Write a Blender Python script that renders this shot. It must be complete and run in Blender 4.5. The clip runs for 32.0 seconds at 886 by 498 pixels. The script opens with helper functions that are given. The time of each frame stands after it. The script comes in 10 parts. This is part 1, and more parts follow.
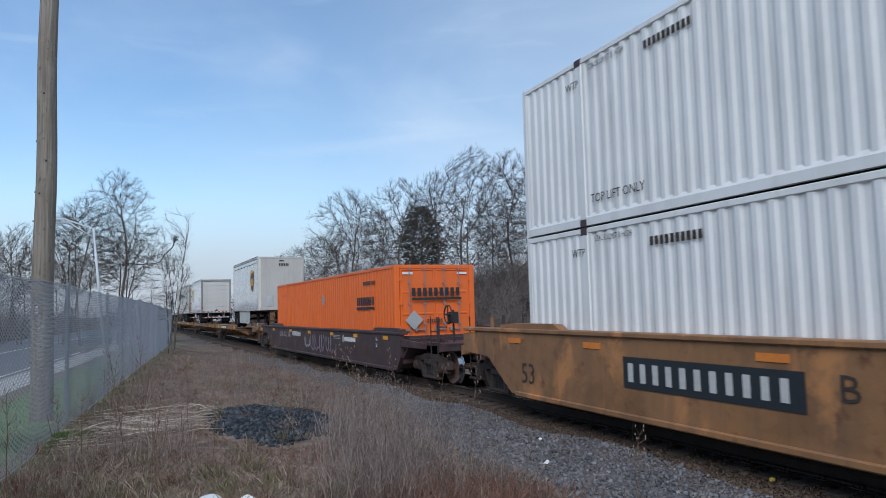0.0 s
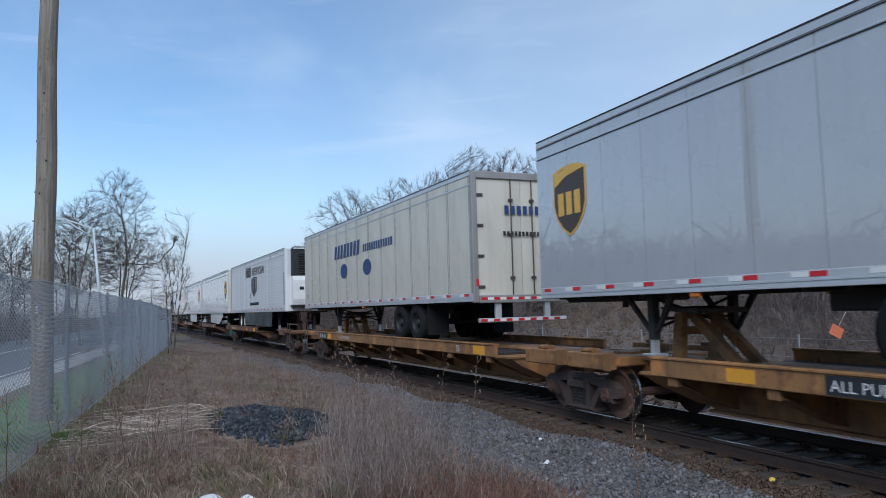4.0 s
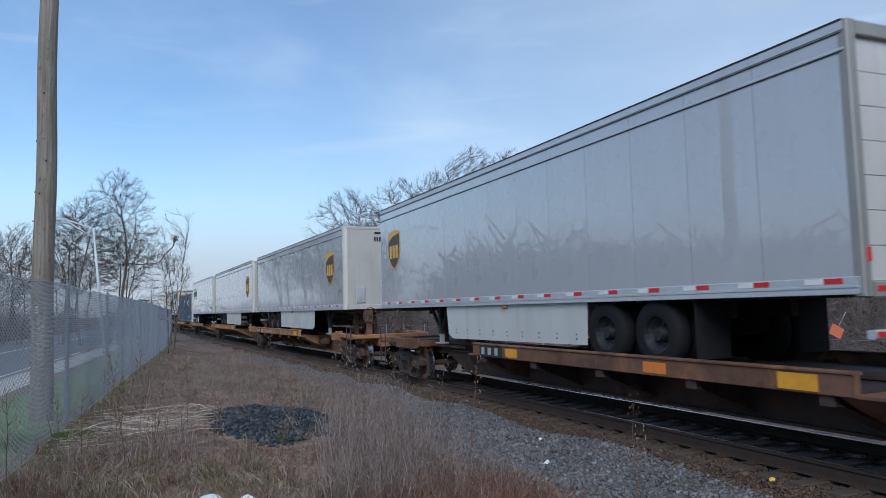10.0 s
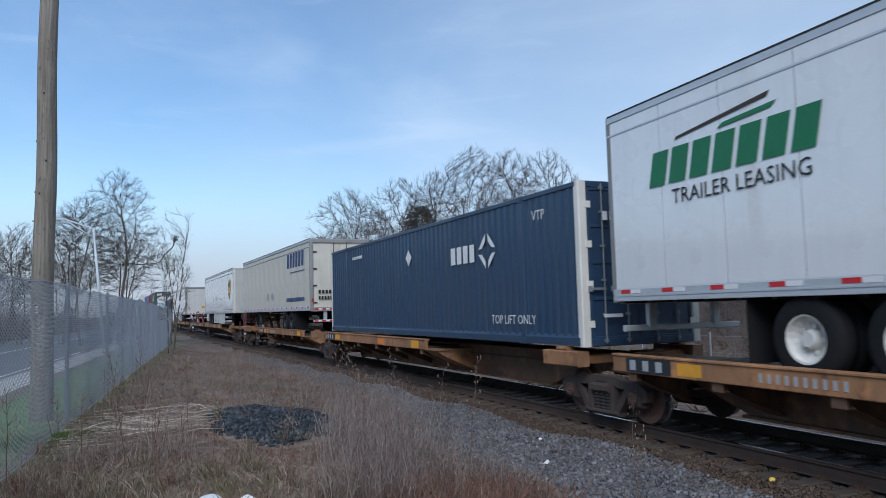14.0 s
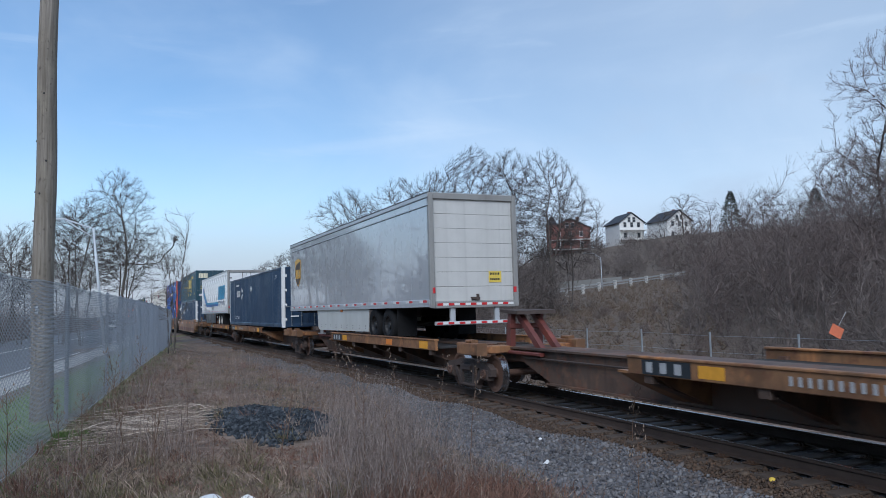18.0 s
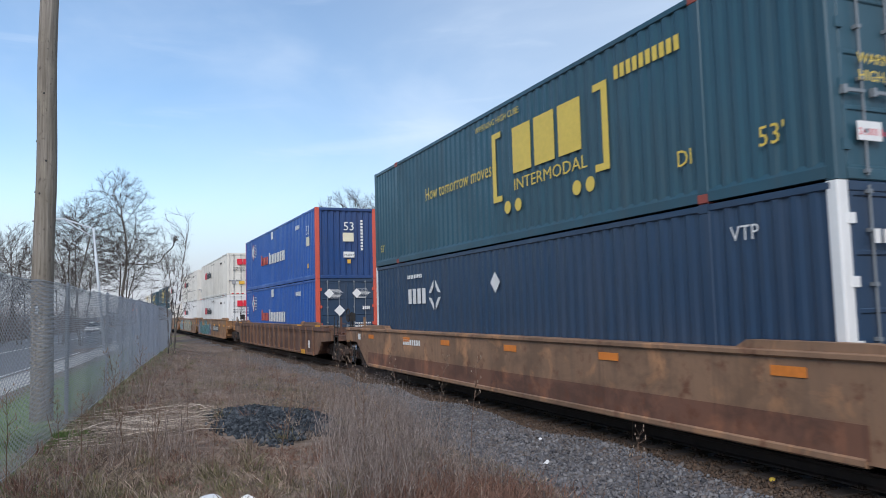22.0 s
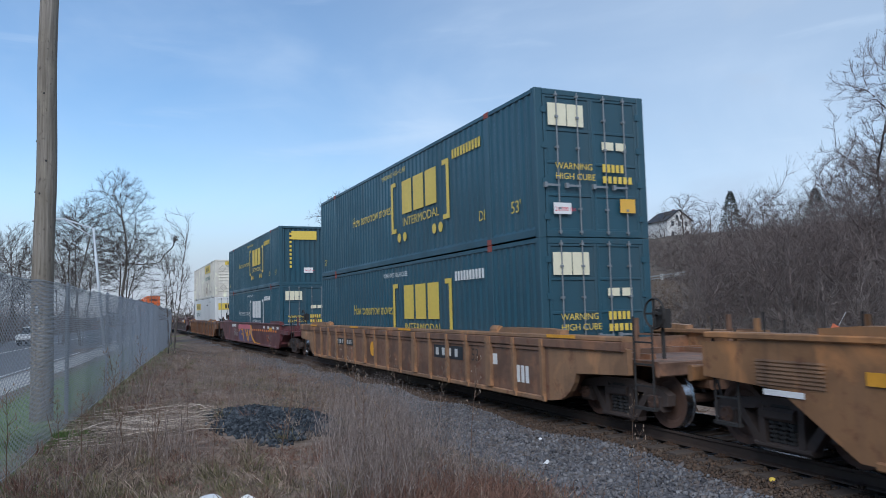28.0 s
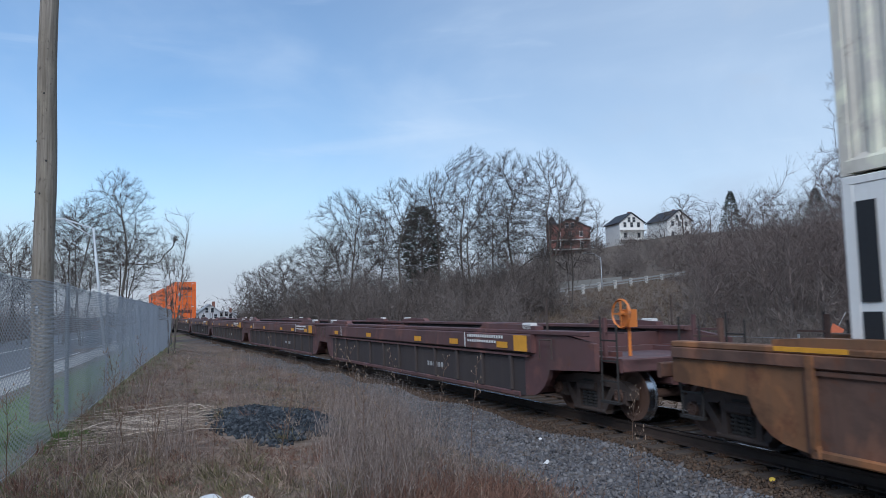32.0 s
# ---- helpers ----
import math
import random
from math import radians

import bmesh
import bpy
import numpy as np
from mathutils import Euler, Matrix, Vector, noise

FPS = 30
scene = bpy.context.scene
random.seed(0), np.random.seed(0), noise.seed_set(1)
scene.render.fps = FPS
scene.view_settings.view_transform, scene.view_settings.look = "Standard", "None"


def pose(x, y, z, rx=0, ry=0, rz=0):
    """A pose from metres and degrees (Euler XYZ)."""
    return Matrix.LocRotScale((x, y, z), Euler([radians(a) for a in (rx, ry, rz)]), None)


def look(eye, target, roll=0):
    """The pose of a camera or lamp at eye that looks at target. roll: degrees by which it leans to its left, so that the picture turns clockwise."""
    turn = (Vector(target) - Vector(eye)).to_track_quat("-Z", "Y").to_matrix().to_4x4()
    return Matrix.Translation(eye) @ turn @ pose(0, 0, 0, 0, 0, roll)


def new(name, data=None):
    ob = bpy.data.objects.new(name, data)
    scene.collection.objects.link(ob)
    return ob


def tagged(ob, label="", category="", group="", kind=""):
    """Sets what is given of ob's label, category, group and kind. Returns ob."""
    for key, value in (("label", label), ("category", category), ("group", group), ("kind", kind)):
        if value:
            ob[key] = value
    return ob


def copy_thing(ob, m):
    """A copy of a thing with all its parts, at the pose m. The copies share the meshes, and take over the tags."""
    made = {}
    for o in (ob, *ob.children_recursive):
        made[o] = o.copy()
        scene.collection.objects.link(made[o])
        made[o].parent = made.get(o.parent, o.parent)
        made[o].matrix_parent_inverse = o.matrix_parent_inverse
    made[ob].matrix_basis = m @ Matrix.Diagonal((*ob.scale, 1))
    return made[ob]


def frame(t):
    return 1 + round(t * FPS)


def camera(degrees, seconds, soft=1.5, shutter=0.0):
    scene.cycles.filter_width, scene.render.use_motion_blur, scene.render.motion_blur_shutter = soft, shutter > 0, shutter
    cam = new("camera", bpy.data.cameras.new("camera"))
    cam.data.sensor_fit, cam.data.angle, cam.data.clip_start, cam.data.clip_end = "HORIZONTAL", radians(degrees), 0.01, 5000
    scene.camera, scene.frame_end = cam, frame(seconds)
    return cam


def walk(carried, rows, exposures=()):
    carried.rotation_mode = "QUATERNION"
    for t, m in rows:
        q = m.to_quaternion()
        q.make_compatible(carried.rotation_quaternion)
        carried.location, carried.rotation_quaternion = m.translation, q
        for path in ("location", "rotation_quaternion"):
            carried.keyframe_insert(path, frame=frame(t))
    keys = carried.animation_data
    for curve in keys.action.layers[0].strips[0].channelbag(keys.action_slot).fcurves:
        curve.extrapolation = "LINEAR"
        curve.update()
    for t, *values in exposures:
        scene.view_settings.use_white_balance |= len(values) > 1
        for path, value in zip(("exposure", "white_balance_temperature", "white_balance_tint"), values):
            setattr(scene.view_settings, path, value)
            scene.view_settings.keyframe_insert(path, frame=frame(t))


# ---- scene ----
cam = camera(62.08, 32.0, soft=0.85, shutter=0.08)
EYE = (0.0, 0.0, 1.961)
PITCH = radians(4.562)
STAND = look(EYE, (0.0, math.cos(PITCH), EYE[2] + math.sin(PITCH)), -1.521)
walk(cam, [(0.0, STAND), (32.0, STAND)], exposures=[(0.0, 0.28, 5550, 10), (1.5, 0.28, 5420, 10), (19.0, 0.28, 5400, 10), (20.2, 0.46, 5500, 10), (22.0, 0.54, 5850, 12), (23.0, 0.30, 5480, 10), (24.0, 0.44, 5900, 13), (25.0, 0.30, 5680, 10), (27.5, 0.28, 5450, 10), (28.2, 0.29, 5450, 10), (29.0, 0.58, 6050, 14), (30.0, 0.54, 6000, 15), (31.0, 0.30, 5600, 10), (32.0, 0.27, 5450, 10)])

# ---- sky and sun ----
world = bpy.data.worlds.new("sky")
scene.world = world
world.use_nodes = True


def build_sky():
    nt = world.node_tree
    nt.nodes.clear()
    link = nt.links.new
    out = nt.nodes.new("ShaderNodeOutputWorld")
    bg = nt.nodes.new("ShaderNodeBackground")
    sky = nt.nodes.new("ShaderNodeTexSky")
    sky.sky_type = "NISHITA"
    sky.sun_disc = False
    sky.sun_elevation = radians(16)
    sky.sun_rotation = radians(150)
    sky.altitude = 100
    sky.air_density, sky.dust_density, sky.ozone_density = 1.0, 0.25, 1.5
    tc = nt.nodes.new("ShaderNodeTexCoord")
    sep = nt.nodes.new("ShaderNodeSeparateXYZ")
    link(tc.outputs["Generated"], sep.inputs[0])

    def ranged(src, a, b, c, d):
        m = nt.nodes.new("ShaderNodeMapRange")
        m.interpolation_type = "SMOOTHSTEP"
        for name, v in (("From Min", a), ("From Max", b), ("To Min", c), ("To Max", d)):
            m.inputs[name].default_value = v
        link(src, m.inputs[0])
        return m.outputs[0]

    def maths(op, a, b):
        m = nt.nodes.new("ShaderNodeMath")
        m.operation, m.use_clamp = op, True
        link(a, m.inputs[0])
        if isinstance(b, float):
            m.inputs[1].default_value = b
        else:
            link(b, m.inputs[1])
        return m.outputs[0]

    def cloud(scale, turn, size, detail, distort, lo, hi):
        mp = nt.nodes.new("ShaderNodeMapping")
        mp.inputs["Scale"].default_value = scale
        mp.inputs["Rotation"].default_value = turn
        n = nt.nodes.new("ShaderNodeTexNoise")
        n.inputs["Scale"].default_value, n.inputs["Detail"].default_value = size, detail
        n.inputs["Roughness"].default_value, n.inputs["Distortion"].default_value = 0.52, distort
        link(tc.outputs["Generated"], mp.inputs["Vector"])
        link(mp.outputs[0], n.inputs["Vector"])
        return ranged(n.outputs[0], lo, hi, 0.0, 1.0)

    # a broad thin veil, wispy streaks low down, and the pale haze over the horizon
    veil = cloud((1.6, 1.2, 3.2), (0.15, 0.25, 0.4), 1.5, 6, 0.5, 0.42, 0.80)
    wisps = cloud((2.0, 2.0, 15.0), (0.05, 0.10, 0.2), 1.7, 5, 0.5, 0.56, 0.80)
    low = ranged(sep.outputs["Z"], 0.0, 0.30, SKY_HAZE[0], SKY_HAZE[1])
    east = ranged(sep.outputs["X"], -0.38, 0.45, 0.0, SKY_HAZE[2])
    amount = maths("ADD", maths("MULTIPLY", veil, SKY_HAZE[3]), low)
    amount = maths("ADD", amount, maths("MULTIPLY", wisps, 0.20))
    amount = maths("ADD", amount, east)
    mix = nt.nodes.new("ShaderNodeMixRGB")
    mix.inputs[2].default_value = (*SKY_CLOUD, 1)
    link(amount, mix.inputs[0])
    link(sky.outputs[0], mix.inputs[1])
    # grey-bellied cloud bank in the east
    puff = cloud((2.0, 2.0, 5.0), (0.0, 0.05, 1.1), 1.9, 6, 0.3, 0.50, 0.68)
    bank = maths("MULTIPLY", puff, ranged(sep.outputs["X"], 0.12, 0.34, 0.0, 0.55))
    grey = nt.nodes.new("ShaderNodeMixRGB")
    grey.inputs[2].default_value = (*SKY_GREY, 1)
    link(bank, grey.inputs[0])
    link(mix.outputs[0], grey.inputs[1])
    # rosy haze lowest of all
    rose = nt.nodes.new("ShaderNodeMixRGB")
    rose.inputs[2].default_value = (*SKY_ROSE, 1)
    link(ranged(sep.outputs["Z"], 0.03, 0.16, 0.85, 0.0), rose.inputs[0])
    link(grey.outputs[0], rose.inputs[1])
    link(rose.outputs[0], bg.inputs[0])
    bg.inputs[1].default_value = SKY_STRENGTH
    link(bg.outputs[0], out.inputs[0])


SKY_STRENGTH = 0.103
SKY_CLOUD = (6.0, 6.5, 6.8)
SKY_GREY = (4.3, 4.75, 5.2)
SKY_ROSE = (4.15, 4.2, 4.4)
SKY_HAZE = (0.25, 0.02, 0.46, 0.32)
build_sky()
sun_data = bpy.data.lights.new("sun", "SUN")
sun_data.energy, sun_data.angle, sun_data.color = 2.05, radians(35), (1.0, 0.93, 0.84)
sun = new("sun", sun_data)
SUN_AZ = radians(192)
sun.matrix_world = look((math.sin(SUN_AZ) * 50, math.cos(SUN_AZ) * 50, 42), (0, 0, 0))

# ---- materials ----
MATS = {}


def mix_node(nt, fac, a, b, blend="MIX"):
    m = nt.nodes.new("ShaderNodeMixRGB")
    m.blend_type = blend
    for i, v in enumerate((fac, a, b)):
        if isinstance(v, (int, float)):
            m.inputs[i].default_value = v if i == 0 else (v, v, v, 1)
        elif isinstance(v, tuple):
            m.inputs[i].default_value = (*v[:3], 1)
        else:
            nt.links.new(v, m.inputs[i])
    return m.outputs[0]


def noise_node(nt, coord, scale, detail=4, stretch=(1, 1, 1), rough=0.55, lo=0.35, hi=0.65, distort=0.0):
    mp = nt.nodes.new("ShaderNodeMapping")
    mp.inputs["Scale"].default_value = stretch
    nt.links.new(coord, mp.inputs["Vector"])
    n = nt.nodes.new("ShaderNodeTexNoise")
    n.inputs["Scale"].default_value, n.inputs["Detail"].default_value = scale, detail
    n.inputs["Roughness"].default_value, n.inputs["Distortion"].default_value = rough, distort
    nt.links.new(mp.outputs[0], n.inputs["Vector"])
    r = nt.nodes.new("ShaderNodeMapRange")
    r.inputs["From Min"].default_value, r.inputs["From Max"].default_value = lo, hi
    nt.links.new(n.outputs[0], r.inputs[0])
    return r.outputs[0]


def scaled(nt, v, k):
    m = nt.nodes.new("ShaderNodeMath")
    m.operation = "MULTIPLY"
    nt.links.new(v, m.inputs[0])
    m.inputs[1].default_value = k
    return m.outputs[0]


def start_material(name):
    mat = bpy.data.materials.new(name)
    mat.use_nodes = True
    nt = mat.node_tree
    bsdf = nt.nodes["Principled BSDF"]
    tc = nt.nodes.new("ShaderNodeTexCoord")
    return mat, nt, bsdf, tc.outputs["Object"]


def bump(nt, bsdf, height, strength, dist=0.01):
    b = nt.nodes.new("ShaderNodeBump")
    b.inputs["Strength"].default_value, b.inputs["Distance"].default_value = strength, dist
    nt.links.new(height, b.inputs["Height"])
    nt.links.new(b.outputs[0], bsdf.inputs["Normal"])


def paint(name, col, rough=0.45, dirt=0.35, rust=0.0, metal=0.0, spec=0.5, dirt_col=(0.09, 0.075, 0.06), coat=0.0):
    """Weathered paint on steel or aluminium: large blotches, streaks that run down, fine grain, rust patches."""
    if name in MATS:
        return MATS[name]
    mat, nt, bsdf, co = start_material(name)
    big = noise_node(nt, co, 0.55, 5, lo=0.38, hi=0.72)
    streak = noise_node(nt, co, 2.2, 5, (1.0, 1.0, 0.07), lo=0.5, hi=0.8)
    drip = noise_node(nt, co, 9.0, 4, (1.0, 1.0, 0.05), lo=0.56, hi=0.78)
    fine = noise_node(nt, co, 28, 3, lo=0.3, hi=0.7)
    c = mix_node(nt, scaled(nt, big, dirt * 0.55), col, dirt_col)
    c = mix_node(nt, scaled(nt, streak, dirt * 0.8), c, dirt_col)
    c = mix_node(nt, scaled(nt, drip, dirt * 0.7), c, dirt_col)
    blotch = noise_node(nt, co, 1.7, 7, (1, 1, 0.7), lo=0.46, hi=0.74, rough=0.62)
    c = mix_node(nt, scaled(nt, blotch, dirt * 0.7), c, tuple(v * 0.42 + 0.012 for v in col))
    scuff = noise_node(nt, co, 7.0, 6, (1, 1, 1.6), lo=0.60, hi=0.70, rough=0.7)
    c = mix_node(nt, scaled(nt, scuff, dirt * 0.6), c, tuple(v * 0.55 + 0.02 for v in col))
    c = mix_node(nt, scaled(nt, fine, 0.10), c, tuple(v * 0.72 for v in col))
    if rust:
        fade = noise_node(nt, co, 0.9, 7, (1, 1, 1.4), lo=0.48, hi=0.60, rough=0.62, distort=0.4)
        c = mix_node(nt, scaled(nt, fade, min(0.85, rust * 2.2)), c, tuple(v * 0.36 + 0.008 for v in col))
        bleach = noise_node(nt, co, 1.3, 6, (1, 1, 0.8), lo=0.55, hi=0.68, rough=0.6, distort=0.5)
        c = mix_node(nt, scaled(nt, bleach, 0.7), c, (min(1, col[0] * 1.7 + 0.03), min(1, col[1] * 1.5 + 0.015), col[2] * 1.2 + 0.01))
        rs = noise_node(nt, co, 3.2, 8, lo=0.62 - rust * 0.25, hi=0.74 - rust * 0.2, rough=0.65)
        c = mix_node(nt, scaled(nt, rs, 0.85), c, (0.14, 0.055, 0.028))
        r2 = noise_node(nt, co, 1.1, 6, (1, 1, 0.25), lo=0.55, hi=0.8)
        c = mix_node(nt, scaled(nt, r2, rust * 0.8), c, (0.20, 0.085, 0.04))
        r3 = noise_node(nt, co, 6.0, 5, (1, 1, 0.10), lo=0.58, hi=0.76)
        c = mix_node(nt, scaled(nt, r3, min(0.8, rust * 1.6)), c, (0.055, 0.035, 0.028))
    nt.links.new(c, bsdf.inputs["Base Color"])
    rr = nt.nodes.new("ShaderNodeMapRange")
    rr.inputs["To Min"].default_value, rr.inputs["To Max"].default_value = max(0.05, rough - 0.08), min(1, rough + 0.18)
    nt.links.new(big, rr.inputs[0])
    nt.links.new(rr.outputs[0], bsdf.inputs["Roughness"])
    bsdf.inputs["Metallic"].default_value = metal
    bsdf.inputs["Specular IOR Level"].default_value = spec
    bsdf.inputs["Coat Weight"].default_value, bsdf.inputs["Coat Roughness"].default_value, bsdf.inputs["Coat IOR"].default_value = coat, 0.02, 1.75
    bump(nt, bsdf, fine, 0.12, 0.004)
    MATS[name] = mat
    return mat


def plain(name, col, rough=0.6, metal=0.0, vary=0.25, scale=12, spec=0.5):
    if name in MATS:
        return MATS[name]
    mat, nt, bsdf, co = start_material(name)
    n = noise_node(nt, co, scale, 4)
    n2 = noise_node(nt, co, scale * 0.12, 3)
    c = mix_node(nt, scaled(nt, n, vary), col, tuple(v * 0.45 for v in col))
    c = mix_node(nt, scaled(nt, n2, vary), c, tuple(min(1, v * 1.35) for v in col))
    nt.links.new(c, bsdf.inputs["Base Color"])
    bsdf.inputs["Roughness"].default_value, bsdf.inputs["Metallic"].default_value = rough, metal
    bsdf.inputs["Specular IOR Level"].default_value = spec
    bump(nt, bsdf, n, 0.25, 0.006)
    MATS[name] = mat
    return mat


def island(name, cols, rough=0.9, spec=0.2):
    """Loose pieces in one mesh: each takes its own tone between the given colours."""
    if name in MATS:
        return MATS[name]
    mat, nt, bsdf, co = start_material(name)
    g = nt.nodes.new("ShaderNodeNewGeometry")
    ramp = nt.nodes.new("ShaderNodeValToRGB")
    el = ramp.color_ramp.elements
    while len(el) < len(cols):
        el.new(0.5)
    for i, c in enumerate(cols):
        el[i].position, el[i].color = i / (len(cols) - 1), (*c, 1)
    nt.links.new(g.outputs["Random Per Island"], ramp.inputs[0])
    n = noise_node(nt, co, 1.3, 4)
    c = mix_node(nt, scaled(nt, n, 0.3), ramp.outputs[0], tuple(v * 0.5 for v in cols[0]))
    nt.links.new(c, bsdf.inputs["Base Color"])
    bsdf.inputs["Roughness"].default_value = rough
    bsdf.inputs["Specular IOR Level"].default_value = spec
    MATS[name] = mat
    return mat


STEEL = plain("cast_steel", (0.080, 0.059, 0.050), 0.75, 0.2, 0.4, 9)
DARK = plain("dark_underframe", (0.030, 0.027, 0.025), 0.8, 0.0, 0.35, 6)
WHEEL_RUST = plain("wheel_rust", (0.115, 0.066, 0.047), 0.8, 0.1, 0.45, 5)
TREAD = plain("polished_tread", (0.55, 0.55, 0.56), 0.22, 1.0, 0.1, 20)
RUBBER = plain("tyre_rubber", (0.015, 0.015, 0.016), 0.9, 0, 0.35, 14, 0.2)
WHITE_RIM = plain("white_rim", (0.62, 0.60, 0.55), 0.5, 0, 0.35, 9)
BLACK_RIM = plain("black_rim", (0.016, 0.016, 0.017), 0.55, 0.0, 0.3, 9)
GALV = plain("galvanised", (0.42, 0.44, 0.46), 0.5, 0.75, 0.25, 9)
BARE = plain("mill_aluminium", (0.60, 0.61, 0.62), 0.42, 0.45, 0.15, 4)
# cream tint paints in the warm sky that the rounded corners reflect
CREAM = plain("sky_tinted_corner", (0.68, 0.645, 0.57), 0.32, 0.25, 0.1, 3)
RED = plain("red_tape", (0.55, 0.02, 0.025), 0.4, 0, 0.15, 20)
WHITE = plain("white_mark", (0.78, 0.77, 0.74), 0.5, 0, 0.12, 14)
BLACK = plain("black_mark", (0.018, 0.018, 0.02), 0.6, 0, 0.2, 14)
YELLOW = plain("yellow_patch", (0.72, 0.34, 0.025), 0.55, 0, 0.25, 8)
LEMON = plain("yellow_mark", (0.75, 0.55, 0.085), 0.5, 0, 0.15, 10)

# ---- mesh tools ----
class Shape:
    """Collects vertices and faces of one part."""

    def __init__(self):
        self.v, self.f = [], []

    def add(self, verts, faces):
        k = len(self.v)
        self.v.extend(verts)
        self.f.extend([tuple(i + k for i in f) for f in faces])
        return self

    def box(self, x0, x1, y0, y1, z0, z1, c=0.0):
        x0, x1, y0, y1, z0, z1 = min(x0, x1), max(x0, x1), min(y0, y1), max(y0, y1), min(z0, z1), max(z0, z1)
        if c:
            # edges along the box's longest side are chamfered
            d = (x1 - x0, y1 - y0, z1 - z0)
            a = d.index(max(d))
            u, w = [i for i in (0, 1, 2) if i != a]
            lo, hi = (x0, y0, z0), (x1, y1, z1)
            c = min(c, 0.45 * min(d[u], d[w]))
            ring = [(lo[u] + c, lo[w]), (hi[u] - c, lo[w]), (hi[u], lo[w] + c), (hi[u], hi[w] - c),
                    (hi[u] - c, hi[w]), (lo[u] + c, hi[w]), (lo[u], hi[w] - c), (lo[u], lo[w] + c)]
            return self.ring_prism(ring, a, u, w, lo[a], hi[a])
        return self.add([(x0, y0, z0), (x1, y0, z0), (x1, y1, z0), (x0, y1, z0), (x0, y0, z1), (x1, y0, z1), (x1, y1, z1), (x0, y1, z1)],
                        [(0, 3, 2, 1), (4, 5, 6, 7), (0, 1, 5, 4), (1, 2, 6, 5), (2, 3, 7, 6), (3, 0, 4, 7)])

    def ring_prism(self, ring, a, u, w, p0, p1):
        n = len(ring)
        vs = []
        for p in (p0, p1):
            for q in ring:
                t = [0, 0, 0]
                t[a], t[u], t[w] = p, q[0], q[1]
                vs.append(tuple(t))
        fs = [tuple(range(n - 1, -1, -1)), tuple(range(n, 2 * n))]
        fs += [(i, (i + 1) % n, n + (i + 1) % n, n + i) for i in range(n)]
        return self.add(vs, fs)

    def side(self, profile, y0, y1):
        """A profile in x, z, pushed from y0 to y1."""
        return self.ring_prism(profile, 1, 0, 2, y0, y1)

    def cross(self, profile, x0, x1):
        """A profile in y, z, pushed from x0 to x1."""
        return self.ring_prism(profile, 0, 1, 2, x0, x1)

    def tube(self, a, b, r, r2=None, n=8):
        a, b = Vector(a), Vector(b)
        r2 = r if r2 is None else r2
        d = (b - a).normalized()
        u = d.orthogonal().normalized()
        w = d.cross(u)
        vs = []
        for p, q in ((a, r), (b, r2)):
            for i in range(n):
                t = 2 * math.pi * i / n
                vs.append(tuple(p + (u * math.cos(t) + w * math.sin(t)) * q))
        return self.add(vs, [tuple(range(n - 1, -1, -1)), tuple(range(n, 2 * n))] + [(i, (i + 1) % n, n + (i + 1) % n, n + i) for i in range(n)])

    def lathe(self, centre, profile, n=20):
        """Turned about the y axis through centre: profile of (y, radius)."""
        cx, cy, cz = centre
        vs, fs, m = [], [], len(profile)
        for i in range(n):
            t = 2 * math.pi * i / n
            vs += [(cx + r * math.cos(t), cy + y, cz + r * math.sin(t)) for y, r in profile]
        for i in range(n):
            j = (i + 1) % n
            fs += [(i * m + k, i * m + k + 1, j * m + k + 1, j * m + k) for k in range(m - 1)]
        return self.add(vs, fs)

    def quad(self, a, b, c, d):
        return self.add([a, b, c, d], [(0, 1, 2, 3)])

    def mesh(self, name, material, smooth=False):
        me = bpy.data.meshes.new(name)
        me.from_pydata(self.v, [], self.f)
        bm = bmesh.new()
        bm.from_mesh(me)
        bmesh.ops.recalc_face_normals(bm, faces=bm.faces)
        bm.to_mesh(me)
        bm.free()
        if smooth:
            me.polygons.foreach_set("use_smooth", [True] * len(me.polygons))
        me.materials.append(material)
        return me


def part(name, shape, material, parent, label="", smooth=False):
    data = shape if isinstance(shape, bpy.types.Mesh) else shape.mesh(name, material, smooth)
    ob = new(name, data)
    ob.parent = parent
    if label:
        tagged(ob, label)
    return ob


def big_mesh(name, verts, faces, material):
    """A large mesh from arrays: verts (n, 3), faces (m, k)."""
    verts, faces = np.asarray(verts, dtype=np.float32), np.asarray(faces, dtype=np.int32)
    me = bpy.data.meshes.new(name)
    k = faces.shape[1]
    me.vertices.add(len(verts))
    me.vertices.foreach_set("co", verts.ravel())
    me.loops.add(faces.size)
    me.loops.foreach_set("vertex_index", faces.ravel())
    me.polygons.add(len(faces))
    me.polygons.foreach_set("loop_start", np.arange(0, faces.size, k, dtype=np.int32))
    me.update(calc_edges=True)
    me.validate()
    me.materials.append(material)
    return me


# ---- the railway line: s runs along it in the direction of travel ----
BEND_S = (-230, -170, -100, -60, -30, -5, 15, 60, 150)
BEND_K = (0.0, 0.00021, -0.00023, -0.00009, 0.00072, -0.00165, -0.00333, -0.0033, 0.0)
LINE_S = np.arange(-760, 640, 0.25)
_i0 = int(np.argmin(np.abs(LINE_S)))
_k = np.interp(LINE_S, BEND_S, BEND_K)
_th = radians(-66.5345) + (np.cumsum(_k) - np.cumsum(_k)[_i0]) * 0.25
_x, _y = np.cumsum(np.cos(_th)) * 0.25, np.cumsum(np.sin(_th)) * 0.25
LINE_X, LINE_Y = _x - _x[_i0] + 2.32487, _y - _y[_i0] + 16.08354


def on_line(s):
    return Vector((float(np.interp(s, LINE_S, LINE_X)), float(np.interp(s, LINE_S, LINE_Y)), 0))


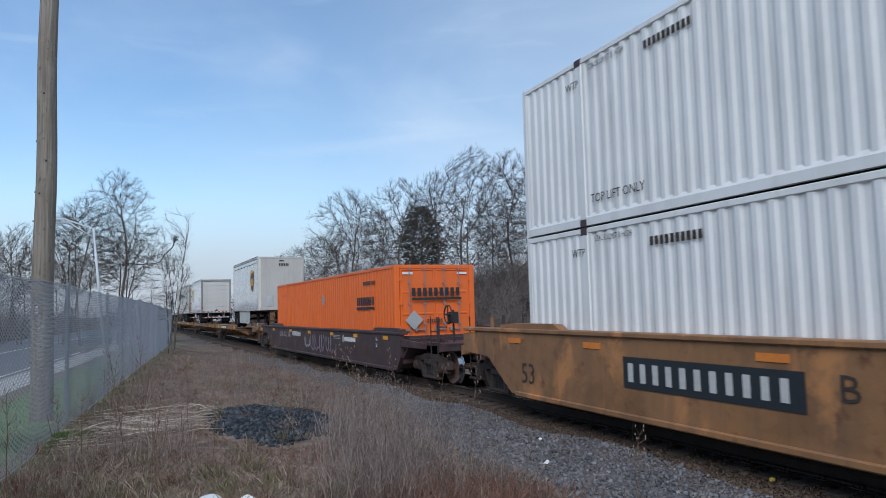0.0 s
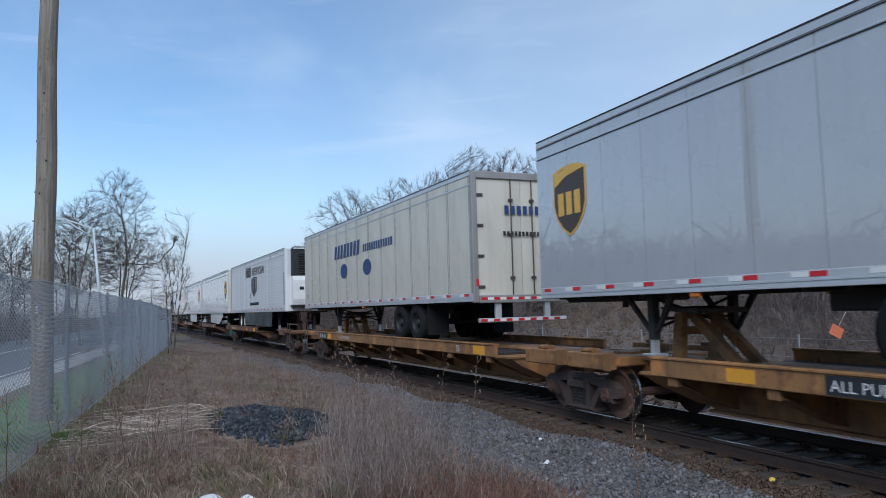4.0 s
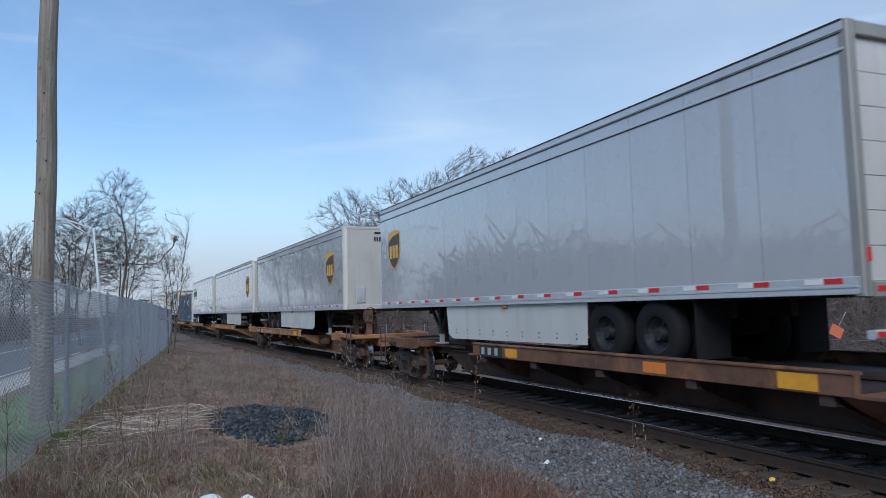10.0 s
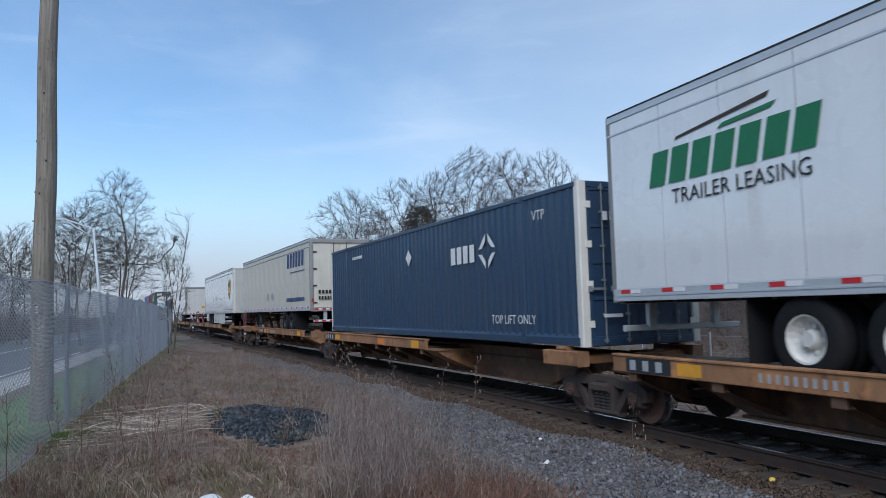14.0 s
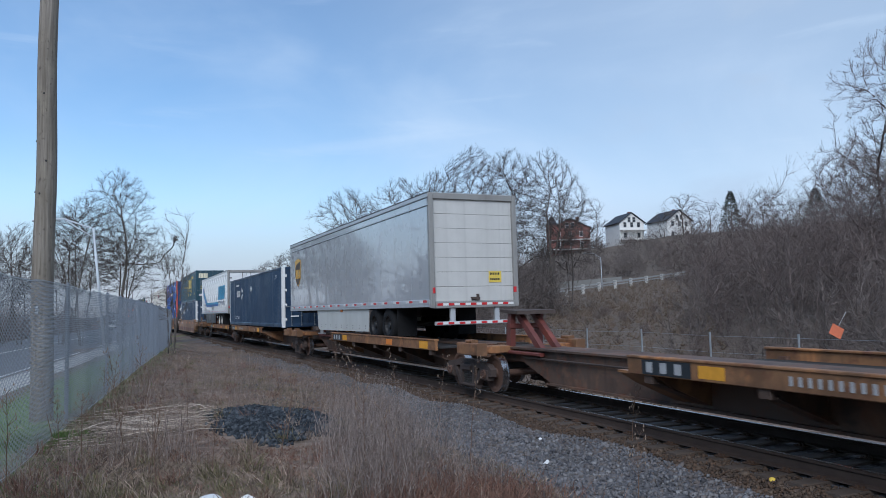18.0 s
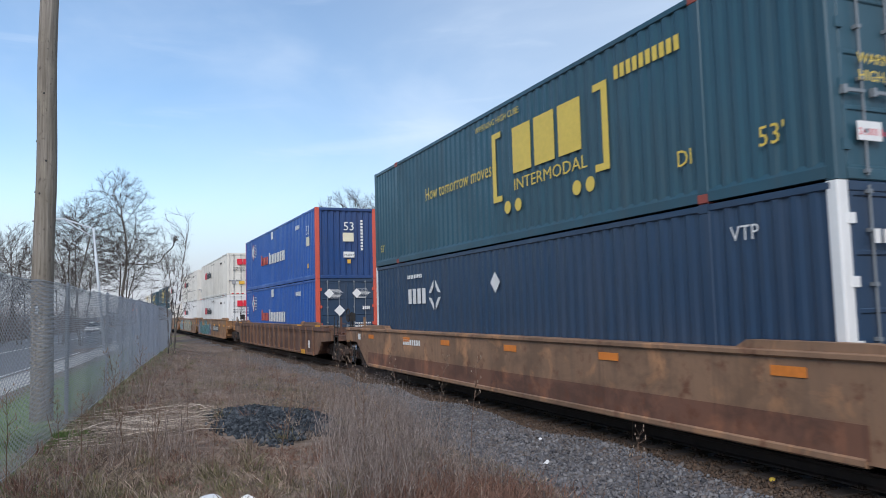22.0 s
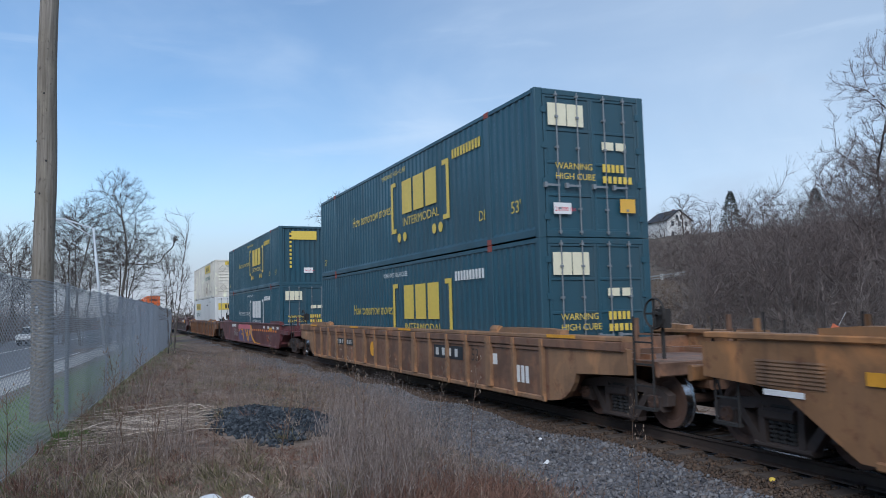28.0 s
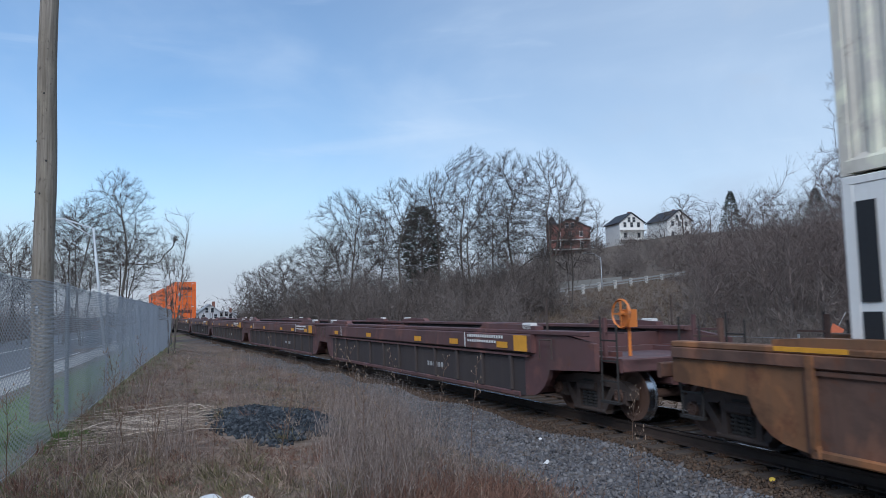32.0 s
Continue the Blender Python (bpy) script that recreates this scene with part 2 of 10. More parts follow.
def beside(s, off, z=0.0):
    """A point off metres to the left of travel (the far side) at s."""
    a, b = on_line(s - 0.3), on_line(s + 0.3)
    u = (b - a).normalized()
    p = (a + b) / 2 + Vector((-u.y, u.x, 0)) * off
    p.z = z
    return p


def ride(s, half):
    """The pose of a car whose bogies stand at s - half and s + half."""
    a, b = on_line(s - half), on_line(s + half)
    u = b - a
    m = (a + b) / 2
    return pose(m.x, m.y, 0, 0, 0, math.degrees(math.atan2(u.y, u.x)))


def line_offset(x, y):
    """Signed distance of points from the line (negative: the camera's side), and s."""
    sel = slice(int((560) / 0.25), int((880) / 0.25), 8)
    lx, ly, th, ls = LINE_X[sel], LINE_Y[sel], _th[sel], LINE_S[sel]
    d2 = (np.asarray(x)[..., None] - lx) ** 2 + (np.asarray(y)[..., None] - ly) ** 2
    i = np.argmin(d2, axis=-1)
    dx, dy = x - lx[i], y - ly[i]
    return -dx * np.sin(th[i]) + dy * np.cos(th[i]), ls[i]


FENCE_A, FENCE_D = np.array((-6.62, 12.96)), np.array((-0.309, 0.951))


def fence_offset(x, y):
    """Distance beyond the fence, towards the road."""
    return (x - FENCE_A[0]) * -0.951 + (y - FENCE_A[1]) * -0.309


def ground_z(x, y):
    x, y = np.asarray(x, float), np.asarray(y, float)
    d, s = line_offset(x, y)
    near = np.interp(-d, [0, 1.45, 1.9, 3.2, 5.0, 7.5], [-0.24, -0.24, -0.30, -0.36, -0.12, 0.06])
    far = np.interp(d, [0, 1.45, 2.2, 4, 9, 16], [-0.24, -0.24, -0.34, -0.7, -0.6, -0.3])
    # the hill rises to the right of the line's vanishing point; farther round the land is flat
    r, a = np.hypot(x, y), np.arctan2(x, np.maximum(y, 0.01))
    hill = np.interp(r, [20, 32, 45, 70, 112, 150, 206, 300, 700], [0, 0.5, 1.3, 2.6, 5.6, 10.5, 21.5, 23, 12])
    low_f, high_f = np.interp(a, [-0.10, 0.05, 0.14, 0.30, 0.6, 1.4], [0, 0.25, 0.55, 0.92, 1.0, 0.8]), np.interp(a, [-0.10, 0.05, 0.14, 0.30, 0.6, 1.4], [0, 0.45, 0.75, 0.93, 1.0, 0.8])
    hill = hill * (low_f + (high_f - low_f) * np.clip((r - 125) / 50, 0, 1))
    far = far + hill * np.clip((d - 5) / 10, 0, 1)
    z = np.where(d < 0, near, far)
    f = fence_offset(x, y)
    z = z - np.where(f > 1.7, np.clip((f - 1.7) / 4, 0, 1) * 0.3, 0) * (d < 0)
    z = np.where((d < -2) & (y > 60), z - 0.2, z)
    wob = 0.035 * np.sin(1.7 * x + 0.6 * y) * np.sin(0.9 * y - 0.5 * x) + 0.02 * np.sin(4.1 * x) * np.sin(3.7 * y)
    return z + np.where((np.abs(d) > 2.4) & (f < 2.2), wob, 0)


def ground_at(x, y):
    return float(ground_z(np.array([x]), np.array([y]))[0])


def ground_material():
    mat, nt, bsdf, co = start_material("ground")
    att = nt.nodes.new("ShaderNodeAttribute")
    att.attribute_name = "cover"
    sep = nt.nodes.new("ShaderNodeSeparateColor")
    nt.links.new(att.outputs["Color"], sep.inputs[0])
    stone_v = nt.nodes.new("ShaderNodeTexVoronoi")
    stone_v.inputs["Scale"].default_value = 19
    nt.links.new(co, stone_v.inputs["Vector"])
    grain = noise_node(nt, co, 6, 6, lo=0.3, hi=0.7)
    patch = noise_node(nt, co, 0.45, 5, lo=0.35, hi=0.65)
    stone = mix_node(nt, stone_v.outputs["Color"], (0.075, 0.075, 0.082), (0.235, 0.23, 0.24))
    stone = mix_node(nt, scaled(nt, patch, 0.5), stone, (0.095, 0.082, 0.07))
    straw = mix_node(nt, grain, (0.125, 0.092, 0.074), (0.36, 0.275, 0.215))
    straw = mix_node(nt, scaled(nt, patch, 0.55), straw, (0.115, 0.096, 0.066))
    reddish = noise_node(nt, co, 0.9, 5, lo=0.50, hi=0.66, distort=0.6)
    straw = mix_node(nt, scaled(nt, reddish, 0.6), straw, (0.185, 0.100, 0.074))
    soil = noise_node(nt, co, 1.4, 6, lo=0.52, hi=0.68, distort=0.4)
    straw = mix_node(nt, scaled(nt, soil, 0.65), straw, (0.070, 0.056, 0.049))
    green = mix_node(nt, grain, (0.12, 0.185, 0.065), (0.24, 0.32, 0.13))
    rusty = mix_node(nt, grain, (0.10, 0.058, 0.034), (0.22, 0.12, 0.06))
    c = mix_node(nt, sep.outputs["Red"], straw, stone)
    c = mix_node(nt, sep.outputs["Green"], c, green)
    c = mix_node(nt, sep.outputs["Blue"], c, rusty)
    litter_c = mix_node(nt, grain, (0.095, 0.079, 0.066), (0.20, 0.165, 0.136))
    c = mix_node(nt, att.outputs["Alpha"], c, litter_c)
    nt.links.new(c, bsdf.inputs["Base Color"])
    bsdf.inputs["Roughness"].default_value = 0.95
    bsdf.inputs["Specular IOR Level"].default_value = 0.15
    bump(nt, bsdf, grain, 0.7, 0.05)
    return mat


def build_ground():
    xs = np.concatenate([[-3000, -1500, -700, -350, -200, -130], np.arange(-90, -22, 4), np.arange(-22, 24, 0.4), np.arange(24, 120, 4), [130, 160, 200, 300, 600, 1500, 3000]])
    ys = np.concatenate([[-3000, -1200, -500, -200, -100, -50, -20], np.arange(-10, 3, 1.5), np.arange(3, 48, 0.4), np.arange(48, 200, 4), [210, 260, 340, 500, 900, 1800, 3500]])
    X, Y = np.meshgrid(xs, ys)
    Z = ground_z(X, Y)
    Z = np.where((np.abs(X) > 200) | (Y > 330) | (Y < -100), np.clip(Z, -2, 14), Z)
    nx, ny = len(xs), len(ys)
    verts = np.stack([X.ravel(), Y.ravel(), Z.ravel()], 1)
    i = np.arange(nx * ny).reshape(ny, nx)
    faces = np.stack([i[:-1, :-1], i[:-1, 1:], i[1:, 1:], i[1:, :-1]], -1).reshape(-1, 4)
    me = big_mesh("ground", verts, faces, ground_material())
    me.polygons.foreach_set("use_smooth", [True] * len(me.polygons))
    d, s = line_offset(verts[:, 0], verts[:, 1])
    f = fence_offset(verts[:, 0], verts[:, 1])
    rng = np.random.default_rng(5)
    jit = 0.5 * np.sin(verts[:, 0] * 1.1 + verts[:, 1] * 0.7) + 0.35 * np.sin(verts[:, 1] * 2.3 - verts[:, 0] * 1.9)
    edge = 4.7 + jit - np.clip((verts[:, 1] - 11) * 0.16, -0.5, 2.4)
    ballast = np.clip((edge + d) / 0.9, 0, 1) * np.clip((3.8 - d) / 0.6, 0, 1)
    grass = np.clip((f + 0.4) / 0.8, 0, 1) * np.clip((2.3 - f) / 0.4, 0, 1) * (d < -3)
    brown = np.clip(1 - np.abs(np.abs(d) - 1.5) / 0.5, 0, 1) * 0.7
    slope = np.clip((d - 5.5) / 2.5, 0, 1)
    col = np.stack([ballast, grass, brown, slope], 1).astype(np.float32)
    at = me.color_attributes.new("cover", "FLOAT_COLOR", "POINT")
    at.data.foreach_set("color", col.ravel())
    return tagged(new("ground", me), "dry grassland with a grey gravel shoulder along the track", "ground", kind="structure")


build_ground()

# ---- track ----
def build_track():
    rail_mat = plain("rail_side_rust", (0.075, 0.052, 0.040), 0.75, 0.3, 0.35, 5)
    head_mat = plain("rail_head", (0.50, 0.50, 0.51), 0.25, 1.0, 0.1, 9)
    track = tagged(new("railway_track"), "single railway track, rusty rails on dark timber sleepers", "track", kind="structure")
    ss = np.concatenate([np.arange(-300, -60, 6.0), np.arange(-60, 60, 1.0), np.arange(60, 200, 5)])
    for side in (-1, 1):
        prof = [(-0.075, -0.185), (0.075, -0.185), (0.07, -0.165), (0.012, -0.15), (0.010, -0.05), (0.036, -0.038), (0.036, -0.004), (-0.036, -0.004), (-0.036, -0.038), (-0.010, -0.05), (-0.012, -0.15), (-0.07, -0.165)]
        sh, hd = Shape(), Shape()
        rings, tops = [], []
        for s in ss:
            rings.append([tuple(beside(s, side * 0.754 + o, z)) for o, z in prof])
            tops.append([tuple(beside(s, side * 0.754 + o, z)) for o, z in ((-0.035, -0.003), (0.035, -0.003), (0.030, 0.0), (-0.030, 0.0))])
        for rr, m, tgt in ((rings, len(prof), sh), (tops, 4, hd)):
            tgt.v = [v for r in rr for v in r]
            for k in range(len(rr) - 1):
                tgt.f += [(k * m + i, k * m + (i + 1) % m, (k + 1) * m + (i + 1) % m, (k + 1) * m + i) for i in range(m)]
        rail = part("rail", sh, rail_mat, track)
        part("rail_head", hd, head_mat, rail, "bright worn running surface")
    tie_mat = plain("sleeper_timber", (0.085, 0.064, 0.05), 0.9, 0, 0.45, 7)
    plate_mat = plain("tie_plate", (0.10, 0.058, 0.036), 0.8, 0.2, 0.4, 10)
    tie = Shape().box(-0.115, 0.115, -1.295, 1.295, -0.36, -0.195, 0.012).mesh("sleeper", tie_mat)
    plate = Shape()
    for y in (-0.754, 0.754):
        plate.box(-0.09, 0.09, y - 0.17, y + 0.17, -0.197, -0.183)
        for dy in (-0.11, 0.11):
            plate.box(-0.05, -0.02, y + dy - 0.015, y + dy + 0.015, -0.185, -0.155)
            plate.box(0.02, 0.05, y + dy - 0.015, y + dy + 0.015, -0.185, -0.155)
    plate = plate.mesh("tie_plate", plate_mat)
    rng = random.Random(3)
    s = -70.0
    while s < 24:
        p = beside(s, rng.uniform(-0.04, 0.04))
        u = beside(s + 0.2, 0) - beside(s - 0.2, 0)
        a = math.degrees(math.atan2(u.y, u.x)) + rng.uniform(-1.2, 1.2)
        for nm, me in (("sleeper", tie), ("tie_plate", plate)):
            ob = new(nm, me)
            ob.parent = track
            ob.matrix_basis = pose(p.x, p.y, rng.uniform(-0.012, 0.004) if nm == "sleeper" else 0, 0, 0, a)
        s += 0.53
    return track


build_track()


def scatter_stones(name, pts, sizes, material, seed):
    """Broken stones: eight-cornered lumps, each turned and squashed its own way."""
    rng = np.random.default_rng(seed)
    n = len(pts)
    base = np.array([(-1, -1, -.7), (1, -1, -.7), (1, 1, -.7), (-1, 1, -.7), (-.7, -.75, .7), (.75, -.6, .7), (.6, .75, .7), (-.75, .6, .7)])
    quad = np.array([(0, 3, 2, 1), (4, 5, 6, 7), (0, 1, 5, 4), (1, 2, 6, 5), (2, 3, 7, 6), (3, 0, 4, 7)])
    v = base[None] + rng.normal(0, 0.22, (n, 8, 3))
    v *= rng.uniform(0.6, 1.15, (n, 1, 3)) * (np.asarray(sizes) / 2)[:, None, None]
    q = rng.normal(size=(n, 4))
    q /= np.linalg.norm(q, axis=1)[:, None]
    w, x, y, z = q.T
    R = np.stack([np.stack([1 - 2 * (y * y + z * z), 2 * (x * y - z * w), 2 * (x * z + y * w)], -1),
                  np.stack([2 * (x * y + z * w), 1 - 2 * (x * x + z * z), 2 * (y * z - x * w)], -1),
                  np.stack([2 * (x * z - y * w), 2 * (y * z + x * w), 1 - 2 * (x * x + y * y)], -1)], 1)
    v = np.einsum("nij,nkj->nki", R, v) + np.asarray(pts)[:, None, :]
    f = quad[None] + (np.arange(n) * 8)[:, None, None]
    return big_mesh(name, v.reshape(-1, 3), f.reshape(-1, 4), material)


def build_ballast():
    rng = np.random.default_rng(11)
    n = 150000
    s = -55 + 70 * rng.random(n) ** 0.55
    off = -rng.uniform(0.2, 5.6, n)
    ps = np.array([tuple(beside(a, 0)) for a in np.linspace(-56, 16, 200)])
    ux = np.interp(s, np.linspace(-56, 16, 200), ps[:, 0])
    uy = np.interp(s, np.linspace(-56, 16, 200), ps[:, 1])
    th = np.interp(s, LINE_S, _th)
    x, y = ux - np.sin(th) * off, uy + np.cos(th) * off
    keep = rng.random(n) < np.clip((4.9 + off + 0.5 * np.sin(x * 1.1 + y * 0.7) - np.clip((y - 11) * 0.16, -0.5, 2.4)) / 1.4, 0.03, 1)
    keep &= (y > 5) & (y < 60) & ~((np.abs(np.abs(off) - 0.754) < 0.12))
    x, y = x[keep], y[keep]
    z = ground_z(x, y) + rng.uniform(-0.005, 0.018, len(x))
    size = np.clip(rng.lognormal(-3.42, 0.36, len(x)), 0.018, 0.095)
    m = island("ballast_stone", [(0.070, 0.070, 0.077), (0.155, 0.153, 0.163), (0.225, 0.220, 0.225), (0.165, 0.140, 0.125), (0.115, 0.114, 0.122), (0.30, 0.295, 0.295)], 0.9)
    o2 = off[keep]
    stained = (o2 > -1.6 + 0.15 * np.sin(x * 3)) & (o2 < -0.8)
    pos = np.stack([x, y, z], 1)
    tagged(new("ballast", scatter_stones("ballast", pos[~stained], size[~stained], m, 4)), "grey crushed stone ballast beside the track", "gravel", kind="stuff")
    m3 = island("stained_stone", [(0.055, 0.042, 0.034), (0.115, 0.074, 0.049), (0.085, 0.062, 0.047), (0.14, 0.105, 0.078)], 0.9)
    tagged(new("stained_ballast", scatter_stones("stained_ballast", pos[stained], size[stained], m3, 6)), "rust-stained crushed stone round the sleeper ends", "gravel", kind="stuff")
    # the dark heap of fresh stone in the grass
    n = 10000
    a, r = rng.uniform(0, 2 * math.pi, n), np.sqrt(rng.random(n))
    cx, cy = -3.15, 13.75
    rag = 1 + 0.10 * np.sin(3 * a + 0.5) + 0.08 * np.sin(7 * a) + 0.22 * (rng.random(n) ** 6)
    y = cy + 2.0 * r * rag * np.sin(a)
    x = cx + 1.2 * r * rag * np.cos(a) - 0.22 * (y - cy)
    hz = 0.15 * np.clip(1 - r ** 2, 0, 1) + 0.03 * np.sin(3 * x) * np.cos(4 * y)
    z = ground_z(x, y) + np.clip(hz, 0, 1) * rng.uniform(0.55, 1.0, n) + 0.01
    m2 = island("dark_stone", [(0.016, 0.020, 0.026), (0.045, 0.053, 0.063), (0.12, 0.133, 0.148)], 0.8)
    tagged(new("stone_heap", scatter_stones("stone_heap", np.stack([x, y, z], 1), rng.uniform(0.03, 0.075, n), m2, 7)), "low heap of dark bluish crushed stone in dry grass", "gravel heap", kind="stuff")


build_ballast()

# ---- rolling stock: parts ----
CACHE = {}


def once(key, build):
    """A mesh that is made once and shared by alike parts."""
    if key not in CACHE:
        CACHE[key] = build()
    return CACHE[key]


def wheelset_mesh():
    sh = Shape()
    wheel = [(-0.07, 0.0), (-0.07, 0.10), (-0.03, 0.13), (-0.025, 0.30), (-0.065, 0.345), (-0.068, 0.415), (0.055, 0.42), (0.068, 0.445), (0.085, 0.445), (0.085, 0.35), (0.03, 0.31), (0.03, 0.13), (0.08, 0.10), (0.08, 0.0)]
    for s in (-1, 1):
        sh.lathe((0, s * 0.765, 0), [(y * -s, r) for y, r in wheel] if s > 0 else wheel, 28)
    axle = len(sh.f)
    sh.tube((0, -1.05, 0), (0, 1.05, 0), 0.075, n=10)
    for s in (-1, 1):
        sh.tube((0, s * 1.0, 0), (0, s * 1.14, 0), 0.115, 0.10, 12)
        for k in range(3):
            a = k * 2.094
            sh.tube((0.06 * math.cos(a), s * 1.13, 0.06 * math.sin(a)), (0.06 * math.cos(a), s * 1.165, 0.06 * math.sin(a)), 0.018, n=6)
    me = sh.mesh("wheelset", WHEEL_RUST)
    me.materials.append(TREAD)
    for p in me.polygons:
        r = [math.hypot(me.vertices[i].co.x, me.vertices[i].co.z) for i in p.vertices]
        if min(r) > 0.40:
            p.material_index = 1
    return me


def sideframe_mesh():
    sh = Shape()
    # cast frame: arched top chord, two diagonals, bottom spring seat, pedestal jaws over the axles
    top = [(-1.16, 0.40), (-1.18, 0.56), (-1.0, 0.66), (-0.55, 0.70), (-0.35, 0.745), (0.35, 0.745), (0.55, 0.70), (1.0, 0.66), (1.18, 0.56), (1.16, 0.40), (1.02, 0.38), (0.98, 0.52), (0.80, 0.55), (0.45, 0.57), (0.30, 0.62), (-0.30, 0.62), (-0.45, 0.57), (-0.80, 0.55), (-0.98, 0.52), (-1.02, 0.38)]
    n = len(top)
    for i in range(9):
        a, b, c, d = top[i], top[i + 1], top[n - 2 - i], top[n - 1 - i]
        sh.side([a, b, c, d], -0.075, 0.075)
    for s in (-1, 1):
        sh.side([(s * 0.80, 0.60), (s * 0.66, 0.60), (s * 0.30, 0.17), (s * 0.45, 0.15)], -0.07, 0.07)
        sh.side([(s * 0.36, 0.66), (s * 0.27, 0.66), (s * 0.25, 0.16), (s * 0.36, 0.16)], -0.085, 0.085)
        sh.box(s * 0.74, s * 1.04, -0.10, 0.10, 0.30, 0.55, 0.03)
    sh.box(-0.46, 0.46, -0.09, 0.09, 0.10, 0.19, 0.03)
    sh.box(-0.24, 0.24, -0.13, 0.13, 0.46, 0.62, 0.04)
    return sh.mesh("sideframe", STEEL)


def spring_mesh():
    sh = Shape()
    for x in (-0.15, 0.0, 0.15):
        for k in range(5):
            z = 0.20 + k * 0.055
            sh.tube((x, -0.02, z), (x, -0.02, z + 0.032), 0.072, 0.068, 10)
        sh.tube((x, -0.02, 0.19), (x, -0.02, 0.47), 0.045, n=8)
    return sh.mesh("spring_nest", DARK)


def add_bogie(car, x, mat=None):
    bol = once("bolster", lambda: Shape().box(-0.16, 0.16, -1.08, 1.08, 0.46, 0.66, 0.03).box(-0.05, 0.05, -0.6, 0.6, 0.30, 0.42).tube((0, 0, 0.60), (0, 0, 0.92), 0.19, n=14)
               .box(-0.62, -0.54, -0.85, 0.85, 0.36, 0.46).box(0.54, 0.62, -0.85, 0.85, 0.36, 0.46).mesh("bogie", DARK))
    bg = part("bogie", bol, DARK, car, "grimy three-piece freight bogie")
    bg.matrix_basis = pose(x, 0, 0)
    for s in (-1, 1):
        f = part("sideframe", once("sideframe", sideframe_mesh), STEEL, bg)
        f.matrix_basis = pose(0, s * 1.0, 0)
        g = part("spring_nest", once("springs", spring_mesh), DARK, bg)
        g.matrix_basis = pose(0, s * 1.0, 0)
        w = part("wheelset", once("wheelset", wheelset_mesh), WHEEL_RUST, bg)
        w.matrix_basis = pose(s * 0.89, 0, 0.445)
    return bg


def coupler_mesh():
    return (Shape().box(-0.65, 0.05, -0.09, 0.09, 0.78, 0.96, 0.03).box(0.0, 0.30, -0.16, 0.10, 0.74, 1.0, 0.05).box(0.16, 0.36, 0.02, 0.17, 0.76, 0.98, 0.04)
            .box(-0.95, -0.60, -0.24, 0.24, 0.68, 1.04, 0.04).mesh("coupler", STEEL))


def hose_mesh():
    sh = Shape()
    pts = [Vector((0.0 + 0.32 * t, -0.32 - 0.05 * math.sin(3 * t), 0.85 - 0.45 * math.sin(math.pi * t * 0.62))) for t in np.linspace(0, 1, 8)]
    for a, b in zip(pts, pts[1:]):
        sh.tube(a, b, 0.022, n=6)
    return sh.mesh("air_hose", RUBBER)


def end_gear(car, xe, s, mat, brake=False, brake_mat=None):
    """Platform, ladder, grab irons, coupler at one end of a well car. s: +1 front, -1 rear."""
    key = ("end", mat.name, round(xe, 2))
    part("end_platform", once(key + ("p",), lambda: Shape().box(8.6, xe, -1.15, 1.15, 0.98, 1.06).box(xe - 0.1, xe, -1.35, 1.35, 0.86, 1.08, 0.02).box(8.4, xe - 0.1, -0.32, 0.32, 0.60, 0.98, 0.03)
         .box(9.0, 10.6, -0.9, -0.78, 1.06, 1.14).box(9.0, 10.6, 0.78, 0.9, 1.06, 1.14).mesh("end_platform", mat)), mat, car).matrix_basis = pose(0, 0, 0, 0, 0, 0 if s > 0 else 180)
    part("coupler", once("coupler", coupler_mesh), STEEL, car).matrix_basis = pose(s * (xe + 0.22), 0, 0, 0, 0, 0 if s > 0 else 180)
    part("air_hose", once("hose", hose_mesh), RUBBER, car).matrix_basis = pose(s * (xe + 0.05), 0, 0, 0, 0, 0 if s > 0 else 180)
    for side in (-1, 1):
        lad = once(key + ("ladder",), lambda: Shape().tube((0, 0, 0.38), (0, 0, 1.75), 0.016, n=6).tube((0.42, 0, 0.38), (0.42, 0, 1.62), 0.016, n=6)
                   .box(-0.02, 0.44, -0.04, 0.04, 0.36, 0.40).box(0, 0.42, -0.012, 0.012, 0.70, 0.725).box(0, 0.42, -0.012, 0.012, 1.02, 1.045).box(0, 0.42, -0.012, 0.012, 1.35, 1.375).mesh("ladder", DARK))
        part("ladder", lad, DARK, car).matrix_basis = pose(s * (xe - 0.55), side * 1.36, 0)
        post = once(key + ("post",), lambda: Shape().box(-0.035, 0.035, -0.035, 0.035, 1.0, 1.72, 0.01).box(-0.03, 0.55, -0.015, 0.015, 1.45, 1.48).mesh("end_post", mat))
        part("end_post", post, mat, car).matrix_basis = pose(s * (xe - 0.95), side * 0.98, 0, 0, 0, 0 if s > 0 else 180)
    if brake:
        bw = once(("brake_wheel", brake_mat.name), lambda: Shape().tube((0, 0, 1.0), (0, 0, 1.9), 0.03, n=6).box(-0.12, 0.12, -0.10, 0.10, 1.55, 1.85, 0.02).lathe((0, -0.16, 1.78), [(-0.015, 0.24), (0.015, 0.26), (0.015, 0.22), (-0.015, 0.24)], 18)
                  .box(-0.02, 0.02, -0.17, -0.15, 1.56, 2.0).box(-0.22, 0.22, -0.17, -0.15, 1.765, 1.795).tube((0, -0.18, 1.78), (0, -0.06, 1.78), 0.04, n=8).mesh("hand_brake", brake_mat))
        part("hand_brake", bw, brake_mat, car).matrix_basis = pose(s * (xe - 0.75), -0.62, 0)


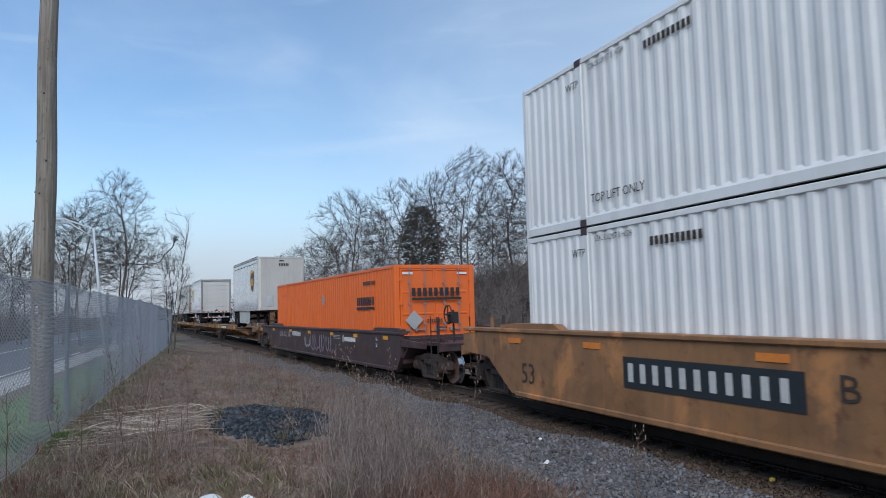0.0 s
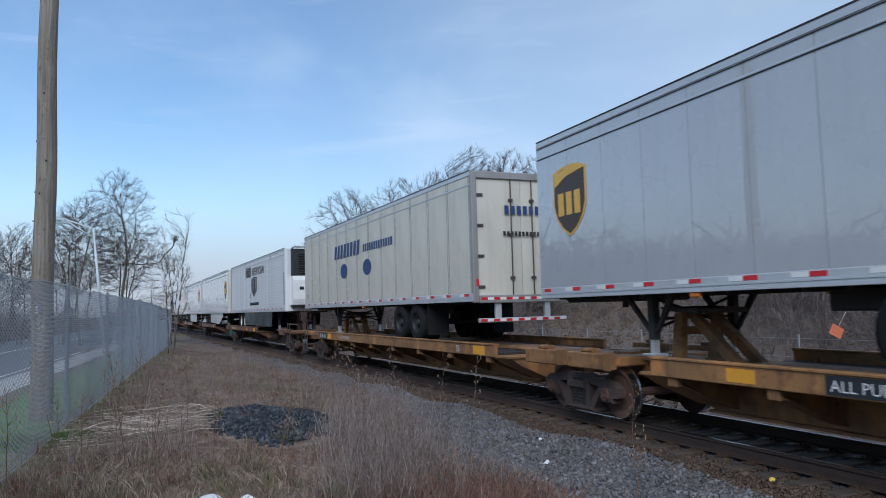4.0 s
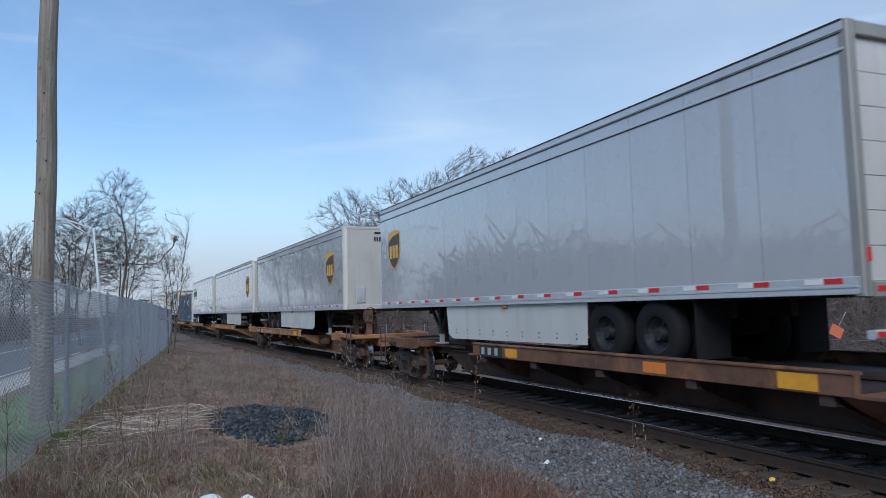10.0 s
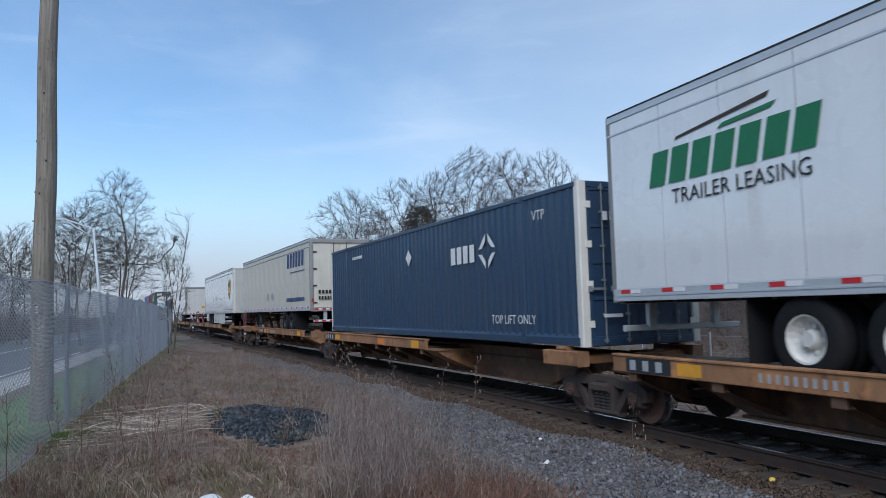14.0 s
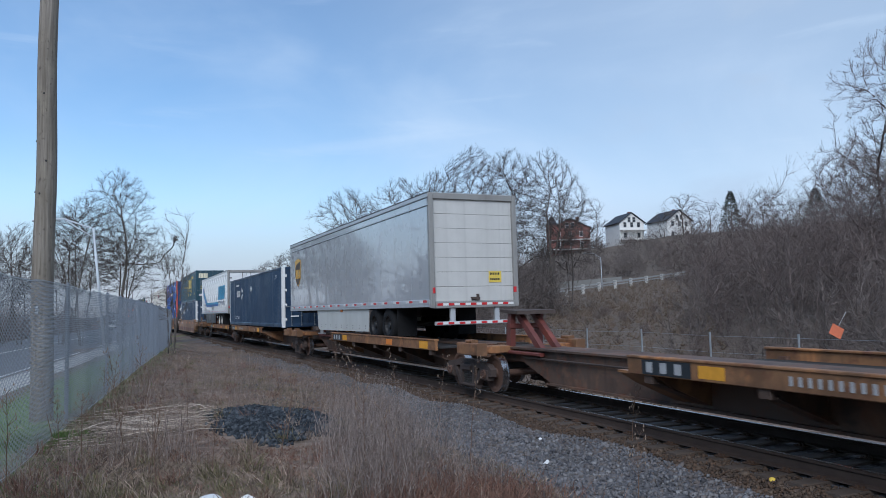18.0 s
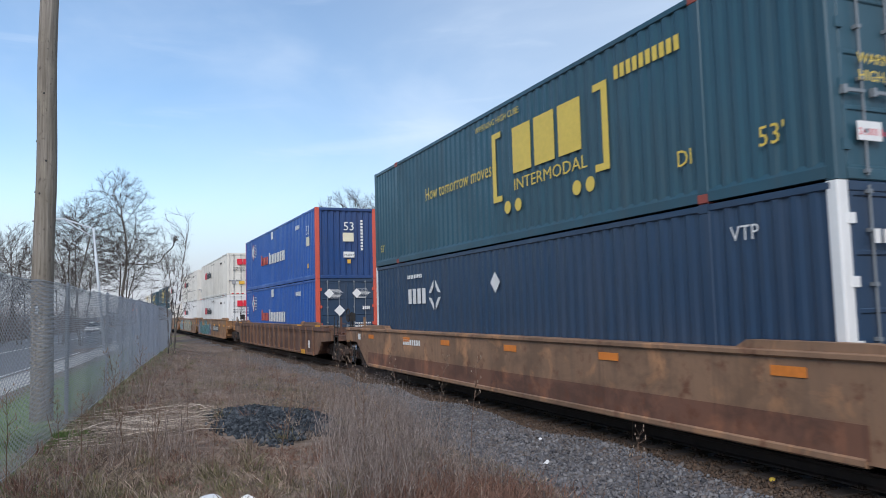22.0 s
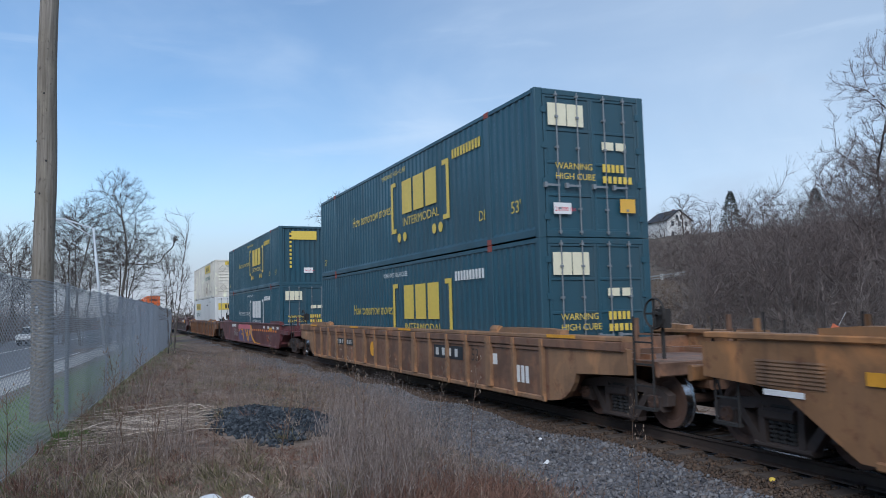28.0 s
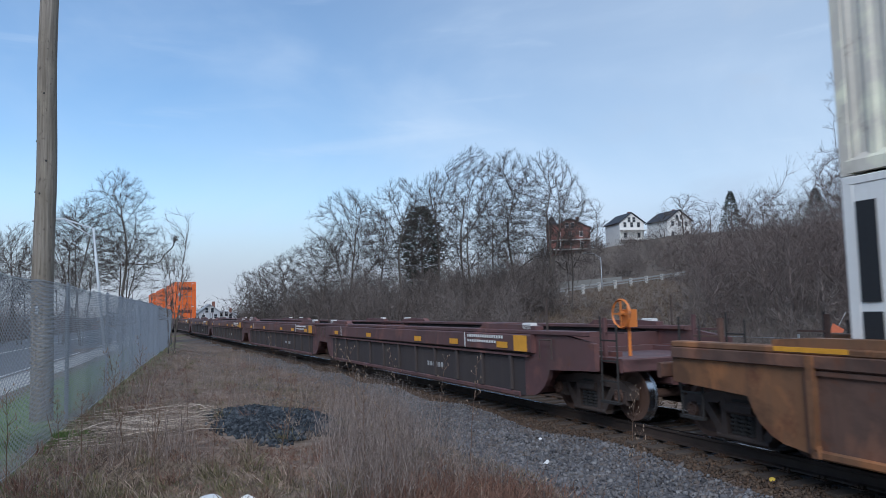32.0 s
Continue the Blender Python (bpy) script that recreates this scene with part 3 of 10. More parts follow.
def well_side(style, hw, top, xe, tail, ends=False):
    """One side of a well, in x, z, on the near side."""
    sh = Shape()
    y0, y1 = -1.50, -1.40
    if style == "smooth":
        # leading end cut upright, trailing end sloped over the bogie
        sh.side([(-hw, 0.26), (hw + 0.12, 0.26), (hw + 0.42, 0.62), (hw + 0.45, top - 0.02), (-hw - 1.05, top - 0.02), (-hw - 1.05, 0.92)], y0, y1)
        sh.side([(hw + 0.45, 0.92), (xe - 0.75, 0.92), (xe - 0.75, 1.06), (hw + 0.45, 1.12)], y0 + 0.02, y1)
        sh.side([(-hw - 1.05, 0.92), (-tail, 0.98), (-tail, top - 0.08), (-hw - 1.3, top - 0.02), (-hw - 1.05, top - 0.02)], y0, y1)
    else:
        deg = [(hw + 0.15 + 0.75 * math.sin(a), 0.28 + 0.75 * (1 - math.cos(a))) for a in np.linspace(0.0, 1.25, 6)]
        if not ends:
            return sh.box(-hw, hw, y0, y1, 0.26, top - 0.02)
        for s in (1,):
            pr = [(s * hw, 0.26)] + [(s * x, z) for x, z in deg] + [(s * (xe - 0.55), 0.86), (s * (xe - 0.55), top - 0.14), (s * (hw + 1.4), top - 0.02), (s * hw, top - 0.02)]
            sh.side(pr, y0 + 0.004, y1)
    return sh


DARK_SIDE = paint("grimy_maroon_paint", (0.048, 0.037, 0.038), 0.75, 0.5, 0.0)


def well_car(name, label, mat, style, top, half=10.0, front_bogie=True, rear_bogie=True, front_end="coupler", rear_end="coupler", brake_mat=None, rib_mat=None):
    car = tagged(new(name), label, "freight wagon", "wagons of the train")
    hw, xe = half - 1.45, half + 1.35
    rm = rib_mat or mat
    k = ("well", mat.name, style, top, half, rear_end, rm.name)
    cap_a, cap_b = (xe - 0.6 if rear_end == "coupler" else half - 0.2), (hw + 0.5 if style == "smooth" else xe - 0.6)
    for s in (-1, 1):
        pm = DARK_SIDE if style == "band" else mat
        w = part("side_panel", once(k + ("side",), lambda: well_side(style, hw, top, xe, xe - 0.5 if rear_end == "coupler" else half - 0.2).mesh("side_panel", pm)), pm, car)
        w.matrix_basis = pose(0, 0, 0, 0, 0, 0 if s < 0 else 180)
        if style != "smooth":
            ep = once(k + ("ends",), lambda: well_side(style, hw, top, xe, 0, True).mesh("end_plate", rm))
            for e in (-1, 1):
                part("end_plate", ep, rm, car).matrix_basis = Matrix.Diagonal((e, -s, 1, 1))
        cap = once(k + ("cap",), lambda: Shape().box(-cap_a, cap_b, -1.545, -1.30, top - 0.02, top + 0.06, 0.015).box(-hw + 0.2, hw - 0.2, -1.53, -1.40, 0.22, 0.32, 0.02).mesh("top_chord", rm))
        part("top_chord", cap, rm, car).matrix_basis = pose(0, 0, 0, 0, 0, 0 if s < 0 else 180)
        if style == "ribbed":
            chord = once(k + ("deep",), lambda: Shape().box(-xe + 0.6, xe - 0.6, -1.552, -1.49, top - 0.17, top - 0.02, 0.012).box(-hw + 0.1, hw - 0.1, -1.53, -1.48, top - 0.24, top - 0.19).mesh("chord_web", mat))
            part("chord_web", chord, mat, car).matrix_basis = pose(0, 0, 0, 0, 0, 0 if s < 0 else 180)
            cup = once(k + ("cup",), lambda: Shape().tube((-0.06, -1.44, top + 0.10), (0.22, -1.44, top + 0.10), 0.10, 0.085, 12).box(-0.12, 0.30, -1.54, -1.36, top + 0.03, top + 0.07, 0.01).mesh("guide_roller", rm))
            for e in (-1, 1):
                part("guide_roller", cup, rm, car).matrix_basis = Matrix.Translation((e * (hw - 2.1), 0, 0)) @ Matrix.Diagonal((1, -s, 1, 1))
        gd = once(k + ("guide",), lambda: Shape().side([(hw - 1.9, top + 0.06), (hw + 0.42, top + 0.06), (hw + 0.42, top + 0.13), (hw - 0.1, top + 0.16), (hw - 1.7, top + 0.16)], -1.50, -1.32).mesh("container_guide", rm))
        for e in (-1, 1):
            part("container_guide", gd, rm, car).matrix_basis = Matrix.Diagonal((e, -s, 1, 1))
        if style == "ribbed":
            rib = once(k + ("rib",), lambda: Shape().side([(-0.035, 0.33), (0.035, 0.33), (0.055, top - 0.03), (-0.055, top - 0.03)], -1.575, -1.49).box(-0.06, 0.06, -1.555, -1.49, 0.23, 0.36, 0.02).mesh("rib", rm))
            broad = once(k + ("broad",), lambda: Shape().side([(-0.11, 0.33), (0.11, 0.33), (0.12, top - 0.03), (-0.12, top - 0.03)], -1.575, -1.49).mesh("rib", rm))
            n = 17
            for i in range(n):
                r = part("rib", broad if i % 4 == 2 else rib, rm, car)
                r.matrix_basis = pose(-hw + 0.15 + (2 * hw - 0.3) * i / (n - 1), 0, 0) if s < 0 else pose(-hw + 0.15 + (2 * hw - 0.3) * i / (n - 1), 0, 0, 0, 0, 180)
        if style == "band":
            rib = once(k + ("rib",), lambda: Shape().box(-0.05, 0.05, -1.56, -1.49, 0.34, top - 0.40, 0.015).mesh("rib", DARK_SIDE))
            band = once(k + ("band",), lambda: Shape().box(-hw - 0.4, hw + 0.4, -1.60, -1.49, top - 0.36, top - 0.02, 0.02).box(-hw - 0.2, hw + 0.2, -1.57, -1.49, top - 0.44, top - 0.40).mesh("side_band", mat))
            for e in (-1, 1):
                tgt = once("band_target", lambda: Shape().box(-0.16, 0.16, -1.50, -1.36, 0.0, 0.13, 0.01).mesh("guide_block", WHITE))
                part("guide_block", tgt, WHITE, car, "worn white guide block").matrix_basis = Matrix.Translation((e * (hw + 0.1), 0, top + 0.06)) @ Matrix.Diagonal((1, -s, 1, 1))
                rod = once("band_rod", lambda: Shape().tube((0, -1.44, 0), (0, -1.44, 0.62), 0.022, n=6).mesh("grab_post", STEEL))
                part("grab_post", rod, STEEL, car).matrix_basis = Matrix.Translation((e * (hw + 0.75), 0, top + 0.04)) @ Matrix.Diagonal((1, -s, 1, 1))
                grab = once("band_grab", lambda: Shape().tube((-0.2, -1.62, 1.0), (-0.2, -1.62, 1.34), 0.012, n=6).tube((0.2, -1.62, 1.0), (0.2, -1.62, 1.34), 0.012, n=6).tube((-0.2, -1.62, 1.34), (0.2, -1.62, 1.34), 0.012, n=6).mesh("grab_iron", STEEL))
                part("grab_iron", grab, STEEL, car).matrix_basis = Matrix.Translation((e * (hw + 0.95), 0, 0)) @ Matrix.Diagonal((1, -s, 1, 1))
            part("side_band", band, mat, car).matrix_basis = pose(0, 0, 0, 0, 0, 0 if s < 0 else 180)
            for i in range(11):
                r = part("rib", rib, DARK_SIDE, car)
                r.matrix_basis = pose(-hw + 0.5 + (2 * hw - 1.0) * i / 10, 0, 0, 0, 0, 0 if s < 0 else 180)
    part("well_floor", once(k + ("floor",), lambda: Shape().box(-hw, hw, -1.40, -0.75, 0.26, 0.33).box(-hw, hw, 0.75, 1.40, 0.26, 0.33)
         .box(-hw, -hw + 0.6, -1.4, 1.4, 0.26, 0.33).box(hw - 0.6, hw, -1.4, 1.4, 0.26, 0.33).box(-0.3, 0.3, -1.4, 1.4, 0.26, 0.33).box(-6.3, -5.8, -1.4, 1.4, 0.26, 0.33).box(5.8, 6.3, -1.4, 1.4, 0.26, 0.33).mesh("well_floor", DARK)), DARK, car)
    for s in (-1, 1):
        bh = once(k + ("bulk",), lambda: Shape().side([(hw, 0.30), (hw + 0.06, 0.30), (hw + 0.9, 1.0), (hw + 0.9, 1.06), (hw, 0.40)], -1.40, 1.40).box(hw + 0.85, hw + 0.95, -1.4, 1.4, 0.95, 1.15).box(hw + 0.30, hw + 0.38, -1.4, 1.4, 0.45, top - 0.06).mesh("end_bulkhead", mat))
        part("end_bulkhead", bh, mat, car).matrix_basis = pose(0, 0, 0, 0, 0, 0 if s > 0 else 180)
        if (front_end if s > 0 else rear_end) == "coupler":
            end_gear_at(car, xe, s, mat, half, brake=s > 0, brake_mat=brake_mat)
        else:
            part("end_platform", once(k + ("join",), lambda: Shape().box(hw + 0.9, half - 0.05, -1.1, 1.1, 0.98, 1.06).box(hw + 0.3, half - 0.1, -0.3, 0.3, 0.62, 0.98, 0.03).tube((half - 0.25, 0, 0.62), (half - 0.25, 0, 1.02), 0.2, n=12).mesh("end_platform", mat)), mat, car).matrix_basis = pose(0, 0, 0, 0, 0, 0 if s > 0 else 180)
    if front_bogie:
        add_bogie(car, half)
    if rear_bogie:
        add_bogie(car, -half)
    return car


def end_gear_at(car, xe, s, mat, half, brake, brake_mat=None):
    shift = half - 10.0
    holder_before = set(car.children)
    end_gear(car, 11.35, s, mat, brake, brake_mat or DARK)
    if abs(shift) > 1e-6:
        for o in set(car.children) - holder_before:
            m = o.matrix_basis.copy()
            m.translation.x += s * shift
            o.matrix_basis = m


SPINE_GRIME = plain("grimy_brown", (0.10, 0.062, 0.045), 0.8, 0, 0.4, 6)


def brake_wheel_mesh():
    sh = Shape()
    n = 20
    ring = [Vector((0.19, 0.28 * math.cos(a) * 0.9, 1.75 + 0.28 * math.sin(a))) for a in np.linspace(0, 2 * math.pi, n + 1)]
    for a, b in zip(ring, ring[1:]):
        sh.tube(a, b, 0.014, n=6)
    for k in range(5):
        sh.tube((0.19, 0, 1.75), ring[k * 4], 0.010, n=5)
    return sh.tube((0.10, 0, 1.75), (0.22, 0, 1.75), 0.04, n=8).mesh("brake_wheel", STEEL)


def spine_unit(name, label, mat, half, deck, front_bogie=True, rear_bogie=True, front_end="join", rear_end="join", hitch=6.4, hitch_up=True, edge_mat=None, hitch_mat=None):
    """One platform of a spine wagon: a deep centre beam, wheel runways with edge beams on brackets, a hitch stand."""
    car = tagged(new(name), label, "freight wagon", "wagons of the train")
    edge_mat = edge_mat or mat
    hl = half
    k = ("spine", mat.name, round(hl, 2), deck)
    part("centre_beam", once(k + ("beam",), lambda: Shape().side([(-hl + 0.35, 0.72), (-hl + 1.5, 0.72), (-hl + 2.7, 0.33), (hl - 2.7, 0.33), (hl - 1.5, 0.72), (hl - 0.35, 0.72), (hl - 0.35, 1.02), (-hl + 0.35, 1.02)], -0.36, 0.36)
         .box(-hl + 0.35, hl - 0.35, -0.45, 0.45, 1.0, 1.04).box(-hl + 2.6, hl - 2.6, -0.45, 0.45, 0.31, 0.35).mesh("centre_beam", mat)), mat, car)
    d0, d1 = deck
    for s in (-1, 1):
        part("runway", once(k + ("run",), lambda: Shape().box(d0, d1, -1.34, -0.44, 0.94, 0.985, 0.01).mesh("runway", DARK)), DARK, car).matrix_basis = pose(0, 0, 0) if s < 0 else Matrix.Diagonal((1, -1, 1, 1))
        part("edge_beam", once(k + ("edge", edge_mat.name), lambda: Shape().box(d0 - 0.05, d1 + 0.05, -1.42, -1.34, 0.90, 1.16, 0.012).box(d0 - 0.05, d1 + 0.05, -1.44, -1.30, 1.14, 1.18, 0.01).mesh("edge_beam", edge_mat)), edge_mat, car, "").matrix_basis = pose(0, 0, 0) if s < 0 else Matrix.Diagonal((1, -1, 1, 1))
        n = max(3, int((d1 - d0) / 1.9) + 1)
        arm = once(k + ("arm",), lambda: Shape().ring_prism([(-0.36, 0.42), (-1.30, 0.80), (-1.34, 0.94), (-0.36, 0.94)], 0, 1, 2, -0.03, 0.03).ring_prism([(-0.36, 0.40), (-1.30, 0.78), (-1.30, 0.80), (-0.36, 0.43)], 0, 1, 2, -0.14, 0.14).box(-0.12, 0.12, -1.33, -0.36, 0.90, 0.94).box(-0.10, 0.10, -1.38, -1.26, 0.78, 1.04, 0.02).mesh("bracket", mat))
        for i in range(n):
            part("bracket", arm, mat, car).matrix_basis = Matrix.Translation((d0 + 0.35 + (d1 - d0 - 0.7) * i / (n - 1), 0, 0)) @ (Matrix.Identity(4) if s < 0 else Matrix.Diagonal((1, -1, 1, 1)))
        gus = once(k + ("gusset", edge_mat.name), lambda: Shape().ring_prism([(-0.36, 0.40), (-1.12, 0.74), (-1.38, 0.90), (-0.36, 0.92)], 0, 1, 2, -0.42, 0.42).box(-0.45, 0.45, -1.40, -0.36, 0.90, 0.935).mesh("deck_gusset", edge_mat))
        for xg in (d0 + 0.1, d1 + 0.25):
            if abs(xg) < hl - 1.6:
                part("deck_gusset", gus, edge_mat, car).matrix_basis = Matrix.Translation((xg, 0, 0)) @ (Matrix.Identity(4) if s < 0 else Matrix.Diagonal((1, -1, 1, 1)))
        pipe = once(k + ("pipe",), lambda: Shape().tube((-hl + 1.6, -0.42, 0.83), (hl - 1.6, -0.42, 0.83), 0.022, n=6).mesh("brake_pipe", STEEL))
        part("brake_pipe", pipe, STEEL, car).matrix_basis = Matrix.Identity(4) if s < 0 else Matrix.Diagonal((1, -1, 1, 1))
        # container pedestals at both ends, on stub arms
        for e in (-1, 1):
            ped = once(k + ("ped", edge_mat.name), lambda: Shape().box(-0.55, 0.55, -1.40, -1.15, 0.88, 1.15, 0.02).box(-0.30, 0.30, -1.2, -0.36, 0.90, 1.06, 0.02).box(-0.16, 0.16, -1.36, -1.18, 1.15, 1.22, 0.02).mesh("container_pedestal", edge_mat))
            xp = e * (hl - 0.75)
            if d0 - 0.6 < xp < d1 + 0.6:
                continue
            part("container_pedestal", ped, edge_mat, car).matrix_basis = Matrix.Translation((xp, 0, 0)) @ (Matrix.Identity(4) if s < 0 else Matrix.Diagonal((1, -1, 1, 1)))
    hm = hitch_mat or mat
    if hitch is not None:
        if hitch_up:
            part("hitch_stand", once(("hitch", hm.name), lambda: Shape().side([(-1.25, 1.04), (-1.0, 1.04), (0.10, 1.92), (-0.08, 1.96)], -0.26, -0.14).side([(-1.25, 1.04), (-1.0, 1.04), (0.10, 1.92), (-0.08, 1.96)], 0.14, 0.26)
                 .side([(0.05, 1.04), (0.30, 1.04), (0.14, 1.95), (-0.02, 1.95)], -0.42, -0.30).side([(0.05, 1.04), (0.30, 1.04), (0.14, 1.95), (-0.02, 1.95)], 0.30, 0.42).box(-0.02, 0.16, -0.45, 0.45, 1.60, 1.72, 0.02)
                 .box(-1.4, 0.5, -0.5, -0.38, 1.04, 1.12, 0.02).box(-1.4, 0.5, 0.38, 0.5, 1.04, 1.12, 0.02).mesh("hitch_stand", hm)), hm, car).matrix_basis = pose(hitch, 0, -0.16, 0, 0, 0 if hitch > 0 else 180)
            part("hitch_plate", once("hitchplate", lambda: Shape().side([(-0.45, 1.93), (0.35, 1.98), (0.40, 2.04), (-0.45, 2.01)], -0.50, 0.50).mesh("hitch_plate", STEEL)), STEEL, car).matrix_basis = pose(hitch, 0, -0.16, 0, 0, 0 if hitch > 0 else 180)
        else:
            part("hitch_stand", once(("hitchd", hm.name), lambda: Shape().box(-1.6, 0.5, -0.42, -0.30, 1.04, 1.16, 0.02).box(-1.6, 0.5, 0.30, 0.42, 1.04, 1.16, 0.02).box(-0.4, 0.5, -0.5, 0.5, 1.12, 1.2, 0.02).mesh("hitch_stand", hm)), hm, car).matrix_basis = pose(hitch, 0, 0)
    for s in (-1, 1):
        if (front_end if s > 0 else rear_end) == "coupler":
            part("end_sill", once(k + ("sill", edge_mat.name), lambda: Shape().box(hl - 0.6, hl + 1.35, -0.45, 0.45, 0.70, 1.04, 0.03).box(hl + 1.1, hl + 1.3, -1.4, 1.4, 0.98, 1.12, 0.02).box(hl - 0.9, hl + 1.2, -1.40, -1.30, 1.0, 1.16, 0.02).box(hl - 0.9, hl + 1.2, 1.30, 1.40, 1.0, 1.16, 0.02)
                 .box(hl - 0.2, hl + 1.1, -1.3, 1.3, 1.02, 1.06).mesh("end_sill", edge_mat)), edge_mat, car).matrix_basis = pose(0, 0, 0, 0, 0, 0 if s > 0 else 180)
            part("coupler", once("coupler", coupler_mesh), STEEL, car).matrix_basis = pose(s * (hl + 1.45), 0, 0, 0, 0, 0 if s > 0 else 180)
            part("air_hose", once("hose", hose_mesh), RUBBER, car).matrix_basis = pose(s * (hl + 1.25), 0, 0, 0, 0, 0 if s > 0 else 180)
            for side in (-1, 1):
                step = once("spine_step", lambda: Shape().tube((0, 0, 0.36), (0, 0, 1.45), 0.016, n=6).tube((0.42, 0, 0.36), (0.42, 0, 1.45), 0.016, n=6).tube((0, 0, 1.45), (0.42, 0, 1.45), 0.016, n=6).box(-0.02, 0.44, -0.06, 0.06, 0.34, 0.38).box(0, 0.42, -0.02, 0.02, 0.66, 0.69).mesh("step_ladder", STEEL))
                part("step_ladder", step, STEEL, car).matrix_basis = pose(s * (hl + 0.9) - 0.2, side * 1.43, 0)
        else:
            part("articulation", once(("artic", mat.name), lambda: Shape().box(-0.75, 0.02, -0.26, 0.26, 0.66, 1.0, 0.04).tube((-0.05, 0, 0.62), (-0.05, 0, 1.08), 0.22, n=14).mesh("articulation", mat)), mat, car).matrix_basis = pose(s * hl, 0, 0, 0, 0, 0 if s > 0 else 180)
    # brake gear of the leading platform
    if front_end == "coupler":
        part("air_reservoir", once("reservoir", lambda: Shape().tube((-0.45, 0, 0), (0.45, 0, 0), 0.165, n=14).tube((-0.52, 0, 0), (-0.45, 0, 0), 0.09, 0.165, 14).tube((0.45, 0, 0), (0.52, 0, 0), 0.165, 0.09, 14).mesh("air_reservoir", SPINE_GRIME, True)), SPINE_GRIME, car).matrix_basis = pose(min(hl - 2.6, d1 + 1.0), -0.58, 0.70)
        bw = once(("spine_brake", hm.name), lambda: Shape().box(-0.06, 0.06, -0.08, 0.08, 1.0, 1.62, 0.01).box(-0.14, 0.14, -0.12, 0.12, 1.55, 1.95, 0.03).mesh("hand_brake", hm))
        hb = part("hand_brake", bw, hm, car)
        hb.matrix_basis = pose(hl + 1.0, -0.72, 0)
        part("brake_wheel", once(("spine_bwheel", hm.name), brake_wheel_mesh), hm, hb)
    if front_bogie:
        add_bogie(car, hl)
    if rear_bogie:
        add_bogie(car, -hl)
    return car


# ---- containers ----
CL, CW, CH = 8.075, 1.295, 2.90
ROD_GREY = plain("rod_grey", (0.24, 0.26, 0.275), 0.5, 0.2, 0.25, 8)


def corrugated(x0, x1, z0, z1, y, depth, period, flat=0.5):
    """A wall of upright folds between x0 and x1, facing -y."""
    sh = Shape()
    n = max(1, round((x1 - x0) / period))
    p = (x1 - x0) / n
    xs = []
    for i in range(n):
        a = x0 + i * p
        xs += [(a, y), (a + p * flat * 0.6, y), (a + p * (flat * 0.6 + 0.2), y + depth), (a + p * (flat * 0.6 + 0.5), y + depth)]
    xs.append((x1, y))
    for a, ya in xs:
        sh.v += [(a, ya, z0), (a, ya, z1)]
    sh.f = [(2 * i, 2 * i + 2, 2 * i + 3, 2 * i + 1) for i in range(len(xs) - 1)]
    return sh


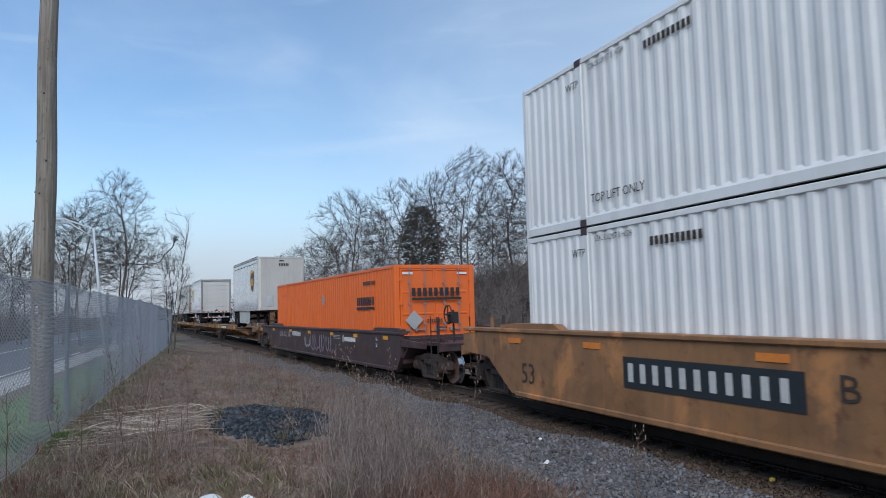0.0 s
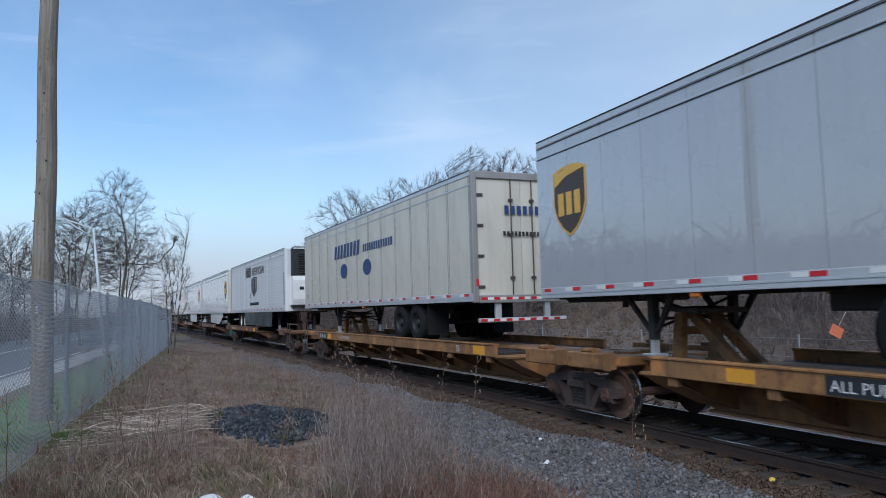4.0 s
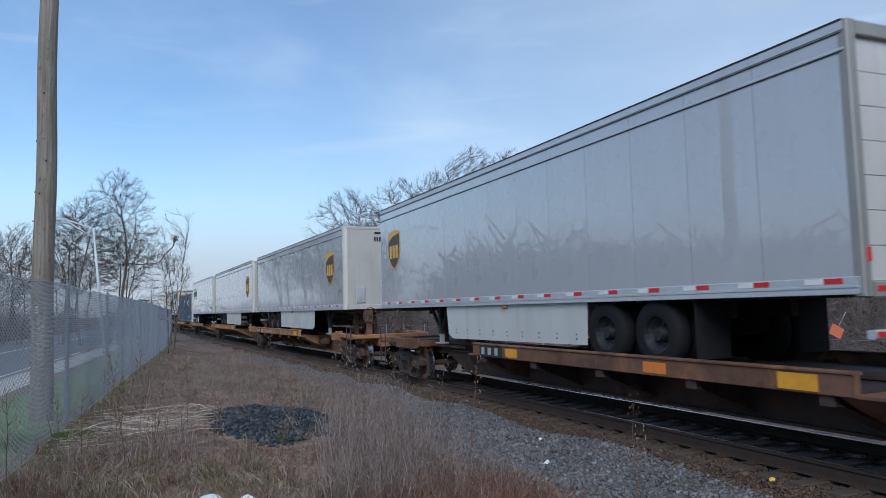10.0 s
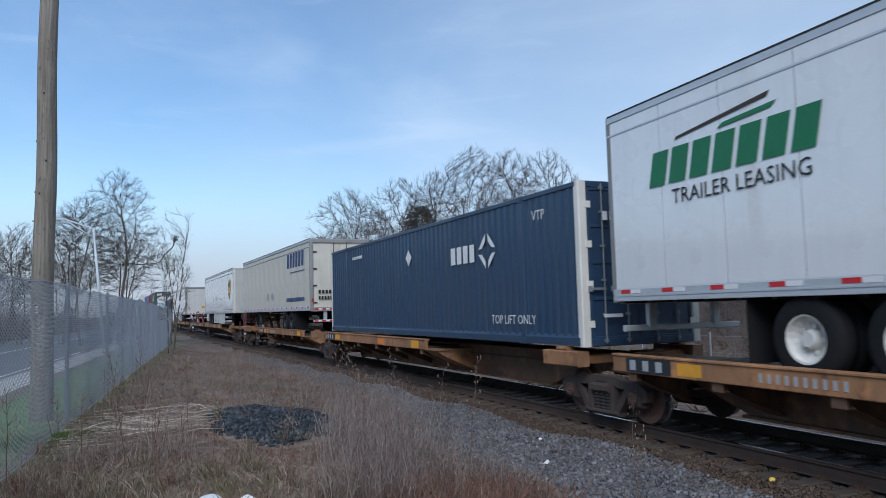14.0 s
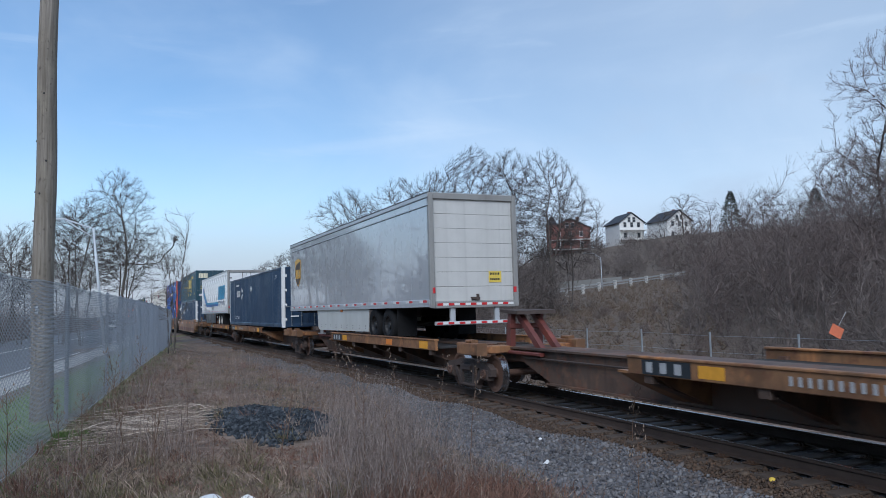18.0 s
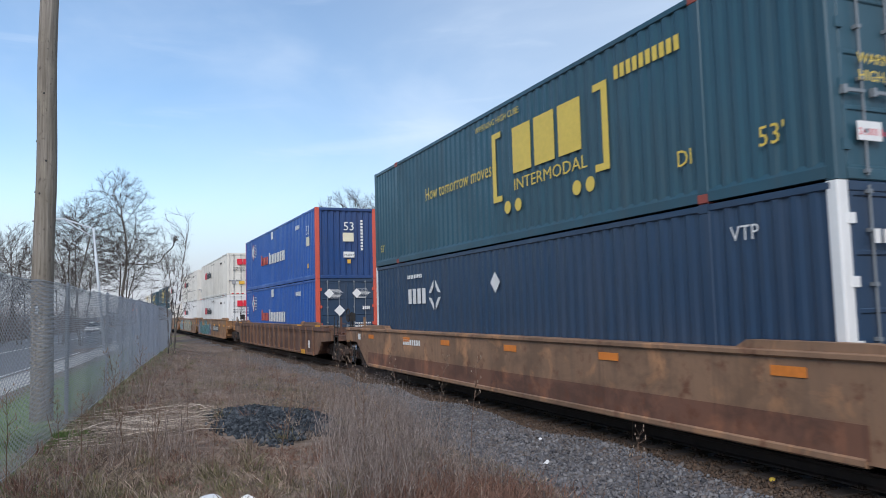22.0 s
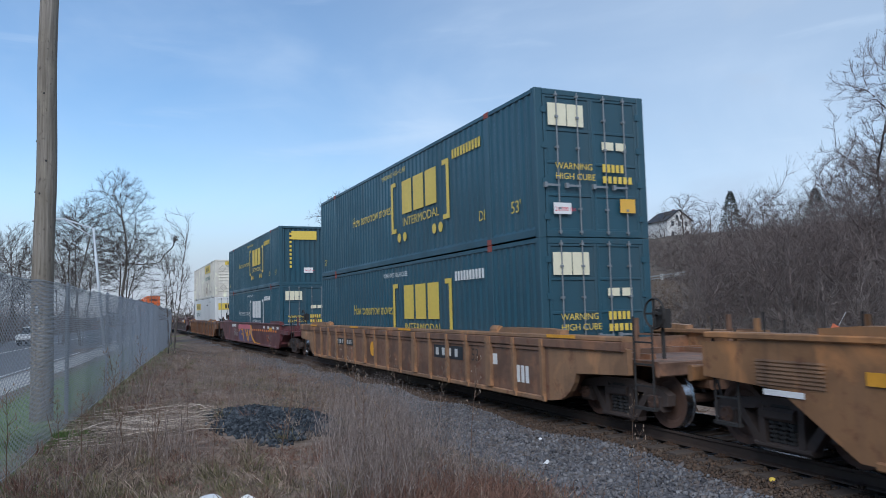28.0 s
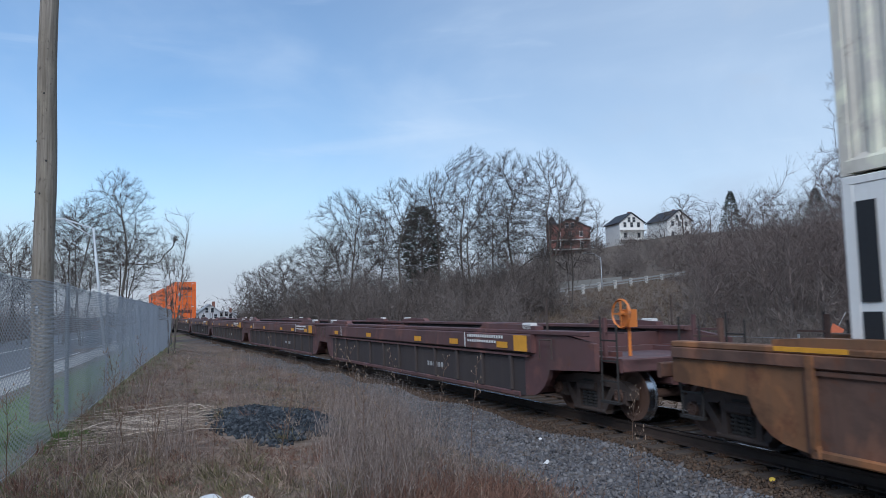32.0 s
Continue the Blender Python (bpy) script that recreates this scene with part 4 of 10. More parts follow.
def container(label, mat, ends="door", post_mat=None, length=CL, plate=False, casting_mat=None, rail_h=0.20, period=0.275, end_mat=None, door_frame=None, period_depth=0.025):
    """ends: what the front end shows: 'door', 'ribbed' (upright folds) or 'slats' (lying beads)."""
    key = ("container", mat.name, ends, post_mat.name if post_mat else "", length, plate, casting_mat.name if casting_mat else "", end_mat.name if end_mat else "")
    box = tagged(new("shipping_container"), label, "container", "containers on the train")
    post_mat, casting_mat, end_mat = post_mat or mat, casting_mat or mat, end_mat or mat
    L = length
    lp = 6.05 if L > 7 else 5.9
    def wall():
        sh = Shape()
        for a, b in ((-L + 0.12, -lp - 0.09), (-lp + 0.09, lp - 0.09), (lp + 0.09, L - 0.12)):
            if plate:
                q = max(1, round((b - a) / 1.22))
                w = (b - a) / q
                for i in range(q):
                    sh.box(a + i * w + 0.008, a + (i + 1) * w - 0.008, -CW + 0.004, -CW + 0.03, rail_h, CH - 0.1)
                sh.box(a, b, -CW + 0.012, -CW + 0.04, rail_h, CH - 0.1)
            else:
                c = corrugated(a, b, rail_h - 0.02, CH - 0.09, -CW + 0.006, period_depth, period)
                sh.add(c.v, c.f)
        return sh.mesh("side_wall", mat)
    for s in (-1, 1):
        turn = pose(0, 0, 0, 0, 0, 0 if s < 0 else 180)
        part("side_wall", once(key + ("wall",), wall), mat, box).matrix_basis = turn
        part("bottom_rail", once(key + ("rail",), lambda: Shape().ring_prism([(-CW - 0.012, 0.02), (-CW + 0.09, 0.02), (-CW + 0.09, rail_h + 0.02), (-CW + 0.03, rail_h + 0.02), (-CW - 0.012, rail_h - 0.05)], 0, 1, 2, -L + 0.1, L - 0.1).mesh("bottom_rail", mat)), mat, box).matrix_basis = turn
        part("top_rail", once(key + ("toprail",), lambda: Shape().box(-L + 0.1, L - 0.1, -CW - 0.006, -CW + 0.07, CH - 0.10, CH - 0.006, 0.012).mesh("top_rail", mat)), mat, box).matrix_basis = turn
        for x in (-lp, lp):
            part("lifting_post", once(key + ("post",), lambda: Shape().box(-0.10, 0.10, -CW - 0.012, -CW + 0.07, 0.05, CH - 0.05, 0.015).mesh("lifting_post", mat)), mat, box).matrix_basis = Matrix.Translation((x, 0, 0)) @ turn
            for zc in (0.0, CH - 0.13):
                part("lifting_casting", once(key + ("cast",), lambda: Shape().box(-0.09, 0.09, -CW - 0.02, -CW + 0.15, -0.004, 0.134, 0.015).mesh("lifting_casting", casting_mat)), casting_mat, box).matrix_basis = Matrix.Translation((x, 0, zc)) @ turn
        for e in (-1, 1):
            part("corner_post", once(key + ("cpost",), lambda: Shape().box(L - 0.16, L, -CW - 0.004, -CW + 0.17, 0.0, CH, 0.02).mesh("corner_post", post_mat)), post_mat, box).matrix_basis = turn if e > 0 else Matrix.Diagonal((-1, 1, 1, 1)) @ turn
    part("roof", once(key + ("roof",), lambda: Shape().box(-L + 0.1, L - 0.1, -CW + 0.05, CW - 0.05, CH - 0.03, CH - 0.012).mesh("roof", mat)), mat, box)
    part("floor_frame", once(key + ("floor",), lambda: Shape().box(-L + 0.1, L - 0.1, -CW + 0.08, CW - 0.08, 0.06, 0.16).mesh("floor_frame", DARK)), DARK, box)
    y0, y1 = -CW + 0.17, CW - 0.17
    for turn_end in (0, 180):
        part("end_header", once(key + ("hdr",), lambda: Shape().box(L - 0.12, L - 0.002, y0, y1, CH - 0.12, CH, 0.015).mesh("end_header", end_mat)), end_mat, box).matrix_basis = pose(0, 0, 0, 0, 0, turn_end)
        part("door_sill", once(key + ("sil",), lambda: Shape().box(L - 0.12, L - 0.002, y0, y1, 0.0, 0.14, 0.015).mesh("door_sill", end_mat)), end_mat, box).matrix_basis = pose(0, 0, 0, 0, 0, turn_end)
    def ribbed():
        c = corrugated(y0, y1, 0.12, CH - 0.1, 0.0, 0.05, 0.26)
        sh = Shape()
        sh.v = [(L - 0.03 - yy, xx, zz) for xx, yy, zz in c.v]
        sh.f = c.f
        return sh.mesh("end_wall", end_mat)
    part("end_wall", once(key + ("ribbed",), ribbed), end_mat, box).matrix_basis = pose(0, 0, 0, 0, 0, 180 if ends != "ribbed" else 0)
    if ends == "ribbed":
        part("end_wall", CACHE[key + ("ribbed",)], end_mat, box).matrix_basis = pose(0, 0, 0, 0, 0, 180)
    if ends == "slats":
        def slat():
            sh = Shape().box(L - 0.06, L - 0.035, y0, y1, 0.12, CH - 0.1)
            for i in range(8):
                z = 0.45 + i * 0.22
                sh.ring_prism([(L - 0.04, z - 0.05), (L - 0.005, z - 0.02), (L - 0.005, z + 0.02), (L - 0.04, z + 0.05)], 1, 0, 2, y0 + 0.12, y1 - 0.12)
            return sh.mesh("end_wall", end_mat)
        part("end_wall", once(key + ("slat",), slat), end_mat, box)
    if ends == "door":
        def door():
            sh = Shape().box(L - 0.055, L - 0.03, -0.555, 0.555, 0.13, CH - 0.12)
            for z in (0.14, 0.82, 1.46, 2.10, CH - 0.14):
                sh.box(L - 0.05, L - 0.012, -0.555, 0.555, z - 0.03, z + 0.03, 0.01)
            sh.box(L - 0.05, L - 0.01, -0.555, -0.49, 0.13, CH - 0.12, 0.01).box(L - 0.05, L - 0.01, 0.49, 0.555, 0.13, CH - 0.12, 0.01)
            return sh.mesh("door", end_mat)
        def rod():
            sh = Shape().tube((L + 0.03, 0, 0.05), (L + 0.03, 0, CH - 0.05), 0.014, n=8)
            for z in (0.10, 0.55, 1.15, 1.75, 2.35, CH - 0.12):
                sh.box(L - 0.02, L + 0.05, -0.03, 0.03, z - 0.022, z + 0.022)
            sh.box(L + 0.02, L + 0.05, -0.30, 0.02, 0.98, 1.02).box(L + 0.0, L + 0.06, -0.33, -0.27, 0.95, 1.05)
            return sh.mesh("locking_rod", once_mat_rod)
        once_mat_rod = ROD_GREY if door_frame is None else door_frame
        for s in (-1, 1):
            d = part("door", once(key + ("door",), door), end_mat, box)
            d.matrix_basis = pose(0, s * 0.558, 0)
            for q in (-0.28, 0.20):
                part("locking_rod", once(key + ("rod",), rod), once_mat_rod, d).matrix_basis = pose(0, q, 0)
            hg = once(key + ("hinge",), lambda: Shape().box(L - 0.02, L + 0.012, -0.06, 0.06, -0.06, 0.06).mesh("hinge", post_mat))
            for zh in (0.39, 1.08, 1.78, 2.48):
                part("hinge", hg, post_mat, box).matrix_basis = pose(0, s * 1.12, zh)
    return box


# ---- road trailers: the floor of the tyres is z = 0 ----
TB, TH = 1.0, 3.98
SEAM_GREY = plain("seam_grey", (0.16, 0.165, 0.17), 0.7, 0, 0.2, 5)
DOOR_GREY = paint("roll_door_paint", (0.60, 0.585, 0.55), 0.45, 0.25)
FRAME_STEEL = paint("rear_frame_steel", (0.36, 0.35, 0.33), 0.5, 0.4, metal=0.3)
AMBER = plain("amber_plastic", (0.55, 0.17, 0.02), 0.35, 0, 0.1)
BEIGE_NOSE = paint("beige_nose_paint", (0.50, 0.485, 0.445), 0.45, 0.3)


def trailer(label, mat, length=16.15, nose=1, skirt=None, skirt_span=(0.28, 0.62), rim=None, axles=2, seams=1.22, door="roll", lip=True, wave=False, reefer=False, corner=None, tape=True, name="semi_trailer", rear_mat=None, belly=False, axle_pos=None, trim=None, ribs=False):
    tr = tagged(new(name), label, "trailer", "trailers on the train")
    L = length / 2
    key = ("trailer", mat.name, length, nose, wave, seams, skirt.name if skirt else "", skirt_span, rim.name if rim else "", axles, door, reefer, corner.name if corner else "", belly, axle_pos, ribs)
    rim = rim or BLACK_RIM
    corner = corner or mat
    trim = trim or BARE
    N = nose
    R = 0.14

    def wall():
        sh = Shape()
        a, b = -L + 0.06, L - R
        if wave:
            sh.box(a, b, -CW + 0.012, -CW + 0.03, TB + 0.19, TH - 0.28)
            sh.box(a, b, -CW - 0.002, -CW + 0.03, TH - 0.28, TH - 0.1)
        else:
            n = max(1, round((b - a) / seams))
            w = (b - a) / n
            for i in range(n):
                if ribs:
                    sh.box(a + i * w - 0.05, a + i * w - 0.035, -CW - 0.004, -CW + 0.03, TB + 0.2, TH - 0.1)
                    sh.box(a + i * w + 0.035, a + i * w + 0.05, -CW - 0.004, -CW + 0.03, TB + 0.2, TH - 0.1)
            sh.box(a, b, -CW + 0.004, -CW + 0.03, TB + 0.2, TH - 0.1)
        sh.v = [(x * N, y, z) for x, y, z in sh.v]
        return sh.mesh("side_wall", mat if wave else SEAM_GREY)

    def flip(sh, nm, m, smooth=False):
        sh.v = [(x * N, y, z) for x, y, z in sh.v]
        return sh.mesh(nm, m, smooth)
    far = Matrix.Diagonal((1, -1, 1, 1))
    near = Matrix.Identity(4)
    for m in (near, far):
        sw = part("side_wall", once(key + ("wall",), wall), mat if wave else SEAM_GREY, tr)
        sw.matrix_basis = m
        if wave:
            flute = once(key + ("flute",), lambda: flip(Shape().ring_prism([(-CW + 0.02, 0.0), (-CW, 0.0), (-CW - 0.004, 0.01), (-CW - 0.004, 0.123), (-CW + 0.004, 0.137), (-CW + 0.004, 0.145), (-CW + 0.02, 0.145)], 0, 1, 2, -L + 0.06, L - R), "flute", mat))
            for i in range(17):
                part("flute", flute, mat, sw).matrix_basis = pose(0, 0, TB + 0.2 + i * 0.1465)
        if not wave:
            span = 2 * L - 0.06 - R
            n = max(1, round(span / seams))
            w = span / n
            pan = once(key + ("panel",), lambda: Shape().box(0.006, w - 0.006, -CW, -CW + 0.006, TB + 0.2, TH - 0.1).mesh("panel", mat))
            x0 = -L + 0.06 if N > 0 else -L + R
            for i in range(n):
                part("panel", pan, mat, sw).matrix_basis = pose(x0 + i * w, 0, 0)
        part("top_rail", once(key + ("top", trim.name), lambda: flip(Shape().box(-L, L - R, -CW - 0.012, -CW + 0.05, TH - 0.12, TH, 0.012).box(-L, L - R, -CW - 0.008, -CW + 0.02, TH - 0.33, TH - 0.30), "top_rail", trim)), trim, tr).matrix_basis = m
        part("bottom_rail", once(key + ("bot",), lambda: flip(Shape().box(-L, L - R, -CW - 0.012, -CW + 0.06, TB, TB + 0.20, 0.015).box(-L, L - R, -CW - 0.018, -CW, TB + 0.02, TB + 0.05), "bottom_rail", trim)), trim, tr).matrix_basis = m
        part("roof_edge", once(key + ("edge",), lambda: flip(Shape().box(-L + 0.01, L - R, -CW - 0.016, -CW + 0.03, TH - 0.012, TH + 0.014), "roof_edge", DARK)), DARK, tr).matrix_basis = m
        if not wave and not ribs and lip:
            for zs in (TH - 0.345, TH - 0.135):
                part("seam_strip", once(key + ("seam",), lambda: flip(Shape().box(-L + 0.02, L - R, -CW - 0.010, -CW + 0.02, -0.006, 0.007), "seam_strip", DARK)), DARK, tr).matrix_basis = Matrix.Translation((0, 0, zs)) @ m
        for zs in (TB + 0.005, TB + 0.075):
            part("rail_bead", once(key + ("bead",), lambda: flip(Shape().box(-L + 0.02, L - R, -CW - 0.022, -CW, 0.0, 0.022), "rail_bead", BARE)), BARE, tr).matrix_basis = Matrix.Translation((0, 0, zs)) @ m
        if tape:
            def strips(odd):
                sh = Shape()
                x = -L + 0.2
                i = 0
                while x < L - 0.4:
                    if i % 4 == (0 if odd else 1):
                        sh.box(x, x + 0.24, -CW - 0.016, -CW, TB + 0.12, TB + 0.18)
                    x += 0.25
                    i += 1
                return sh
            tp = part("red_tape", once(key + ("rt",), lambda: flip(strips(True), "red_tape", RED)), RED, tr, "red reflective tape")
            tp.matrix_basis = m
            tagged(tp, kind="stuff")
            tp = part("white_tape", once(key + ("wt",), lambda: flip(strips(False), "white_tape", WHITE)), WHITE, tr, "white reflective tape")
            tp.matrix_basis = m
            tagged(tp, kind="stuff")
        def corner_post():
            sh = Shape()
            ring = [(L - R, -CW)] + [(L - R + R * math.sin(a), -CW + R * (1 - math.cos(a))) for a in np.linspace(0.2, math.pi / 2, 6)] + [(L - 0.03, -CW + R), (L - R, -CW + 0.03)]
            sh.ring_prism(ring, 2, 0, 1, TB, TH - 0.04)
            return flip(sh, "nose_corner", corner)
        part("nose_corner", once(key + ("corner",), corner_post), corner, tr, "bright rounded corner post").matrix_basis = m
    part("roof", once(key + ("roof",), lambda: flip(Shape().box(-L + 0.02, L - 0.06, -CW + 0.03, CW - 0.03, TH - 0.03, TH - 0.008), "roof", mat)), mat, tr)
    nm_ = BEIGE_NOSE if corner is CREAM else mat
    part("nose_wall", once(key + ("nose",), lambda: flip(Shape().box(L - 0.05, L, -CW + R, CW - R, TB, TH - 0.04).box(L - 0.06, L + 0.008, -CW + 0.1, CW - 0.1, TH - 0.12, TH - 0.02, 0.01).box(L - 0.06, L + 0.012, -CW + 0.1, CW - 0.1, TB, TB + 0.16, 0.01), "nose_wall", nm_)), nm_, tr)
    part("floor_frame", once(key + ("floor",), lambda: flip(floor_frame(L), "floor_frame", DARK)), DARK, tr)
    if not reefer:
        part("service_box", once(key + ("svc",), lambda: flip(Shape().box(L - 0.02, L + 0.03, -0.85, -0.50, TB + 0.24, TB + 0.78, 0.02).box(L + 0.02, L + 0.045, -0.80, -0.56, TB + 0.34, TB + 0.68, 0.01), "service_box", trim)), trim, tr, "metal document box")
        part("gladhand_box", once(key + ("glad",), lambda: flip(Shape().box(L - 0.02, L + 0.025, 0.45, 0.92, TB + 0.24, TB + 0.74, 0.02), "gladhand_box", BLACK)), BLACK, tr)
        part("nose_lamp", once(key + ("lamp",), lambda: flip(Shape().box(L, L + 0.03, -0.13, 0.13, TH - 0.27, TH - 0.20, 0.02), "nose_lamp", BLACK)), BLACK, tr)
    if tape:
        for y in (-CW + 0.02, CW - 0.02):
            part("marker_lamp", once(key + ("mark",), lambda: flip(Shape().box(-0.09, 0.09, -0.03, 0.03, TB - 0.07, TB, 0.015), "marker_lamp", AMBER)), AMBER, tr, "small amber marker lamp").matrix_basis = pose(0, y, 0)
    # running gear
    ax = axle_pos if axle_pos is not None else (-L + 4.25)
    axs = [ax] if axles == 1 else [ax - 0.63, ax + 0.63]
    def tyre():
        return Shape().lathe((0, 0, 0), [(-0.13, 0.29), (-0.14, 0.42), (-0.115, 0.49), (-0.05, 0.505), (0.05, 0.505), (0.115, 0.49), (0.14, 0.42), (0.13, 0.29)], 26).mesh("tyre", RUBBER, True)
    def rim_mesh(rm):
        sh = Shape().lathe((0, 0, 0), [(-0.125, 0.30), (-0.12, 0.27), (-0.06, 0.255), (-0.02, 0.20), (0.02, 0.14), (-0.06, 0.10), (-0.10, 0.09), (-0.10, 0.0)], 20)
        for i in range(5):
            a = i * 1.2566
            sh.tube((0.16 * math.cos(a), -0.03, 0.16 * math.sin(a)), (0.16 * math.cos(a), 0.0, 0.16 * math.sin(a)), 0.03, n=6)
        return sh.mesh("rim", rm)
    for i, x in enumerate(axs):
        part("axle", once("axle", lambda: Shape().tube((0, -0.9, 0.5), (0, 0.9, 0.5), 0.07, n=10).box(-0.35, 0.35, -0.62, -0.5, 0.5, 0.72, 0.03).box(-0.35, 0.35, 0.5, 0.62, 0.5, 0.72, 0.03).mesh("axle", DARK)), DARK, tr).matrix_basis = pose(x * N, 0, 0)
        for y in (-1.12, -0.80, 0.80, 1.12):
            t = part("tyre", once("tyre", tyre), RUBBER, tr)
            t.matrix_basis = pose(x * N, y, 0.505)
            part("rim", once(("rim", rim.name), lambda: rim_mesh(rim)), rim, t).matrix_basis = pose(0, 0, 0) if y < 0 else pose(0, 0, 0, 0, 0, 180)
    part("slider_frame", once(key + ("slider",), lambda: flip(Shape().box(ax - 1.5, ax + 1.5, -0.66, -0.52, 0.72, TB, 0.02).box(ax - 1.5, ax + 1.5, 0.52, 0.66, 0.72, TB, 0.02).box(ax - 0.08, ax + 0.08, -0.5, 0.5, 0.78, 0.95), "slider_frame", DARK)), DARK, tr)
    for y in (-0.96, 0.96):
        part("mud_flap", once(key + ("flap",), lambda: flip(Shape().box(min(axs) - 0.86, min(axs) - 0.84, -0.30, 0.30, 0.18, TB), "mud_flap", RUBBER)), RUBBER, tr).matrix_basis = pose(0, y, 0)
    lg = L - 2.6 - (1.0 if length > 12 else 0.2)
    for y in (-0.80, 0.80):
        leg = once(key + ("leg",), lambda: flip(Shape().box(lg - 0.07, lg + 0.07, -0.07, 0.07, 0.30, TB, 0.015)                   .side([(lg + 0.05, 0.42), (lg + 0.12, 0.42), (lg + 0.75, TB), (lg + 0.62, TB)], -0.03, 0.03).side([(lg - 0.05, 0.42), (lg - 0.12, 0.42), (lg - 0.55, TB), (lg - 0.42, TB)], -0.03, 0.03), "landing_leg", DARK))
        part("landing_leg", leg, DARK, tr).matrix_basis = pose(0, y, 0)
        foot = once(key + ("foot",), lambda: flip(Shape().box(lg - 0.05, lg + 0.05, -0.05, 0.05, 0.08, 0.40).box(lg - 0.15, lg + 0.15, -0.13, 0.13, 0.04, 0.08, 0.01), "landing_foot", BARE))
        part("landing_foot", foot, BARE, tr, "bare metal foot").matrix_basis = pose(0, y, 0)
    part("leg_brace", once(key + ("brace",), lambda: flip(Shape().tube((lg, -0.8, 0.45), (lg, 0.8, 0.95), 0.025, n=6).tube((lg, 0.8, 0.45), (lg, -0.8, 0.95), 0.025, n=6).tube((lg, -0.8, 0.62), (lg, 0.8, 0.62), 0.025, n=6), "leg_brace", DARK)), DARK, tr)
    part("kingpin_plate", once(key + ("king",), lambda: flip(Shape().side([(L - 1.9, TB), (L - 1.7, TB - 0.09), (L - 0.3, TB - 0.09), (L - 0.1, TB)], -0.8, 0.8).tube((L - 0.95, 0, TB - 0.2), (L - 0.95, 0, TB - 0.05), 0.06, n=10), "kingpin_plate", DARK)), DARK, tr)
    if skirt:
        a, b = L * 2 * skirt_span[0] - L, L * 2 * skirt_span[1] - L
        def sk():
            if belly:
                pr = [(a, TB), (a, 0.30), (b - 2.0, 0.20), (b, 0.72), (b + 0.15, TB)]
            else:
                pr = [(a, TB), (a + 0.05, 0.28), (b - 0.35, 0.24), (b - 0.1, 0.34), (b, TB)]
            return flip(Shape().side(pr, -CW + 0.04, -CW + 0.06), "side_skirt", skirt)
        for m in (near, far):
            skp = part("side_skirt", once(key + ("skirt",), sk), skirt, tr, "flat panel skirt below the floor")
            skp.matrix_basis = m
            def bolts():
                sh = Shape()
                for i in range(9):
                    xb = a + 0.35 + (b - a - (2.2 if belly else 0.9)) * i / 8
                    for zb in (0.36, 0.44):
                        sh.box(xb - 0.014, xb + 0.014, -CW + 0.034, -CW + 0.042, zb, zb + 0.028)
                return flip(sh, "bolts", BLACK)
            tagged(part("bolts", once(key + ("bolts",), bolts), BLACK, skp), kind="stuff")
    # rear end
    rm = rear_mat or (DOOR_GREY if door == "roll" else mat)
    part("rear_frame", once(key + ("rframe", trim.name), lambda: flip(Shape().box(-L - 0.05, -L + 0.08, -CW - 0.005, -CW + 0.13, TB - 0.02, TH, 0.015).box(-L - 0.05, -L + 0.08, CW - 0.13, CW + 0.005, TB - 0.02, TH, 0.015)
         .box(-L - 0.05, -L + 0.08, -CW + 0.13, CW - 0.13, TH - 0.17, TH, 0.015).box(-L - 0.06, -L + 0.08, -CW + 0.13, CW - 0.13, TB - 0.04, TB + 0.14, 0.015), "rear_frame", FRAME_STEEL)), FRAME_STEEL, tr, "dull steel door frame")
    if door == "roll":
        z0, z1, n = TB + 0.14, TH - 0.17, 7
        pan = once(key + ("panel", rm.name), lambda: flip(Shape().box(-L + 0.005, -L + 0.03, -CW + 0.14, CW - 0.14, 0.003, (z1 - z0) / n - 0.003, 0.004), "door_panel", rm))
        for i in range(n):
            part("door_panel", pan, rm, tr).matrix_basis = pose(0, 0, z0 + (z1 - z0) * i / n)
        part("door_latch", once(key + ("latch",), lambda: flip(Shape().box(-L - 0.05, -L + 0.02, -0.12, 0.12, TB + 0.17, TB + 0.24, 0.01).box(-L - 0.06, -L - 0.02, 0.02, 0.10, TB + 0.15, TB + 0.32, 0.01), "door_latch", STEEL)), STEEL, tr)
    else:
        for y in (-1, 1):
            d = part("rear_door", once(key + ("rdoor", rm.name), lambda: flip(Shape().box(-L, -L + 0.04, -0.575, 0.575, TB + 0.14, TH - 0.17, 0.01), "rear_door", rm)), rm, tr)
            d.matrix_basis = pose(0, y * 0.58, 0)
            rod = once(key + ("rrod",), lambda: flip(Shape().tube((-L - 0.035, 0, TB + 0.05), (-L - 0.035, 0, TH - 0.06), 0.016, n=8).box(-L - 0.06, -L, -0.05, 0.05, TB + 0.5, TB + 0.56).box(-L - 0.06, -L, -0.05, 0.05, TB + 1.5, TB + 1.56).box(-L - 0.06, -L, -0.05, 0.05, TB + 2.3, TB + 2.36), "locking_rod", STEEL))
            part("locking_rod", rod, STEEL, d).matrix_basis = pose(0, -y * 0.3, 0)
            hg = once(key + ("rhinge",), lambda: flip(Shape().box(-L - 0.03, -L + 0.01, -0.10, 0.10, TB + 0.3, TB + 0.36).box(-L - 0.03, -L + 0.01, -0.10, 0.10, TB + 1.0, TB + 1.06).box(-L - 0.03, -L + 0.01, -0.10, 0.10, TB + 1.7, TB + 1.76).box(-L - 0.03, -L + 0.01, -0.10, 0.10, TB + 2.4, TB + 2.46), "hinge", STEEL))
            part("hinge", hg, STEEL, d).matrix_basis = pose(0, y * 0.52, 0)
